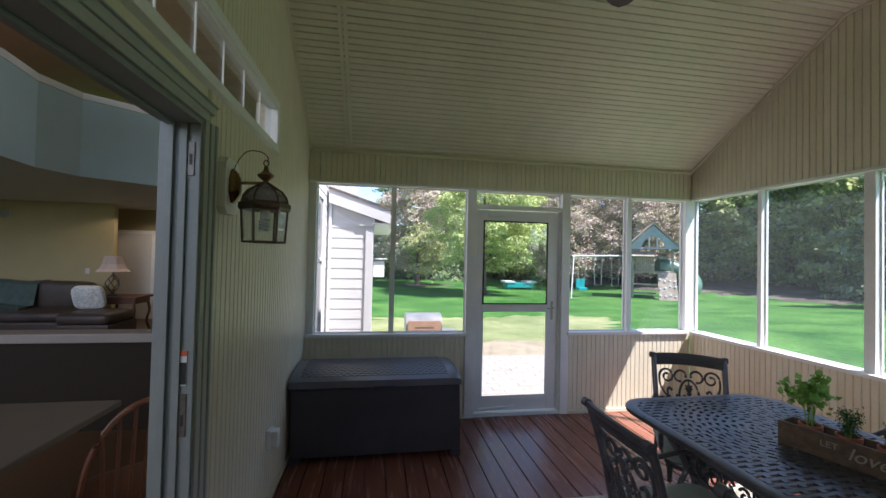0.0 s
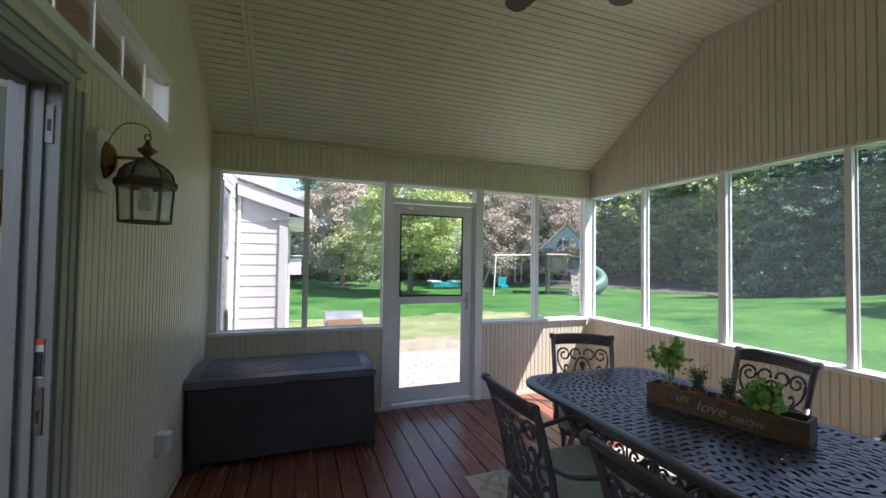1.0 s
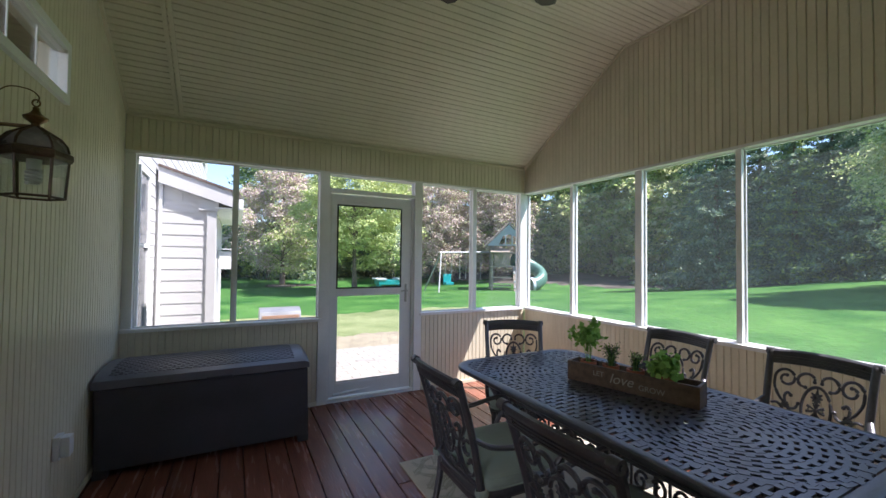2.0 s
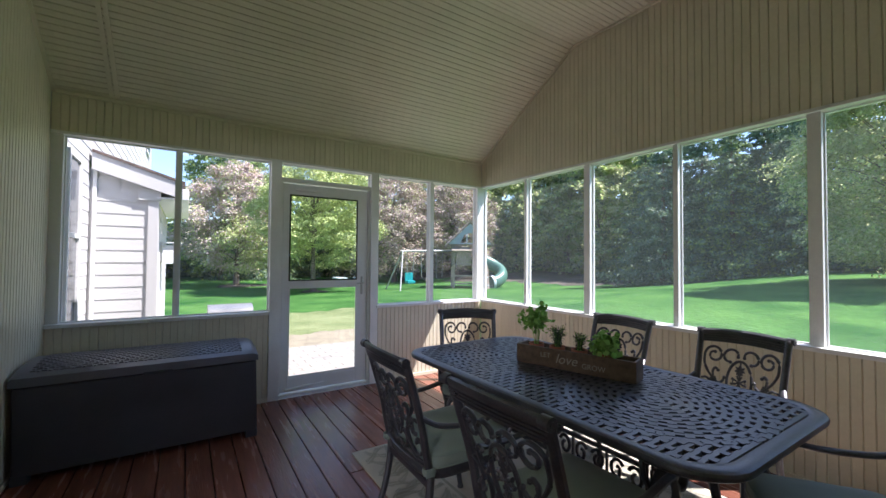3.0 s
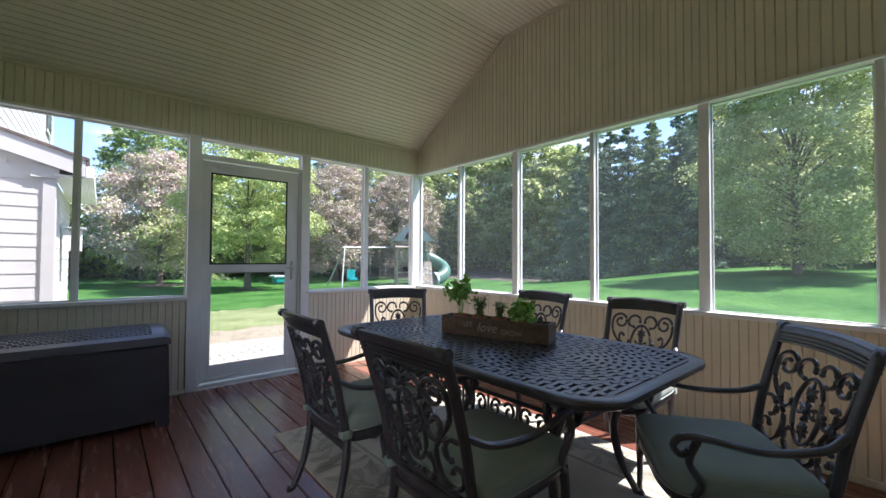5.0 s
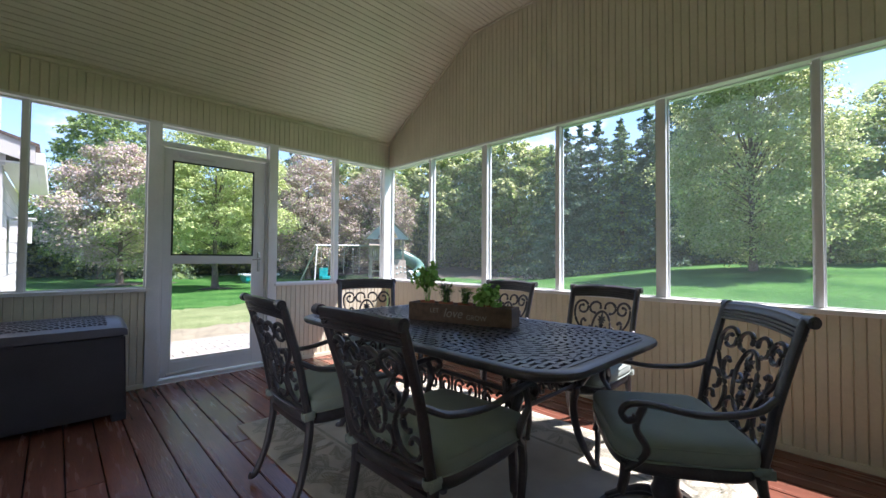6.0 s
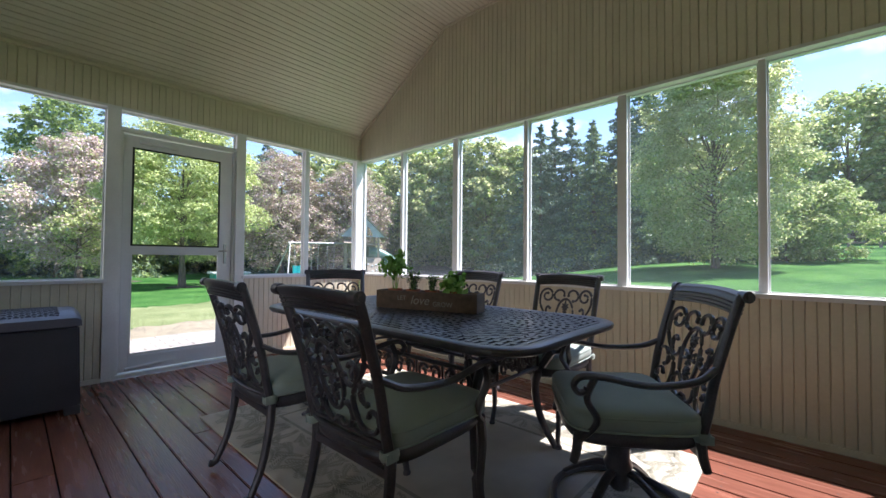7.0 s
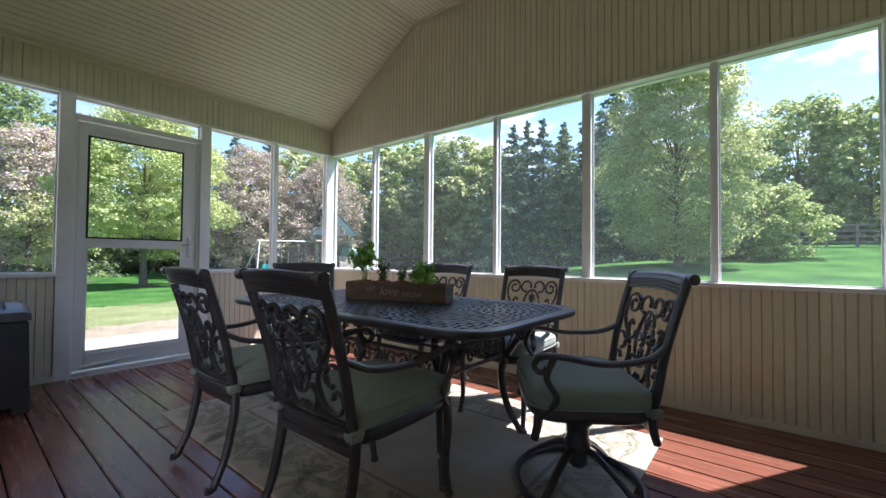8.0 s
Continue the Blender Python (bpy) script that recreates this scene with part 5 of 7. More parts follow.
def herb_pot(s, kind, seed):
    q = PL @ Vector((s, PL_D / 2, 0.0155))
    root = thing("potted_herb", pose(q.x, q.y, q.z), {"parsley": "tall bright green parsley in a terracotta pot in the planter", "rosemary": "wispy grey-green rosemary in a terracotta pot in the planter", "basil": "bushy green basil in a terracotta pot in the planter", "thyme": "fine-leaved thyme in a terracotta pot in the planter"}[kind], "potted plant", "herbs in the planter")
    bm = bmesh.new()
    lathe(bm, [(0.030, 0), (0.041, 0.085), (0.047, 0.086), (0.048, 0.108), (0.041, 0.108), (0.039, 0.094)], sides=18)
    part("pot", bm, TERRA, root, smooth=True)
    part("soil", cylinder(bmesh.new(), (0, 0, 0.09), (0, 0, 0.098), 0.0385, sides=16), SOIL, root)
    g = np.random.default_rng(seed)
    rr = random.Random(seed)
    stems = bmesh.new()
    cs, ss = [], []
    spec = {"parsley": (10, 0.27, 0.11, 0.021, 26), "rosemary": (14, 0.14, 0.06, 0.008, 60), "basil": (14, 0.13, 0.09, 0.022, 22), "thyme": (14, 0.12, 0.05, 0.007, 50)}[kind]
    n, h, w, leaf, per = spec
    for i in range(n):
        a = i * 2.4
        hh = h * rr.uniform(0.55, 1.0)
        ww = w * rr.uniform(0.2, 1.0)
        pts = smooth_line([(0.012 * math.cos(a), 0.012 * math.sin(a), 0.095), (0.4 * ww * math.cos(a), 0.4 * ww * math.sin(a), 0.095 + hh * 0.6), (ww * math.cos(a), ww * math.sin(a), 0.095 + hh)], 4)
        sweep(stems, pts, 0.0017, 5)
        for k in range(per):
            t = rr.uniform(0.55 if kind == "parsley" else 0.12, 1.0)
            p = pts[min(len(pts) - 1, int(t * (len(pts) - 1)))]
            sp = 0.024 if kind in ("parsley", "basil") else 0.010
            cs.append((p[0] + rr.gauss(0, sp), p[1] + rr.gauss(0, sp), p[2] + rr.gauss(0, sp * 0.7)))
            ss.append(leaf * rr.uniform(0.6, 1.2))
    tagged(part("stems", stems, HERB, root), kind="stuff")
    mat = HERB if kind in ("parsley", "basil") else HERB_DARK
    me = leaf_mesh("leaves", np.array(cs), np.array(ss), [mat], np.zeros(len(cs)), seed, aspect=0.75 if leaf > 0.01 else 0.3)
    ob = new("leaves", me)
    ob.parent = root
    return root


herb_pot(0.105, "parsley", 1)
herb_pot(0.245, "rosemary", 2)
herb_pot(0.385, "thyme", 3)
herb_pot(0.535, "basil", 4)


# ---- storage box ----
BX0, BX1, BY0, BY1 = -0.40, 0.99, 3.605, 4.315
deck_box = thing("deck_box", pose(0, 0, 0), "large dark grey resin storage box against the wall", "storage box")
bm = bmesh.new()
lowz, topz = 0.045, 0.595
lo = [bm.verts.new(p) for p in ((BX0 + 0.015, BY0 + 0.012, lowz), (BX1 - 0.015, BY0 + 0.012, lowz), (BX1 - 0.015, BY1 - 0.01, lowz), (BX0 + 0.015, BY1 - 0.01, lowz))]
hi = [bm.verts.new(p) for p in ((BX0 + 0.004, BY0 + 0.008, topz), (BX1 - 0.030, BY0 + 0.008, topz), (BX1 - 0.030, BY1 - 0.01, topz), (BX0 + 0.004, BY1 - 0.01, topz))]
bm.faces.new(lo[::-1])
bm.faces.new(hi)
for i in range(4):
    bm.faces.new((lo[i], lo[(i + 1) % 4], hi[(i + 1) % 4], hi[i]))
bmesh.ops.bevel(bm, geom=list(bm.edges), offset=0.012, segments=3, affect="EDGES")
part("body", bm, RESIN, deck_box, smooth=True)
for x0 in (BX0 + 0.012, BX1 - 0.095):
    for y0 in (BY0 + 0.01, BY1 - 0.09):
        part("foot", boxed(x0, x0 + 0.08, y0, y0 + 0.08, 0.0, 0.06, 0.006), RESIN, deck_box)
bm = bmesh.new()
n = 16
rows = []
for i in range(n + 1):
    v = i / n
    y = BY0 - 0.012 + (BY1 - BY0 + 0.014) * v
    arch = 0.056 * math.sin(math.pi * min(1.0, v * 1.05 + 0.02)) ** 0.55
    rows.append([bm.verts.new((x, y, 0.640 + arch + dz)) for x, dz in ((BX0 - 0.004, -0.012), (BX0 + 0.012, 0.0), (BX1 - 0.062, 0.0), (BX1 - 0.036, -0.006), (BX1 - 0.022, -0.018))] + [bm.verts.new((BX1 - 0.020, y, 0.598)), bm.verts.new((BX0 - 0.004, y, 0.598))])
for a, b in zip(rows, rows[1:]):
    for k in range(7):
        bm.faces.new((a[k], a[(k + 1) % 7], b[(k + 1) % 7], b[k]))
bm.faces.new(rows[0])
bm.faces.new(rows[-1])
bmesh.ops.recalc_face_normals(bm, faces=bm.faces)
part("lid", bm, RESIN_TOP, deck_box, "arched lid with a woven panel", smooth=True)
vs, fs = [], []
nxw, nyw = 44, 18
for i in range(nxw):
    for j in range(nyw):
        x = BX0 + 0.075 + (BX1 - BX0 - 0.20) * (i + 0.5) / nxw
        v = 0.08 + 0.84 * (j + 0.5) / nyw
        y = BY0 - 0.012 + (BY1 - BY0 + 0.014) * v
        arch = 0.056 * math.sin(math.pi * min(1.0, v * 1.05 + 0.02)) ** 0.55
        z = 0.640 + arch
        across = (i + j) % 2 == 0
        hx, hy = (0.0128, 0.0075) if across else (0.0065, 0.0155)
        slab([(x - hx, y - hy), (x + hx, y - hy), (x + hx, y + hy), (x - hx, y + hy)], z - 0.004, z + (0.0045 if across else 0.0028))
me = bpy.data.meshes.new("lid_weave")
me.from_pydata(vs, [], fs)
me.update()
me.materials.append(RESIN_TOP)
lw = new("lid_weave", me)
lw.parent = deck_box
tagged(lw, label="raised basketweave panel", kind="stuff")
part("lid_catch", boxed(0.25, 0.42, BY0 - 0.016, BY0 - 0.004, 0.585, 0.606, 0.004), RESIN, deck_box)


# ---- screen door ----
DX0, DX1, DYD = 1.285, 2.192, PF + 0.045
door = tagged(new("door_1"), "white aluminium screen door, closed, with a large glazed upper panel", "door", kind="structure")
part("door_jamb", boxed(1.2622, DX0, DYD - 0.03, DYD + 0.05, 0.0, 2.164, 0.002), WHITE, door)
part("door_jamb", boxed(DX1, 2.2138, DYD - 0.03, DYD + 0.05, 0.0, 2.164, 0.002), WHITE, door)
part("door_head", boxed(1.2622, 2.2138, DYD - 0.055, DYD + 0.05, 2.166, 2.205, 0.003), WHITE, door)
part("threshold", boxed(1.2622, 2.2138, DYD - 0.05, DYD + 0.05, 0.0005, 0.035, 0.004), ALU, door)
ya, yb = DYD - 0.014, DYD + 0.014
part("stile", boxed(DX0 + 0.004, 1.352, ya, yb, 0.045, 2.155, 0.003), ALU, door)
part("stile", boxed(2.076, DX1 - 0.004, ya, yb, 0.045, 2.155, 0.003), ALU, door)
part("rail", boxed(1.3522, 2.0758, ya, yb, 0.045, 0.165, 0.003), ALU, door)
part("rail", boxed(1.3522, 2.0758, ya, yb, 1.098, 1.162, 0.003), ALU, door)
part("rail", boxed(1.3522, 2.0758, ya, yb, 2.048, 2.155, 0.003), ALU, door)
for z0, z1, mat_f in ((1.162, 2.048, BLACK), (0.165, 1.098, ALU)):
    fr = bmesh.new()
    w = 0.014
    box(fr, 1.353, 2.075, ya - 0.003, ya + 0.008, z0 + 0.0005, z0 + w)
    box(fr, 1.353, 2.075, ya - 0.003, ya + 0.008, z1 - w, z1 - 0.0005)
    box(fr, 1.353, 1.353 + w, ya - 0.003, ya + 0.008, z0 + w, z1 - w)
    box(fr, 2.075 - w, 2.075, ya - 0.003, ya + 0.008, z0 + w, z1 - w)
    pf = part("panel_frame", fr, mat_f, door, "thin dark gasket" if mat_f is BLACK else "")
    gl = part("pane", boxed(1.353 + w, 2.075 - w, ya + 0.002, ya + 0.005, z0 + w, z1 - w), GLASS, pf)
    gl.visible_shadow = False
part("rail_bar", boxed(1.3522, 2.0758, ya - 0.008, ya - 0.0035, 0.182, 0.206, 0.001), ALU, door)
part("closer", boxed(1.40, 1.70, ya - 0.05, ya - 0.002, 2.085, 2.118, 0.008), ALU, door, "white closer tube")
part("lower_closer", cylinder(cylinder(bmesh.new(), (1.33, ya - 0.03, 0.075), (1.60, ya - 0.03, 0.095), 0.014, sides=12), (1.60, ya - 0.03, 0.095), (1.72, ya - 0.012, 0.10), 0.005, sides=8), ALU, door)
hd = bmesh.new()
box(hd, 2.118, 2.142, ya - 0.008, ya - 0.0002, 1.00, 1.20, 0.004)
cylinder(hd, (2.130, ya - 0.004, 1.13), (2.130, ya - 0.05, 1.13), 0.008)
cylinder(hd, (2.135, ya - 0.05, 1.13), (2.055, ya - 0.052, 1.125), 0.008, 0.006)
part("door_handle", hd, STEEL, door, "steel lever handle")


# ---- doorway into the house and the transom over it ----
frame_in = tagged(new("door_2"), "grey doorway standing open into the house", "door", kind="structure")
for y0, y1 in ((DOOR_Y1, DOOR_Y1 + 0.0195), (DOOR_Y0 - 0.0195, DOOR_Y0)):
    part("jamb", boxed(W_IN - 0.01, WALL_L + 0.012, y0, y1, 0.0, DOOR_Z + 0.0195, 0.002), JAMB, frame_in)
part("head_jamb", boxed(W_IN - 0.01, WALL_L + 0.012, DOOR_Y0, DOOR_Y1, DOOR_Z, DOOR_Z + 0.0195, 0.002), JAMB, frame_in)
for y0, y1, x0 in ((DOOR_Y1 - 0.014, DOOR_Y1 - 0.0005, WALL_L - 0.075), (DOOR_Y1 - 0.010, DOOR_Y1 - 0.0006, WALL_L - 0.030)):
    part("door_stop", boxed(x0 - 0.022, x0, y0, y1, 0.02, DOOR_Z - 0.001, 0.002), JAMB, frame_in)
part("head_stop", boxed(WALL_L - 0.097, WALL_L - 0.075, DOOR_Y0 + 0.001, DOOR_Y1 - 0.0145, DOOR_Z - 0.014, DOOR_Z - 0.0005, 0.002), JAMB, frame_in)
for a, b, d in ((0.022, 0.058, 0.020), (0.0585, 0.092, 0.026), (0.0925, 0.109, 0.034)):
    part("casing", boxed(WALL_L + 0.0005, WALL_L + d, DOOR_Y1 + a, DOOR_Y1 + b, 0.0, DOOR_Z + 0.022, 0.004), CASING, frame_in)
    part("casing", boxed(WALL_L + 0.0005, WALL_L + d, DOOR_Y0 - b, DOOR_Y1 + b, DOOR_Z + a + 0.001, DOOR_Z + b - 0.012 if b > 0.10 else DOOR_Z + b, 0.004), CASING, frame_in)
for z0, z1 in ((1.93, 2.056), (0.975, 1.13)):
    pl = part("strike_plate", boxed(WALL_L - 0.030, WALL_L - 0.006, DOOR_Y1 - 0.004, DOOR_Y1 + 0.0005, z0, z1, 0.001), PLATE, frame_in, "steel strike plate")
    part("strike_slot", boxed(WALL_L - 0.022, WALL_L - 0.013, DOOR_Y1 - 0.0052, DOOR_Y1 - 0.0042, z0 + 0.04, z0 + 0.08), BLACK, pl)
LABEL_W = material("label_paper", (0.62, 0.63, 0.62), 0.6, vary=0.03)
LABEL_R = material("label_orange", (0.62, 0.10, 0.03), 0.5, vary=0.03)
lab = part("sticker", boxed(WALL_L - 0.030, WALL_L - 0.008, DOOR_Y1 - 0.003, DOOR_Y1 + 0.0005, 1.16, 1.287), LABEL_W, frame_in, "small paper sticker on the jamb")
part("sticker_band", boxed(WALL_L - 0.030, WALL_L - 0.008, DOOR_Y1 - 0.0042, DOOR_Y1 - 0.0032, 1.268, 1.287), LABEL_R, lab)
part("sticker_bars", boxed(WALL_L - 0.029, WALL_L - 0.009, DOOR_Y1 - 0.0042, DOOR_Y1 - 0.0032, 1.165, 1.245), BLACK, lab)
structure("door_sill", boxed(W_IN, WALL_L + 0.03, DOOR_Y0 + 0.001, DOOR_Y1 - 0.001, 0.0005, 0.022, 0.004), STEEL, "low metal door sill", "sill")

transom = tagged(new("window_20"), "long white transom window over the doorway with narrow panes", "window", kind="structure")
xa, xb = WALL_L - 0.03, WALL_L + 0.022
for z0, z1, d in ((TR_Z0 - 0.012, TR_Z0 + 0.032, 0.024), (TR_Z1 - 0.032, TR_Z1 + 0.012, 0.024)):
    part("window_frame", boxed(WALL_L - 0.05, WALL_L + d, TR_Y0 - 0.01, TR_Y1 + 0.012, z0, z1, 0.004), WHITE, transom)
for y0 in (TR_Y1 - 0.034, TR_Y0 - 0.01):
    part("window_frame", boxed(WALL_L - 0.05, WALL_L + 0.0238, y0, y0 + 0.046, TR_Z0 + 0.0322, TR_Z1 - 0.0322, 0.004), WHITE, transom)
for z0, z1 in ((TR_Z0 + 0.0325, TR_Z0 + 0.046), (TR_Z1 - 0.046, TR_Z1 - 0.0325)):
    part("sash", boxed(WALL_L - 0.04, WALL_L + 0.008, TR_Y0 + 0.037, TR_Y1 - 0.035, z0, z1, 0.002), WHITE, transom)
y = TR_Y1 - 0.034 - 0.27
while y > TR_Y0 + 0.1:
    part("muntin", boxed(WALL_L - 0.0155, WALL_L - 0.010, y - 0.004, y + 0.004, TR_Z0 + 0.046, TR_Z1 - 0.046), WHITE, transom)
    y -= 0.27
gl = part("pane", boxed(WALL_L - 0.020, WALL_L - 0.016, TR_Y0 + 0.03, TR_Y1 - 0.03, TR_Z0 + 0.04, TR_Z1 - 0.04), GLASS, transom)
gl.visible_shadow = False


# ---- wall lantern ----
LX, LY = -0.247, 2.218
AGED = material("dark_aged_brass", (0.10, 0.066, 0.042), 0.42, metal=0.8, vary=0.3, scale=12, fine=90, bump=0.1)
SMOKE = material("smoky_dome_glass", (0.17, 0.15, 0.125), 0.28, vary=0.2, scale=14, fine=60, bump=0.3)
lantern = thing("wall_lantern", pose(LX, LY, 0), "aged brass wall lantern with clear glass on a white block", "wall lamp")
bm = boxed(WALL_L + 0.0005 - LX, WALL_L + 0.036 - LX, -0.082, 0.082, 1.815, 2.055, 0.0)
bmesh.ops.bevel(bm, geom=[e for e in bm.edges if abs(e.verts[0].co.x - e.verts[1].co.x) > 0.01], offset=0.028, segments=1, affect="EDGES")
part("mounting_block", bm, WHITE, lantern, "white octagonal mounting block")
bm = bmesh.new()
lathe(bm, [(0.058, 0), (0.060, 0.006), (0.050, 0.016), (0.030, 0.026), (0.012, 0.030)], sides=8, turn=math.pi / 8)
bmesh.ops.transform(bm, matrix=Matrix.Translation((WALL_L + 0.0365 - LX, 0, 1.938)) @ Matrix.Rotation(math.pi / 2, 4, "Y") @ Matrix.Diagonal((1.35, 0.85, 1.2, 1)), verts=bm.verts)
part("wall_plate", bm, BRASS, lantern, smooth=False)
bm = bmesh.new()
sweep(bm, [(WALL_L + 0.05 - LX, 0, 1.953), (-0.08, 0, 1.957), (0.0, 0, 1.960)], 0.007, 8)
part("arm", bm, BRASS, lantern, smooth=True)
bm = bmesh.new()
sweep(bm, smooth_line([(-0.125, 0, 1.94), (-0.130, 0, 2.02), (-0.085, 0, 2.093), (-0.025, 0, 2.098), (0.006, 0, 2.075), (0.002, 0, 2.05)], 6), 0.0022, 6)
part("hook_wire", bm, BRASS, lantern)
bm = bmesh.new()
lathe(bm, [(0.010, 1.952), (0.014, 1.963), (0.012, 1.970), (0.034, 1.988), (0.036, 1.995), (0.016, 2.010), (0.009, 2.024), (0.010, 2.030), (0.004, 2.037)], sides=16)
sweep(bm, [(0.011 * math.cos(a), 0, 2.049 + 0.013 * math.sin(a)) for a in (2 * math.pi * i / 14 for i in range(14))], 0.0028, 6, closed=True, normal=(0, 1, 0))
part("finial", bm, BRASS, lantern, smooth=True)
bm = bmesh.new()
lathe(bm, [(0.103, 1.838), (0.108, 1.850), (0.107, 1.868), (0.094, 1.876)], sides=6, turn=0.3)
part("gallery", bm, AGED, lantern)
bm = bmesh.new()
dome = [(0.094, 1.876), (0.088, 1.900), (0.070, 1.925), (0.043, 1.942), (0.014, 1.960)]
lathe(bm, [(r_ * 0.97, z_) for r_, z_ in dome], sides=6, turn=0.3)
part("dome_panes", bm, SMOKE, lantern, "smoky hammered dome")
for i in range(6):
    a = 0.3 + i * math.pi / 3
    bm = bmesh.new()
    sweep(bm, [(r_ * math.cos(a), r_ * math.sin(a), z_) for r_, z_ in dome], 0.0042, 6)
    sweep(bm, [(0.094 * math.cos(a), 0.094 * math.sin(a), 1.84), (0.086 * math.cos(a), 0.086 * math.sin(a), 1.70)], 0.0048, 6)
    part("rib", bm, AGED, lantern)
    a2 = a + math.pi / 3
    bm = bmesh.new()
    vv = [bm.verts.new(p) for p in ((0.092 * math.cos(a), 0.092 * math.sin(a), 1.838), (0.092 * math.cos(a2), 0.092 * math.sin(a2), 1.838), (0.084 * math.cos(a2), 0.084 * math.sin(a2), 1.702), (0.084 * math.cos(a), 0.084 * math.sin(a), 1.702))]
    f0 = bm.faces.new(vv)
    ret = bmesh.ops.extrude_face_region(bm, geom=[f0])
    nrm = Vector((math.cos((a + a2) / 2), math.sin((a + a2) / 2), 0))
    bmesh.ops.translate(bm, verts=[v for v in ret["geom"] if isinstance(v, bmesh.types.BMVert)], vec=nrm * 0.003)
    bmesh.ops.recalc_face_normals(bm, faces=bm.faces)
    part("pane", bm, GLASS, lantern)
bm = bmesh.new()
sweep(bm, [(0.087 * math.cos(0.3 + i * math.pi / 3), 0.087 * math.sin(0.3 + i * math.pi / 3), 1.699) for i in range(6)], 0.0045, 6, closed=True, normal=(0, 0, 1))
part("lower_rim", bm, AGED, lantern)
BULB = material("white_bulb", (0.75, 0.75, 0.72), 0.35, vary=0.02)
bm = bmesh.new()
cylinder(bm, (0, 0, 1.845), (0, 0, 1.800), 0.022, 0.020)
coil = [(0.019 * math.cos(i * 0.9), 0.019 * math.sin(i * 0.9), 1.797 - 0.0019 * i) for i in range(26)]
sweep(bm, coil, 0.0065, 7)
part("bulb", bm, BULB, lantern, "white spiral bulb", smooth=True)

# ---- outlet on the house wall ----
outlet = thing("outlet_cover", pose(WALL_L, 3.09, 0.452), "white weatherproof outlet cover on the house wall", "outlet")
bm = boxed(0.0005, 0.03, -0.040, 0.040, -0.062, 0.062, 0.006)
part("base_plate", bm, ALU, outlet)
part("bubble_cover", boxed(0.0305, 0.072, -0.034, 0.034, -0.052, 0.056, 0.010), ALU, outlet)

# ---- ceiling fan ----
FANX, FANY, FANZ = 1.647, 1.833, 3.11
fan = thing("ceiling_fan", pose(FANX, FANY, 0), "dark bronze ceiling fan with broad blades at rest", "ceiling fan")
bm = bmesh.new()
cylinder(bm, (0, 0, FANZ + 0.1), (0, 0, FLAT + 0.001), 0.013)
part("downrod", bm, IRON, fan)
bm = lathe(bmesh.new(), [(0.02, FLAT - 0.06), (0.065, FLAT - 0.03), (0.07, FLAT + 0.002)], sides=24)
part("canopy", bm, IRON, fan, smooth=True)
bm = lathe(bmesh.new(), [(0.05, FANZ - 0.05), (0.10, FANZ - 0.02), (0.115, FANZ + 0.03), (0.10, FANZ + 0.09), (0.03, FANZ + 0.12)], sides=28)
part("motor", bm, IRON, fan, smooth=True)
BLADE = material("dark_walnut_blade", (0.045, 0.030, 0.022), 0.45, vary=0.3, scale=5, fine=60, stretch=(1, 8, 8))
for i in range(5):
    a = radians(101.7 + 72 * i)
    rot = Matrix.Rotation(a, 4, "Z") @ Matrix.Translation((0, 0, FANZ)) @ Matrix.Rotation(radians(11), 4, "X")
    bm = bmesh.new()
    out = [(0.17, -0.050), (0.35, -0.062), (0.53, -0.068), (0.575, -0.045), (0.585, 0.0), (0.575, 0.045), (0.53, 0.068), (0.35, 0.062), (0.17, 0.050)]
    lo = [bm.verts.new((x, y, -0.004)) for x, y in out]
    hi = [bm.verts.new((x, y, 0.004)) for x, y in out]
    bm.faces.new(lo[::-1])
    bm.faces.new(hi)
    for q in range(len(out)):
        bm.faces.new((lo[q], lo[(q + 1) % len(out)], hi[(q + 1) % len(out)], hi[q]))
    bmesh.ops.transform(bm, matrix=rot, verts=bm.verts)
    bl = part("blade", bm, BLADE, fan)
    bm = boxed(0.09, 0.24, -0.022, 0.022, 0.0045, 0.012, 0.002)
    bmesh.ops.transform(bm, matrix=rot, verts=bm.verts)
    part("blade_iron", bm, IRON, bl)


# ---- the house outside, beyond the porch ----
def lap_board(parent, p0, p1, out, z, h, top_cut=None):
    """One course of siding from p0 to p1 in plan, tilted so that its lower edge stands proud."""
    bm = bmesh.new()
    p0, p1, o = Vector((*p0, 0)), Vector((*p1, 0)), Vector((*out, 0))
    sec = [(0.0, 0.0), (0.009, 0.0), (0.003, h + 0.004), (0.0, h + 0.004)]
    a = [bm.verts.new(p0 + o * d + Vector((0, 0, z + q))) for d, q in sec]
    b = [bm.verts.new(p1 + o * d + Vector((0, 0, z + q))) for d, q in sec]
    for i in range(4):
        bm.faces.new((a[i], a[(i + 1) % 4], b[(i + 1) % 4], b[i]))
    bm.faces.new(a)
    bm.faces.new(b)
    bmesh.ops.recalc_face_normals(bm, faces=bm.faces)
    return part("siding_course", bm, SIDING, parent)


LAP = 0.137
BUMP_X, BUMP_Y, BUMP_END = 0.195, 5.90, 8.6


def rake(x):
    """Underside of the lean-to roof over the bump-out."""
    return 2.37 - 0.315 * (x - WALL_L)


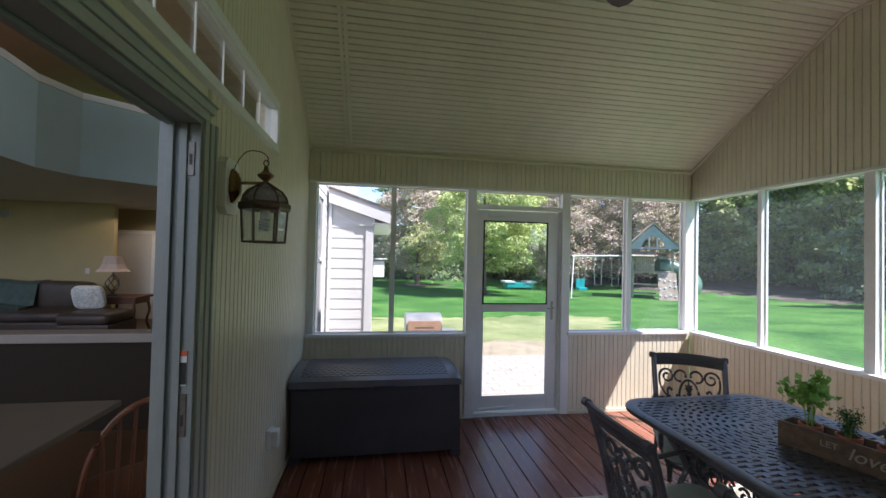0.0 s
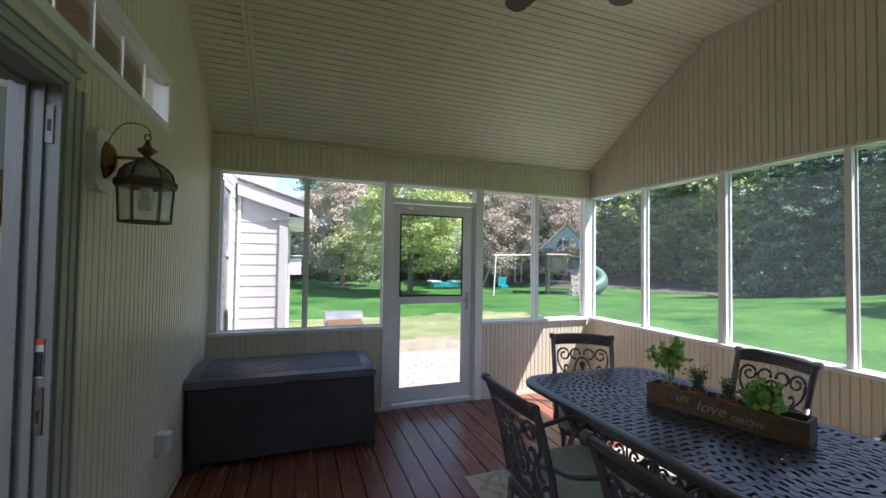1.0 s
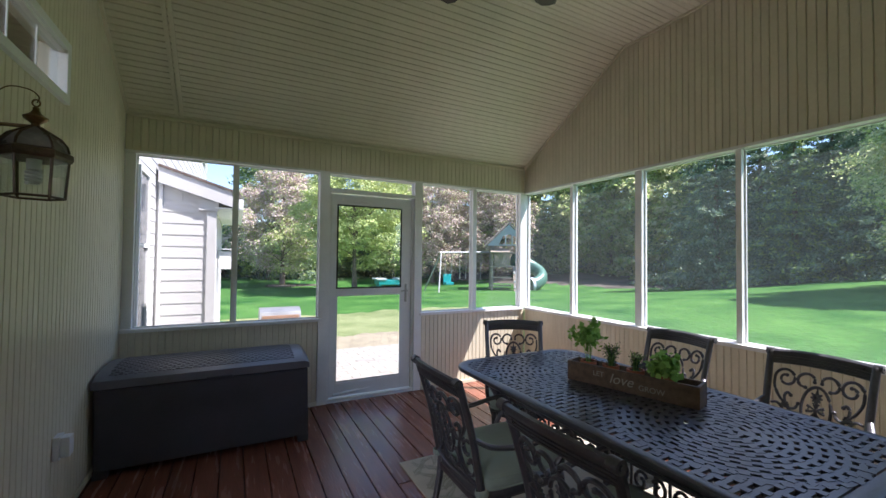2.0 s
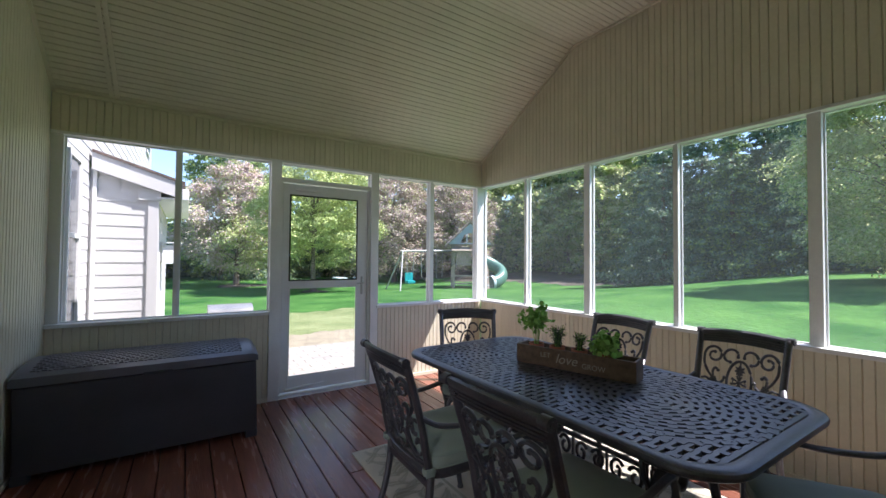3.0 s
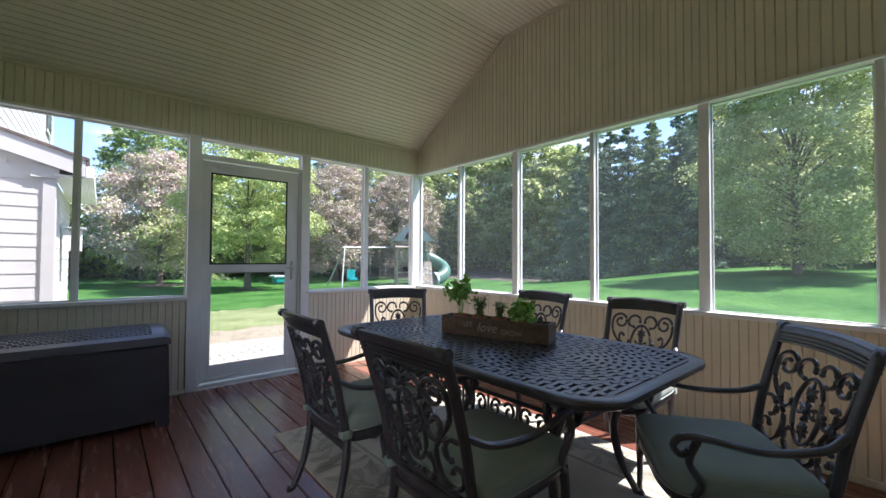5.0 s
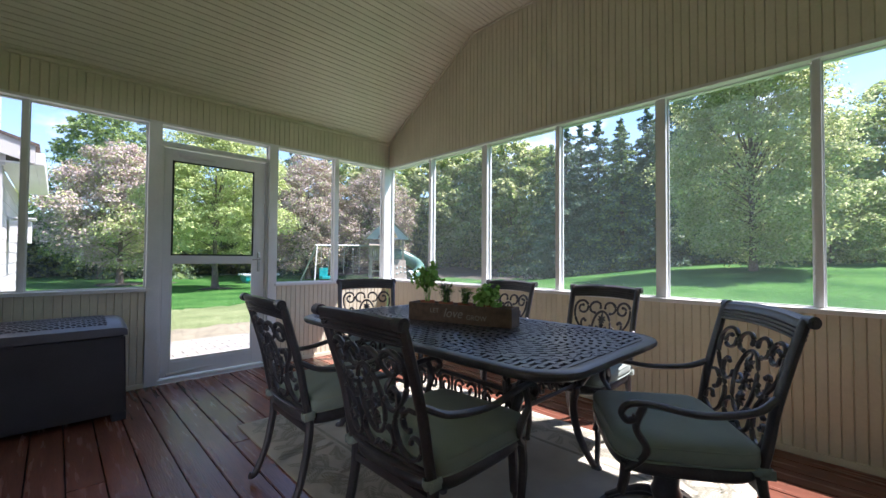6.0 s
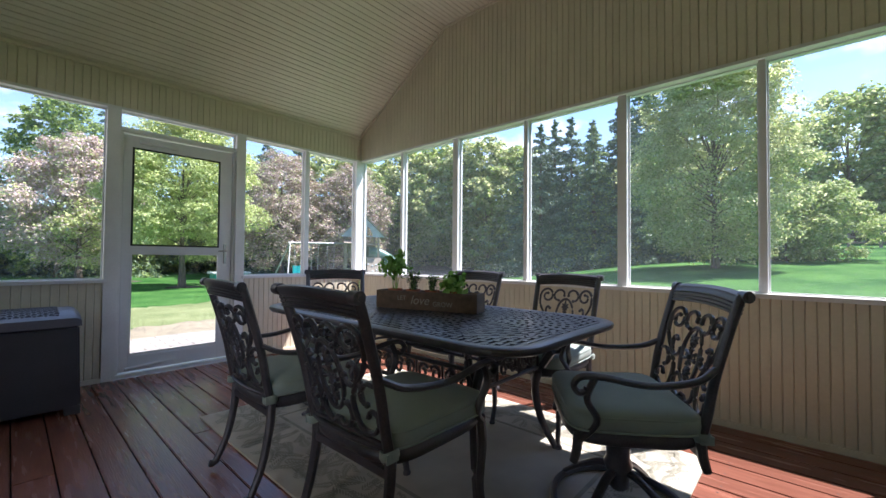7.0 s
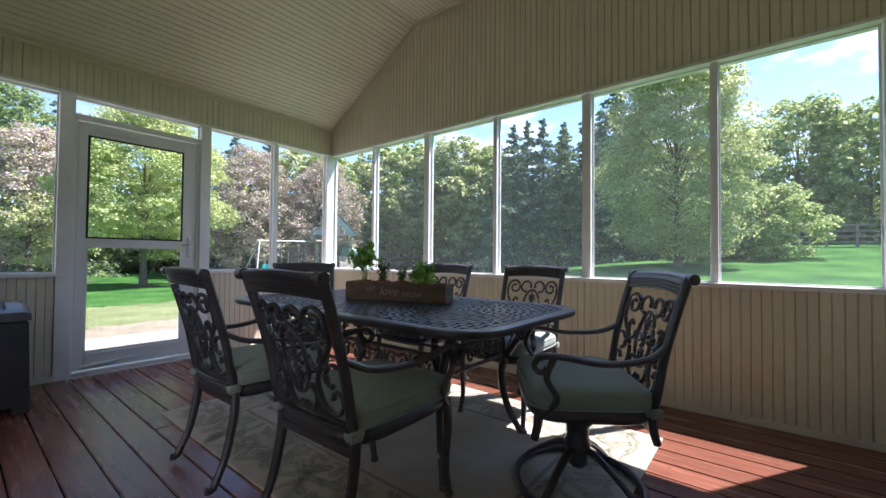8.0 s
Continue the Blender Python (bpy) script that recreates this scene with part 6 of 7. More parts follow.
house = thing("house_wing", pose(0, 0, 0), "white vinyl sided house wing with a lean-to roof", "house")
part("wall", boxed(WALL_L - 0.01, BUMP_X - 0.024, BUMP_Y + 0.001, BUMP_END, -0.5, 2.06), SIDING, house)
bm = bmesh.new()
tri_pts = [(WALL_L - 0.01, 2.06), (BUMP_X - 0.024, 2.06), (BUMP_X - 0.024, rake(BUMP_X)), (WALL_L - 0.01, rake(WALL_L))]
fa = [bm.verts.new((x, BUMP_Y + 0.001, z)) for x, z in tri_pts]
fb = [bm.verts.new((x, BUMP_Y + 0.10, z)) for x, z in tri_pts]
bm.faces.new(fa)
bm.faces.new(fb)
for i in range(4):
    bm.faces.new((fa[i], fa[(i + 1) % 4], fb[(i + 1) % 4], fb[i]))
bmesh.ops.recalc_face_normals(bm, faces=bm.faces)
part("gable_wall", bm, SIDING, house)
z = -0.45
while z < 2.32:
    right = BUMP_X - 0.100 if z < 2.0 else min(BUMP_X - 0.02, WALL_L + (2.37 - z - LAP) / 0.315)
    if right > WALL_L + 0.03:
        lap_board(house, (WALL_L + 0.06, BUMP_Y), (right, BUMP_Y), (0, -1), z, LAP)
    if z < 2.0:
        lap_board(house, (BUMP_X - 0.024, BUMP_Y + 0.06), (BUMP_X - 0.024, BUMP_END), (1, 0), z, LAP)
    z += LAP
part("corner_board", boxed(BUMP_X - 0.100, BUMP_X, BUMP_Y - 0.030, BUMP_Y - 0.0005, -0.45, 2.045, 0.004), SIDING, house)
part("corner_board", boxed(BUMP_X - 0.0235, BUMP_X + 0.004, BUMP_Y, BUMP_Y + 0.058, -0.45, 2.045, 0.004), SIDING, house)
part("inner_corner_trim", boxed(WALL_L + 0.024, WALL_L + 0.058, BUMP_Y - 0.034, BUMP_Y - 0.0005, -0.45, 2.34, 0.003), WHITE, house)
part("frieze_block", boxed(BUMP_X - 0.19, BUMP_X + 0.02, BUMP_Y - 0.046, BUMP_Y - 0.031, 2.046, 2.175, 0.003), SIDING, house)
TIP = 0.42


def sloped(name, x0, x1, y0, y1, lo, hi, mat, label=""):
    bm = bmesh.new()
    pts = [(x0, rake(x0) + lo), (x1, rake(x1) + lo), (x1, rake(x1) + hi), (x0, rake(x0) + hi)]
    a = [bm.verts.new((x, y0, z)) for x, z in pts]
    b = [bm.verts.new((x, y1, z)) for x, z in pts]
    bm.faces.new(a)
    bm.faces.new(b)
    for i in range(4):
        bm.faces.new((a[i], a[(i + 1) % 4], b[(i + 1) % 4], b[i]))
    bmesh.ops.recalc_face_normals(bm, faces=bm.faces)
    return part(name, bm, mat, house, label)


sloped("rake_board", WALL_L + 0.02, TIP, BUMP_Y - 0.085, BUMP_Y - 0.06, -0.02, 0.165, SIDING)
sloped("soffit", WALL_L + 0.02, TIP, BUMP_Y - 0.059, BUMP_Y - 0.0005, -0.005, 0.012, SIDING)
roof_ob = sloped("roof", WALL_L + 0.02, TIP + 0.03, BUMP_Y - 0.10, BUMP_END + 0.2, 0.166, 0.195, SHINGLE, "brown shingle roof")
part("eave_soffit", boxed(BUMP_X - 0.02, TIP, BUMP_Y - 0.059, BUMP_END, rake(TIP) - 0.03, rake(TIP) - 0.012), WHITE, house)
part("gutter", boxed(TIP, TIP + 0.07, BUMP_Y - 0.085, BUMP_END, rake(TIP) - 0.03, rake(TIP) + 0.10, 0.012), WHITE, house, "white eaves gutter")
meter = part("utility_box", boxed(BUMP_X + 0.004, BUMP_X + 0.18, 6.85, 7.10, 1.30, 1.56, 0.008), WHITE, house, "white utility box on the side wall")
part("utility_lid", boxed(BUMP_X + 0.004, BUMP_X + 0.22, 6.82, 7.13, 1.585, 1.60, 0.003, turn=Matrix.Translation((0, 0, 0.0))), WHITE, meter)

main = thing("house_wall", pose(0, 0, 0), "white vinyl siding on the tall main house wall", "house")
z = -0.45
while z < 5.1:
    if z > 2.36:
        lap_board(main, (WALL_L - 0.012, WALL_F + OUT + 0.02), (WALL_L - 0.012, 14.2), (1, 0), z, LAP)
    else:
        lap_board(main, (WALL_L - 0.012, WALL_F + OUT + 0.02), (WALL_L - 0.012, 4.84), (1, 0), z, LAP)
        if not 0.62 < z < 2.25:
            lap_board(main, (WALL_L - 0.012, 4.84), (WALL_L - 0.012, 5.34), (1, 0), z, LAP)
        lap_board(main, (WALL_L - 0.012, 5.34), (WALL_L - 0.012, BUMP_Y), (1, 0), z, LAP)
    z += LAP
win = part("window", boxed(WALL_L - 0.011, WALL_L + 0.03, 4.845, 5.335, 0.66, 0.72, 0.004), WHITE, main, "double-hung white house window")
for y0, y1, z0, z1 in ((4.845, 4.89, 0.721, 2.35), (5.29, 5.335, 0.721, 2.35), (4.891, 5.289, 2.30, 2.35), (4.891, 5.289, 1.565, 1.605)):
    part("window_frame", boxed(WALL_L - 0.011, WALL_L + 0.03, y0, y1, z0, z1, 0.003), WHITE, win)
DARKGLASS = material("dim_window_glass", (0.10, 0.11, 0.13), 0.08, vary=0.1, bump=0)
part("pane", boxed(WALL_L - 0.0115, WALL_L + 0.008, 4.891, 5.289, 0.721, 1.564), DARKGLASS, win)
part("pane", boxed(WALL_L - 0.0115, WALL_L + 0.012, 4.891, 5.289, 1.606, 2.299), DARKGLASS, win)
up = part("window", boxed(WALL_L + 0.012, WALL_L + 0.03, 12.4, 13.3, 4.0, 4.06, 0.004), WHITE, main, "upper white house window")
part("pane", boxed(WALL_L + 0.010, WALL_L + 0.022, 12.45, 13.25, 4.061, 5.0), DARKGLASS, up)

# ---- grill on the patio ----
GX, GY, GZ = 1.08, 7.35, -0.248
COPPER = material("tan_grill_enamel", (0.42, 0.25, 0.16), 0.4, metal=0.2, vary=0.12, scale=6)
GRILLGREY = material("grey_grill_metal", (0.33, 0.33, 0.33), 0.4, metal=0.6, vary=0.1)
grill = thing("barbecue_grill", pose(GX, GY, GZ), "tan and grey barbecue grill standing on the patio", "grill")
bm = bmesh.new()
sec = [(-0.24, 0.62), (-0.25, 0.74), (-0.20, 0.85), (-0.08, 0.90), (0.10, 0.895), (0.22, 0.80), (0.24, 0.62)]
a = [bm.verts.new((-0.31, y, z)) for y, z in sec]
b = [bm.verts.new((0.31, y, z)) for y, z in sec]
for i in range(len(sec) - 1):
    bm.faces.new((a[i], a[i + 1], b[i + 1], b[i]))
bm.faces.new(a)
bm.faces.new(b)
bm.faces.new((a[0], b[0], b[-1], a[-1]))
bmesh.ops.recalc_face_normals(bm, faces=bm.faces)
part("lid", bm, GRILLGREY, grill)
part("lid_front", boxed(-0.28, 0.28, -0.262, -0.250, 0.63, 0.80, 0.01), COPPER, grill, "tan enamel lid front")
part("lid_handle", cylinder(bmesh.new(), (-0.16, -0.29, 0.69), (0.16, -0.29, 0.69), 0.012), BLACK, grill)
part("firebox", boxed(-0.30, 0.30, -0.23, 0.23, 0.48, 0.615, 0.01), GRILLGREY, grill)
part("side_shelf", boxed(0.315, 0.60, -0.2, 0.2, 0.58, 0.60, 0.006), GRILLGREY, grill)
part("cart", boxed(-0.28, 0.28, -0.22, 0.22, 0.06, 0.475, 0.008), GRILLGREY, grill)
for x in (-0.25, 0.25):
    part("wheel", cylinder(bmesh.new(), (x - 0.02, 0.15, 0.06), (x + 0.02, 0.15, 0.06), 0.06, sides=16), BLACK, grill)
    part("leg", boxed(x - 0.02, x + 0.02, -0.2, -0.16, 0.0, 0.058), BLACK, grill)

# ---- play set ----
PX, PY = 16.0, 21.2
play = thing("play_tower", pose(PX, PY, ground_height(PX, PY), 0, 0, -30), "weathered wooden play tower with a pale gabled roof", "play set")
for x in (-1.0, 1.0):
    for y in (-0.9, 0.9):
        part("post", boxed(x - 0.06, x + 0.06, y - 0.06, y + 0.06, -0.2, 3.0), PLAYWOOD, play)
part("deck", boxed(-1.1, 1.1, -1.0, 1.0, 1.45, 1.53), PLAYWOOD, play)
for y in (-0.98, 0.98):
    part("rail", boxed(-0.93, 0.93, y - 0.03, y + 0.03, 2.30, 2.38), PLAYWOOD, play)
for i in range(9):
    x = -0.86 + i * 0.105
    part("slat", boxed(x, x + 0.075, -1.02, -0.985, 1.54, 2.29), PLAYWOOD, play)
part("lean_roof", boxed(-1.15, 0.05, -1.45, -0.75, 2.50, 2.55, turn=Matrix.Translation((0, -0.95, 2.5)) @ Matrix.Rotation(radians(20), 4, "X") @ Matrix.Translation((0, 0.95, -2.5))), PLAYWOOD, play)
bm = bmesh.new()
for sgn in (1, -1):
    pts = [(0, 4.25), (sgn * 1.5, 2.75), (sgn * 1.5, 2.68), (0, 4.16)]
    a = [bm.verts.new((x, -1.25, z)) for x, z in pts]
    b = [bm.verts.new((x, 1.25, z)) for x, z in pts]
    bm.faces.new(a)
    bm.faces.new(b)
    for i in range(4):
        bm.faces.new((a[i], a[(i + 1) % 4], b[(i + 1) % 4], b[i]))
bmesh.ops.recalc_face_normals(bm, faces=bm.faces)
part("roof", bm, PLAYWOOD, play)
bm = bmesh.new()
arch = [(0.62 * math.cos(math.pi * i / 10), 2.86 + 0.62 * math.sin(math.pi * i / 10)) for i in range(11)]
outer = [(1.35, 2.78), (0.0, 4.1), (-1.35, 2.78)]
for y0, y1 in ((-1.18, -1.14),):
    v_arch = [bm.verts.new((x, y0, z)) for x, z in arch]
    rgt, apex, lft = [bm.verts.new((x, y0, z)) for x, z in outer]
    for i in range(10):
        bm.faces.new((v_arch[i], v_arch[i + 1], apex))
    bm.faces.new((rgt, v_arch[0], apex))
    bm.faces.new((v_arch[-1], lft, apex))
    bm.faces.new((rgt, lft, v_arch[-1], v_arch[0]))
bmesh.ops.solidify(bm, geom=bm.faces[:], thickness=0.03)
part("gable_panel", bm, PLAYWHITE, play, "pale blue gable with an arched opening")
for x in (-0.2, 0.2):
    part("gable_bar", boxed(x - 0.03, x + 0.03, -1.17, -1.13, 2.86, 3.44), PLAYWHITE, play)
cw = part("climbing_wall", boxed(0.25, 1.15, -0.03, 0.03, 0, 1.62, turn=Matrix.Translation((0, -1.75, 0)) @ Matrix.Rotation(radians(-26), 4, "X")), PLAYWOOD, play, "sloping climbing wall with pale holds")
hr = random.Random(4)
for i in range(12):
    p = Matrix.Translation((0, -1.75, 0)) @ Matrix.Rotation(radians(-26), 4, "X") @ Vector((0.33 + 0.24 * (i % 4), -0.04, 0.2 + 0.42 * (i // 4) + hr.uniform(0, 0.2)))
    bm = bmesh.new()
    bmesh.ops.create_icosphere(bm, subdivisions=1, radius=0.055, matrix=Matrix.Translation(p))
    part("hold", bm, PLAYWHITE, cw)
for z in (0.25, 0.75):
    part("side_beam", boxed(-1.0, 0.2, -0.95, -0.88, z, z + 0.09), PLAYWOOD, play)
CHAIN = material("galvanised_chain", (0.45, 0.45, 0.45), 0.5, metal=0.5, vary=0.1)
frame_sw = thing("swing_frame", pose(0, 0, 0), "grey swing beam on splayed legs with hanging swings", "swing set")
ba, bb = Vector((11.15, 21.3, 1.86)), Vector((15.1, 21.45, 1.95))
part("beam", cylinder(bmesh.new(), ba, bb, 0.055, sides=8), CHAIN, frame_sw)
for dy in (-1.0, 1.0):
    part("leg", cylinder(bmesh.new(), ba + Vector((0.12, 0, 0.05)), (10.62, 21.3 + dy, ground_height(10.8, 21.3) - 0.1), 0.04, sides=8), CHAIN, frame_sw)
for i, (s, low) in enumerate(((0.16, 0.55), (0.42, 0.35), (0.70, 0.30))):
    p = ba.lerp(bb, s)
    for dx in (-0.25, 0.25):
        part("chain", cylinder(bmesh.new(), p + Vector((dx, 0, 0)), (p.x + dx * 0.8, p.y, low - 0.1), 0.016, sides=5), CHAIN, frame_sw)
    if i == 0:
        seat = bmesh.new()
        box(seat, p.x - 0.26, p.x + 0.26, p.y - 0.2, p.y + 0.2, low - 0.62, low - 0.45, 0.04)
        box(seat, p.x - 0.26, p.x + 0.26, p.y + 0.12, p.y + 0.2, low - 0.45, low + 0.02, 0.03)
        part("toddler_seat", seat, TEAL, frame_sw, "teal plastic toddler swing seat")
    else:
        part("swing_seat", boxed(p.x - 0.22, p.x + 0.22, p.y - 0.1, p.y + 0.1, low - 0.14, low - 0.10, 0.01), BLACK, frame_sw)
slide = thing("tube_slide", pose(17.75, 21.15, ground_height(17.75, 21.15)) @ Matrix.Diagonal((0.82, 0.82, 1.0, 1)), "green spiral tube slide with pale ends", "slide")
bm = bmesh.new()
pts = smooth_line([(-1.3, 0.4, 1.85), (-0.5, 0.2, 1.75), (0.2, -0.2, 1.45), (0.5, -0.9, 1.05), (0.1, -1.5, 0.7), (-0.6, -1.7, 0.42), (-1.2, -1.7, 0.32)], 5)
sweep(bm, pts, 0.42, 14)
part("tube", bm, PLAYGREEN, slide, smooth=True)
bm = bmesh.new()
sweep(bm, [(p[0], p[1], p[2]) for p in pts[-3:]], 0.45, 14)
part("outlet", bm, PLAYWHITE, slide, "pale slide outlet", smooth=True)
part("support", cylinder(bmesh.new(), (0.3, -0.6, -0.2), (0.3, -0.6, 1.1), 0.05), CHAIN, slide)

sand = thing("sand_table", pose(9.9, 26.4, ground_height(9.9, 26.4)), "teal plastic sand and water table on the lawn", "sand table")
part("tray", boxed(-0.95, 0.95, -0.5, 0.5, 0.12, 0.45, 0.06), TEAL, sand)
part("rim", boxed(-1.1, -0.4, -0.55, 0.55, 0.452, 0.56, 0.03), PLAYWHITE, sand)
part("rim", boxed(0.4, 1.1, -0.55, 0.55, 0.452, 0.56, 0.03), PLAYWHITE, sand)
for x in (-0.8, 0.8):
    part("leg", boxed(x - 0.06, x + 0.06, -0.4, 0.4, 0.0, 0.119), TEAL, sand)

# ---- paddock fence beyond the maple ----
fence = thing("paddock_fence", pose(0, 0, 0), "grey-brown post and rail paddock fence across the far lawn", "fence")
fx = [at_bearing(84.5 + 2.2 * i, 37 - 0.25 * i) for i in range(11)]
for i, (x, y) in enumerate(fx):
    g = ground_height(x, y)
    part("fence_post", boxed(x - 0.07, x + 0.07, y - 0.07, y + 0.07, g - 0.2, g + 1.45), FENCEWOOD, fence)
    if i:
        x0, y0 = fx[i - 1]
        g0 = ground_height(x0, y0)
        for h in (0.3, 0.65, 1.0, 1.35):
            part("fence_rail", cylinder(bmesh.new(), (x0, y0, g0 + h), (x, y, g + h), 0.07, sides=6), FENCEWOOD, fence)


# ---- rooms of the house, seen through the doorway ----
YELLOW = material("ochre_wall_paint", (0.40, 0.33, 0.175), 0.7, vary=0.04, scale=2, fine=50, bump=0.05)
BLUE = material("pale_blue_wall_paint", (0.52, 0.64, 0.66), 0.7, vary=0.04, scale=2, fine=50, bump=0.05)
CEILW = material("white_ceiling_paint", (0.62, 0.60, 0.57), 0.8, vary=0.03, bump=0.05)
CEILO = material("terracotta_ceiling_paint", (0.50, 0.26, 0.15), 0.8, vary=0.05, bump=0.05)
OAK = material("oak_floor", (0.10, 0.062, 0.036), 0.4, vary=0.25, scale=4, fine=40, stretch=(6, 0.5, 6), bump=0.1)
# Set very dark against the added indoor lamps; the shade slab uses it too.
TAUPE = material("very_dark_taupe", (0.026, 0.021, 0.016), 0.85, vary=0.05, bump=0.05, specular=0.15)
LEATHER = material("brown_leather", (0.060, 0.042, 0.034), 0.45, vary=0.25, scale=5, fine=120, bump=0.25)
THROW = material("teal_knit_throw", (0.16, 0.23, 0.215), 0.95, vary=0.18, scale=8, fine=160, bump=0.6)
LINEN = material("pale_patterned_linen", (0.72, 0.72, 0.70), 0.9, vary=0.25, scale=22, fine=150, bump=0.2)
SHADE = material("pinkish_lamp_shade", (0.56, 0.44, 0.38), 0.8, vary=0.05, fine=150)
CHERRY = material("reddish_wood", (0.115, 0.042, 0.020), 0.4, vary=0.25, scale=6, fine=60, stretch=(5, 5, 0.8))
# Ledge cap and table top are darkened in colour to look dim indoors.
CAP = material("dimmed_ledge_cap", (0.22, 0.20, 0.18), 0.6, vary=0.05, bump=0.05)
PALE_TABLE = material("dimmed_pale_table_top", (0.11, 0.096, 0.082), 0.35, vary=0.06, scale=3)

IX0, IY0, IY1 = -8.5, -3.0, 9.6
structure("inside_floor", boxed(IX0, W_IN, IY0, 12.2, -0.09, -0.004), OAK, "oak floor of the house", "floor")
structure("inside_wall_far", boxed(IX0, -5.31, 9.9, 10.02, 0.0, 2.62), YELLOW, "ochre painted living room wall", "wall")
structure("inside_wall_return", boxed(-6.6, -6.48, 10.03, 11.1, 0.0, 2.62), YELLOW, "ochre painted hallway wall", "wall")
structure("inside_wall_hall", boxed(-6.47, W_IN, 11.0, 11.12, 0.0, 2.62), YELLOW, "ochre painted hallway end wall", "wall")
# Unseen south wall; its openings are sized and placed to light the rooms.
bm = bmesh.new()
box(bm, IX0, W_IN, IY0 - 0.12, IY0, 0.0, 2.5)
box(bm, IX0, W_IN, IY0 - 0.12, IY0, 5.0, 5.2)
for x0, x1 in ((IX0, -8.0), (-4.9, -4.6), (-1.4, W_IN)):
    box(bm, x0, x1, IY0 - 0.12, IY0, 2.5, 5.0)
for x0, x1, power in ((-8.0, -4.9, 66), (-4.6, -1.4, 8)):  # fill lamps added in the unseen south openings to brighten the rooms
    fill_light = new("opening_fill", bpy.data.lights.new("opening_fill", "AREA"))
    fill_light.data.shape, fill_light.data.size, fill_light.data.size_y = "RECTANGLE", x1 - x0 - 0.1, 2.4
    fill_light.data.energy, fill_light.data.color = power, (0.92, 0.97, 1.0)
    fill_light.matrix_world = pose((x0 + x1) / 2, IY0 - 0.06, 3.75, 90, 0, 0)
structure("inside_wall_near", bm, BLUE, "unseen house wall with openings shaped to light the rooms", "wall")
# Unseen west wall, with openings added so that sky light reaches the rooms.
bm = bmesh.new()
box(bm, IX0 - 0.12, IX0, IY0, 12.2, 0.0, 0.9)
box(bm, IX0 - 0.12, IX0, IY0, 12.2, 2.4, 5.2)
for y0, y1 in ((IY0, -1.2), (0.6, 2.0), (3.8, 5.2), (7.0, 12.2)):
    box(bm, IX0 - 0.12, IX0, y0, y1, 0.9, 2.4)
structure("inside_wall_west", bm, YELLOW, "unseen ochre house wall with openings added to light the rooms", "wall")
# lower ceiling with a bent pale fascia above it
bm = bmesh.new()
edge = [(-3.70, 4.70), (-3.72, 5.27), (-3.83, 5.85), (-3.71, 6.40), (-3.0, 6.98), (W_IN, 8.2)]
fan_pts = [(-8.5, 4.70)] + edge + [(W_IN, 12.2)]
for (x0, y0), (x1, y1) in zip(fan_pts, fan_pts[1:]):
    bm.faces.new([bm.verts.new(q) for q in ((x0, y0, 2.62), (x1, y1, 2.62), (-8.5, 12.2, 2.62))])
structure("ceiling_low", bm, CEILW, "low white ceiling over the sitting area", "ceiling")
for name, z0, z1, d, mat, label, cat in (("wall_blue_upper", 2.62, 3.66, 0.0, BLUE, "pale blue upper wall above the sitting area", "wall"), ("trim_upper", 3.661, 3.75, 0.01, WHITE, "white crown trim", "trim")):
    bm = bmesh.new()
    row = [(bm.verts.new((x + d, y - d, z0)), bm.verts.new((x + d, y - d, z1))) for x, y in edge]
    for (a0, a1), (b0, b1) in zip(row, row[1:]):
        bm.faces.new((a0, b0, b1, a1))
    bmesh.ops.solidify(bm, geom=bm.faces[:], thickness=0.03)
    structure(name, bm, mat, label, cat)
structure("ceiling_house", boxed(IX0, W_IN, IY0, 12.2, 5.2, 5.3), CEILO, "high terracotta tinted ceiling", "ceiling")
# Dark slab put where the space above the blue wall lies in shade.
structure("ledge_top", boxed(IX0, W_IN, 8.25, 12.2, 3.76, 3.86), TAUPE, "dark slab for the shade above the blue wall", "wall")
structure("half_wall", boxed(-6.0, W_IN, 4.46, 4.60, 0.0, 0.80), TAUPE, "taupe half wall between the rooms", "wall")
structure("half_wall_cap", boxed(-6.0, W_IN, 4.42, 4.66, 0.801, 0.885, 0.012), CAP, "broad white cap, dimmed in colour, on the half wall", "trim")
structure("hall_door_trim", boxed(-6.0, -5.03, 10.96, 10.995, 0.0, 2.12, 0.004), WHITE, "white hallway door trim", "trim")
structure("hall_door", boxed(-5.92, -5.11, 10.93, 10.955, 0.0, 2.04, 0.004), CEILW, "closed white hallway door", "door")
structure("wall_vent", boxed(-7.75, -7.2, 9.88, 9.898, 2.25, 2.42, 0.004), STEEL, "grey wall vent", "vent")
structure("wall_switch", boxed(-5.82, -5.74, 9.89, 9.899, 1.12, 1.24, 0.002), CEILW, "white wall switch", "switch")
GLOW = bpy.data.materials.new("lamp_glow")
GLOW.use_nodes = True
GLOW.node_tree.nodes["Principled BSDF"].inputs["Emission Color"].default_value = (1.0, 0.82, 0.6, 1)
GLOW.node_tree.nodes["Principled BSDF"].inputs["Emission Strength"].default_value = 2.5
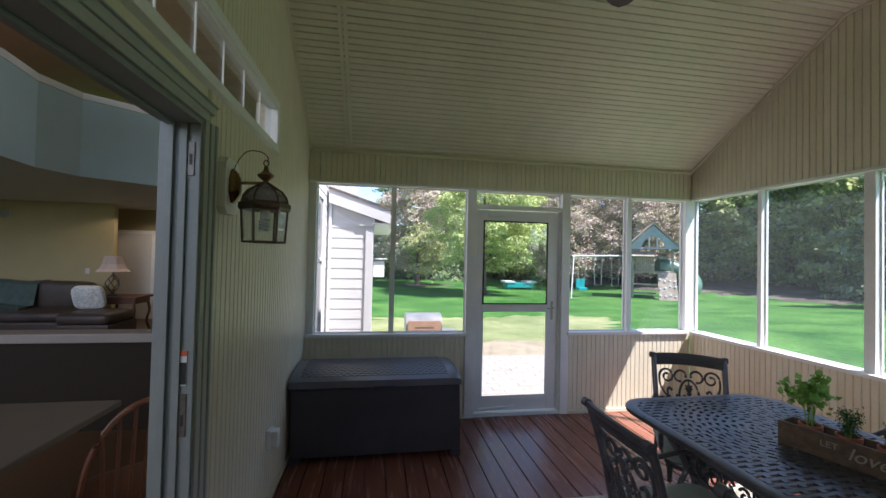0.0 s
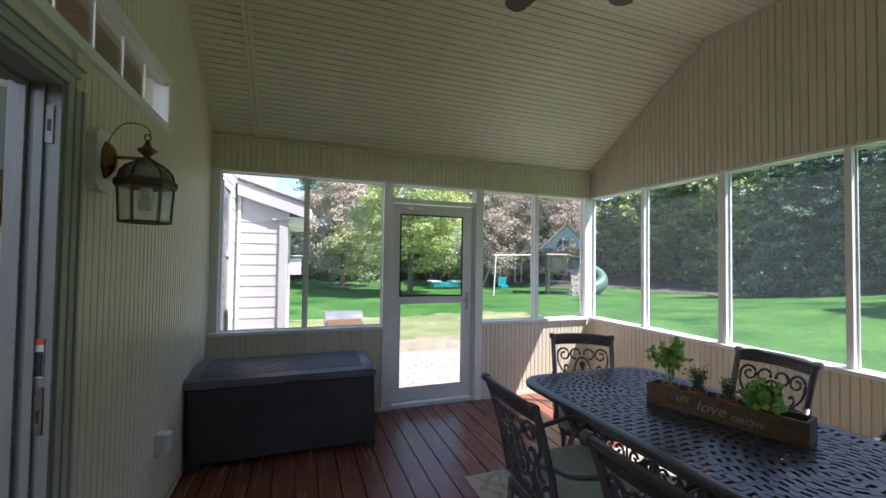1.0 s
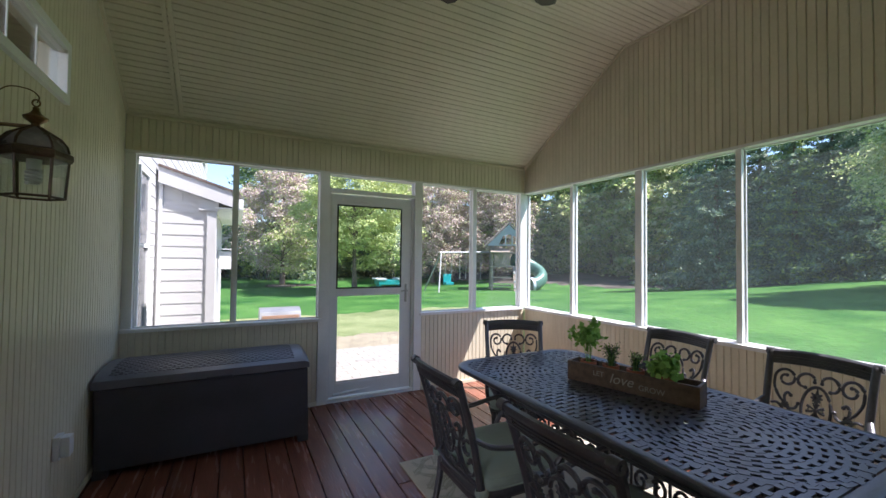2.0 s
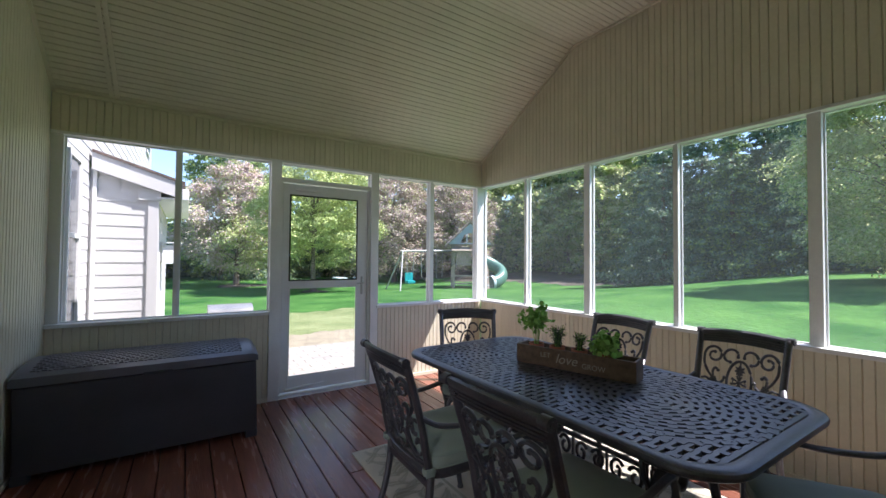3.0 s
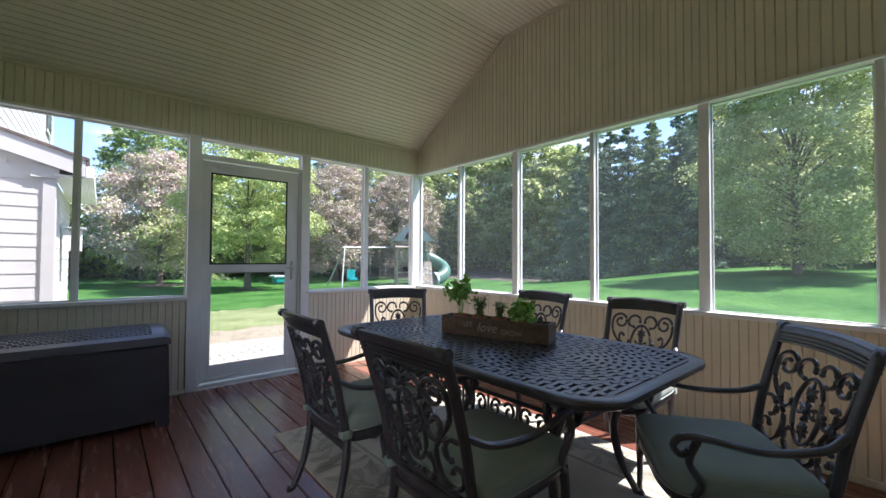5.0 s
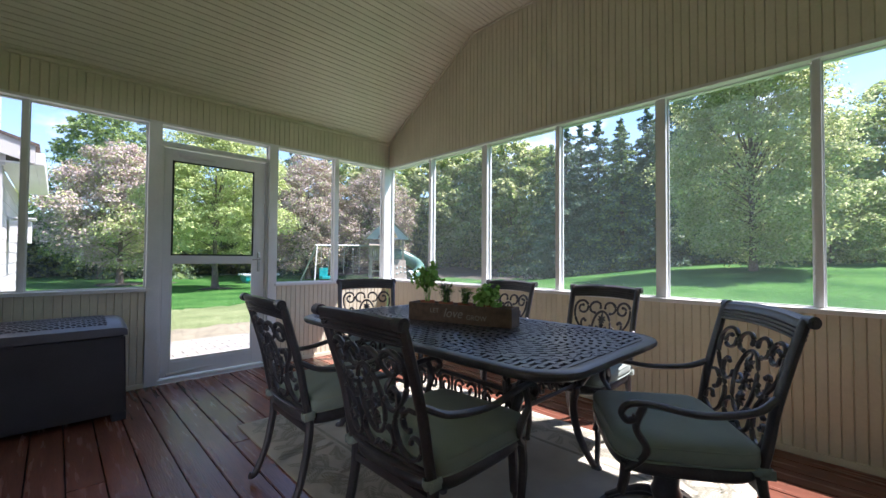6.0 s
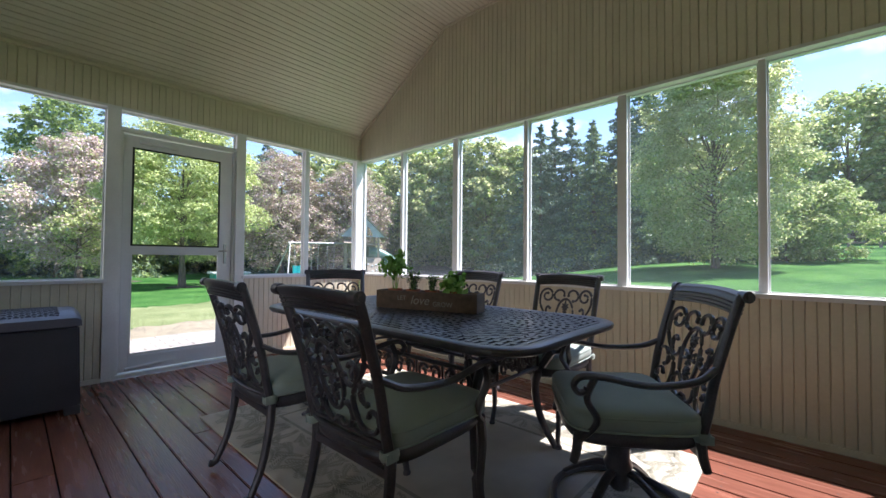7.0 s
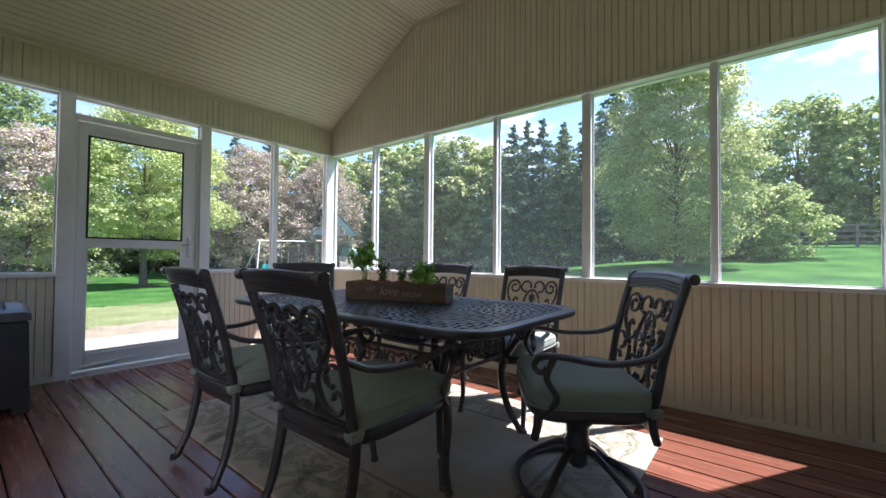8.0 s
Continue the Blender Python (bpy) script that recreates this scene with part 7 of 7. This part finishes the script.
for x, y in ((-4.75, 9.3), (-4.4, 10.3)):
    dl = thing("recessed_downlight", pose(x, y, 2.6), "small lit recessed ceiling downlight", "ceiling light", "recessed lights")
    part("trim_ring", lathe(bmesh.new(), [(0.07, 0.008), (0.095, 0.008), (0.10, 0.0185), (0.07, 0.0185)], sides=20), CEILW, dl)
    part("lens", cylinder(bmesh.new(), (0, 0, 0.009), (0, 0, 0.0185), 0.069, sides=20), GLOW, dl)
    lamp = new("downlight_lamp", bpy.data.lights.new("downlight_lamp", "SPOT"))
    lamp.data.energy, lamp.data.spot_size, lamp.data.color, lamp.data.shadow_soft_size = 6, radians(150), (1.0, 0.8, 0.55), 0.06
    lamp.location = (x, y, 2.59)

sofa = thing("sofa", pose(-6.25, 8.85, 0), "dark brown leather sofa under a teal throw", "sofa")
part("base", boxed(-1.15, 1.15, -0.45, 0.45, 0.06, 0.34, 0.04), LEATHER, sofa)
for x in (-0.55, 0.55):
    part("seat_cushion", pillow_shape(bmesh.new(), x, -0.06, 0.43, 0.55, 0.40, 0.10), LEATHER, sofa, smooth=True)
    part("back_cushion", pillow_shape(bmesh.new(), x, 0.30, 0.74, 0.55, 0.16, 0.27, nv=16), LEATHER, sofa, smooth=True)
part("chaise_base", boxed(1.151, 1.95, -0.75, 0.10, 0.06, 0.34, 0.04), LEATHER, sofa)
part("chaise_cushion", pillow_shape(bmesh.new(), 1.53, -0.34, 0.43, 0.43, 0.43, 0.11), LEATHER, sofa, smooth=True)
for x in (-1.12,):
    part("armrest", pillow_shape(bmesh.new(), x, -0.02, 0.42, 0.14, 0.45, 0.26), LEATHER, sofa, smooth=True)
for x in (-1.0, 1.0):
    for y in (-0.35, 0.35):
        part("foot", boxed(x - 0.04, x + 0.04, y - 0.04, y + 0.04, 0.0, 0.059), CHERRY, sofa)
throw = thing("throw_blanket", pose(-6.75, 8.85, 0), "teal knitted throw with a fringe draped over the sofa", "blanket")
bm = bmesh.new()
prof_t = [(-0.30, 0.56), (0.02, 0.60), (0.10, 0.98), (0.24, 1.035), (0.40, 1.02), (0.47, 0.86)]
rows = [[bm.verts.new((x, y + 0.02 * math.sin(x * 9), z + 0.02 * math.sin(7 * x + y * 5))) for y, z in prof_t] for x in [-0.75 + 0.1 * i for i in range(16)]]
for a, b in zip(rows, rows[1:]):
    for i in range(len(prof_t) - 1):
        bm.faces.new((a[i], a[i + 1], b[i + 1], b[i]))
bmesh.ops.solidify(bm, geom=bm.faces[:], thickness=0.02)
part("cloth", bm, THROW, throw, smooth=True)
bm = bmesh.new()
for i in range(40):
    x = -0.75 + 1.5 * i / 39
    sweep(bm, [(x, -0.30, 0.57), (x + 0.01, -0.35, 0.52), (x, -0.37, 0.45)], 0.007, 4)
part("fringe", bm, THROW, throw)
cush = thing("throw_pillow", pose(-4.93, 8.62, 0.76, -62, 0, 12), "pale patterned square throw pillow on the sofa", "pillow")
part("pillow_body", pillow_shape(bmesh.new(), 0, 0, 0, 0.24, 0.24, 0.07, e=0.45), LINEN, cush, smooth=True)
etab = thing("end_table", pose(-4.72, 9.32, 0), "reddish wooden end table beside the sofa", "table")
part("tabletop", boxed(-0.36, 0.36, -0.32, 0.32, 0.68, 0.725, 0.01), CHERRY, etab)
part("apron", boxed(-0.31, 0.31, -0.27, 0.27, 0.58, 0.679, 0.004), CHERRY, etab)
for x in (-0.29, 0.29):
    for y in (-0.25, 0.25):
        bm = bmesh.new()
        sweep(bm, smooth_line([(x, y, 0.58), (x * 1.06, y * 1.06, 0.4), (x * 0.95, y * 0.95, 0.2), (x * 1.1, y * 1.1, 0.0)], 5), 0.025, 7)
        part("leg", bm, CHERRY, etab, smooth=True)
tl = thing("table_lamp", pose(-4.92, 9.25, 0.726) @ Matrix.Diagonal((1.22, 1.22, 1.27, 1)), "table lamp with a twisted iron base and pinkish bell shade", "lamp")
part("lamp_foot", lathe(bmesh.new(), [(0.085, 0), (0.085, 0.02), (0.03, 0.04), (0.02, 0.06)], sides=20), IRON, tl, smooth=True)
for i in range(5):
    a = i * 2 * math.pi / 5
    bm = bmesh.new()
    sweep(bm, [(0.095 * math.sin(math.pi * t) * math.cos(a + 2.2 * t), 0.095 * math.sin(math.pi * t) * math.sin(a + 2.2 * t), 0.05 + 0.29 * t) for t in (k / 12 for k in range(13))], 0.008, 6)
    part("twisted_bar", bm, IRON, tl)
part("lamp_neck", cylinder(bmesh.new(), (0, 0, 0.33), (0, 0, 0.44), 0.01), IRON, tl)
bm = bmesh.new()
lathe(bm, [(0.235, 0.38), (0.19, 0.42), (0.15, 0.50), (0.125, 0.62)], sides=8)
part("shade", bm, SHADE, tl, "pinkish bell shade")

btab = thing("breakfast_table", pose(-1.95, 2.75, 0), "pale topped breakfast table inside the house", "table")
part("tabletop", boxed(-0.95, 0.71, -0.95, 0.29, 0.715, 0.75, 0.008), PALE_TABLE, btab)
part("pedestal", lathe(bmesh.new(), [(0.28, 0.0), (0.26, 0.05), (0.09, 0.10), (0.06, 0.35), (0.08, 0.60), (0.16, 0.714)], sides=20), CHERRY, btab, smooth=True)
wch = thing("windsor_chair", pose(-0.95, 2.65, 0, 0, 0, 36) @ Matrix.Diagonal((1.12, 1.1, 1.0, 1)), "reddish brown spindle-back wooden chair", "chair")
part("seat", pillow_shape(bmesh.new(), 0, 0, 0.445, 0.22, 0.21, 0.022, e=0.6), CHERRY, wch, smooth=True)
bow = [(0.205 * math.cos(math.pi * t), -0.17 - 0.16 * math.sin(math.pi * t) ** 0.6, 0.45 + 0.53 * math.sin(math.pi * t) ** 0.75) for t in (k / 20 for k in range(21))]
part("bow", sweep(bmesh.new(), bow, 0.0125, 8), CHERRY, wch, smooth=True)
for i in range(7):
    u = -0.15 + 0.05 * i
    t = math.acos(max(-1, min(1, u / 0.205))) / math.pi
    top = (u, -0.17 - 0.16 * math.sin(math.pi * t) ** 0.6, 0.45 + 0.53 * math.sin(math.pi * t) ** 0.75)
    part("spindle", sweep(bmesh.new(), [(u * 0.85, -0.165, 0.45), (u * 0.92, -0.235, 0.65), top], 0.0075, 7), CHERRY, wch, smooth=True)
for sx in (1, -1):
    for sy in (1, -1):
        part("leg", sweep(bmesh.new(), [(sx * 0.15, sy * 0.13, 0.44), (sx * 0.185, sy * 0.175, 0.22), (sx * 0.215, sy * 0.21, 0.0)], lambda t: 0.014 + 0.007 * math.sin(math.pi * t), 8), CHERRY, wch, smooth=True)
part("stretcher", sweep(bmesh.new(), [(-0.18, 0, 0.2), (0, 0, 0.2), (0.18, 0, 0.2)], 0.010, 7), CHERRY, wch, smooth=True)
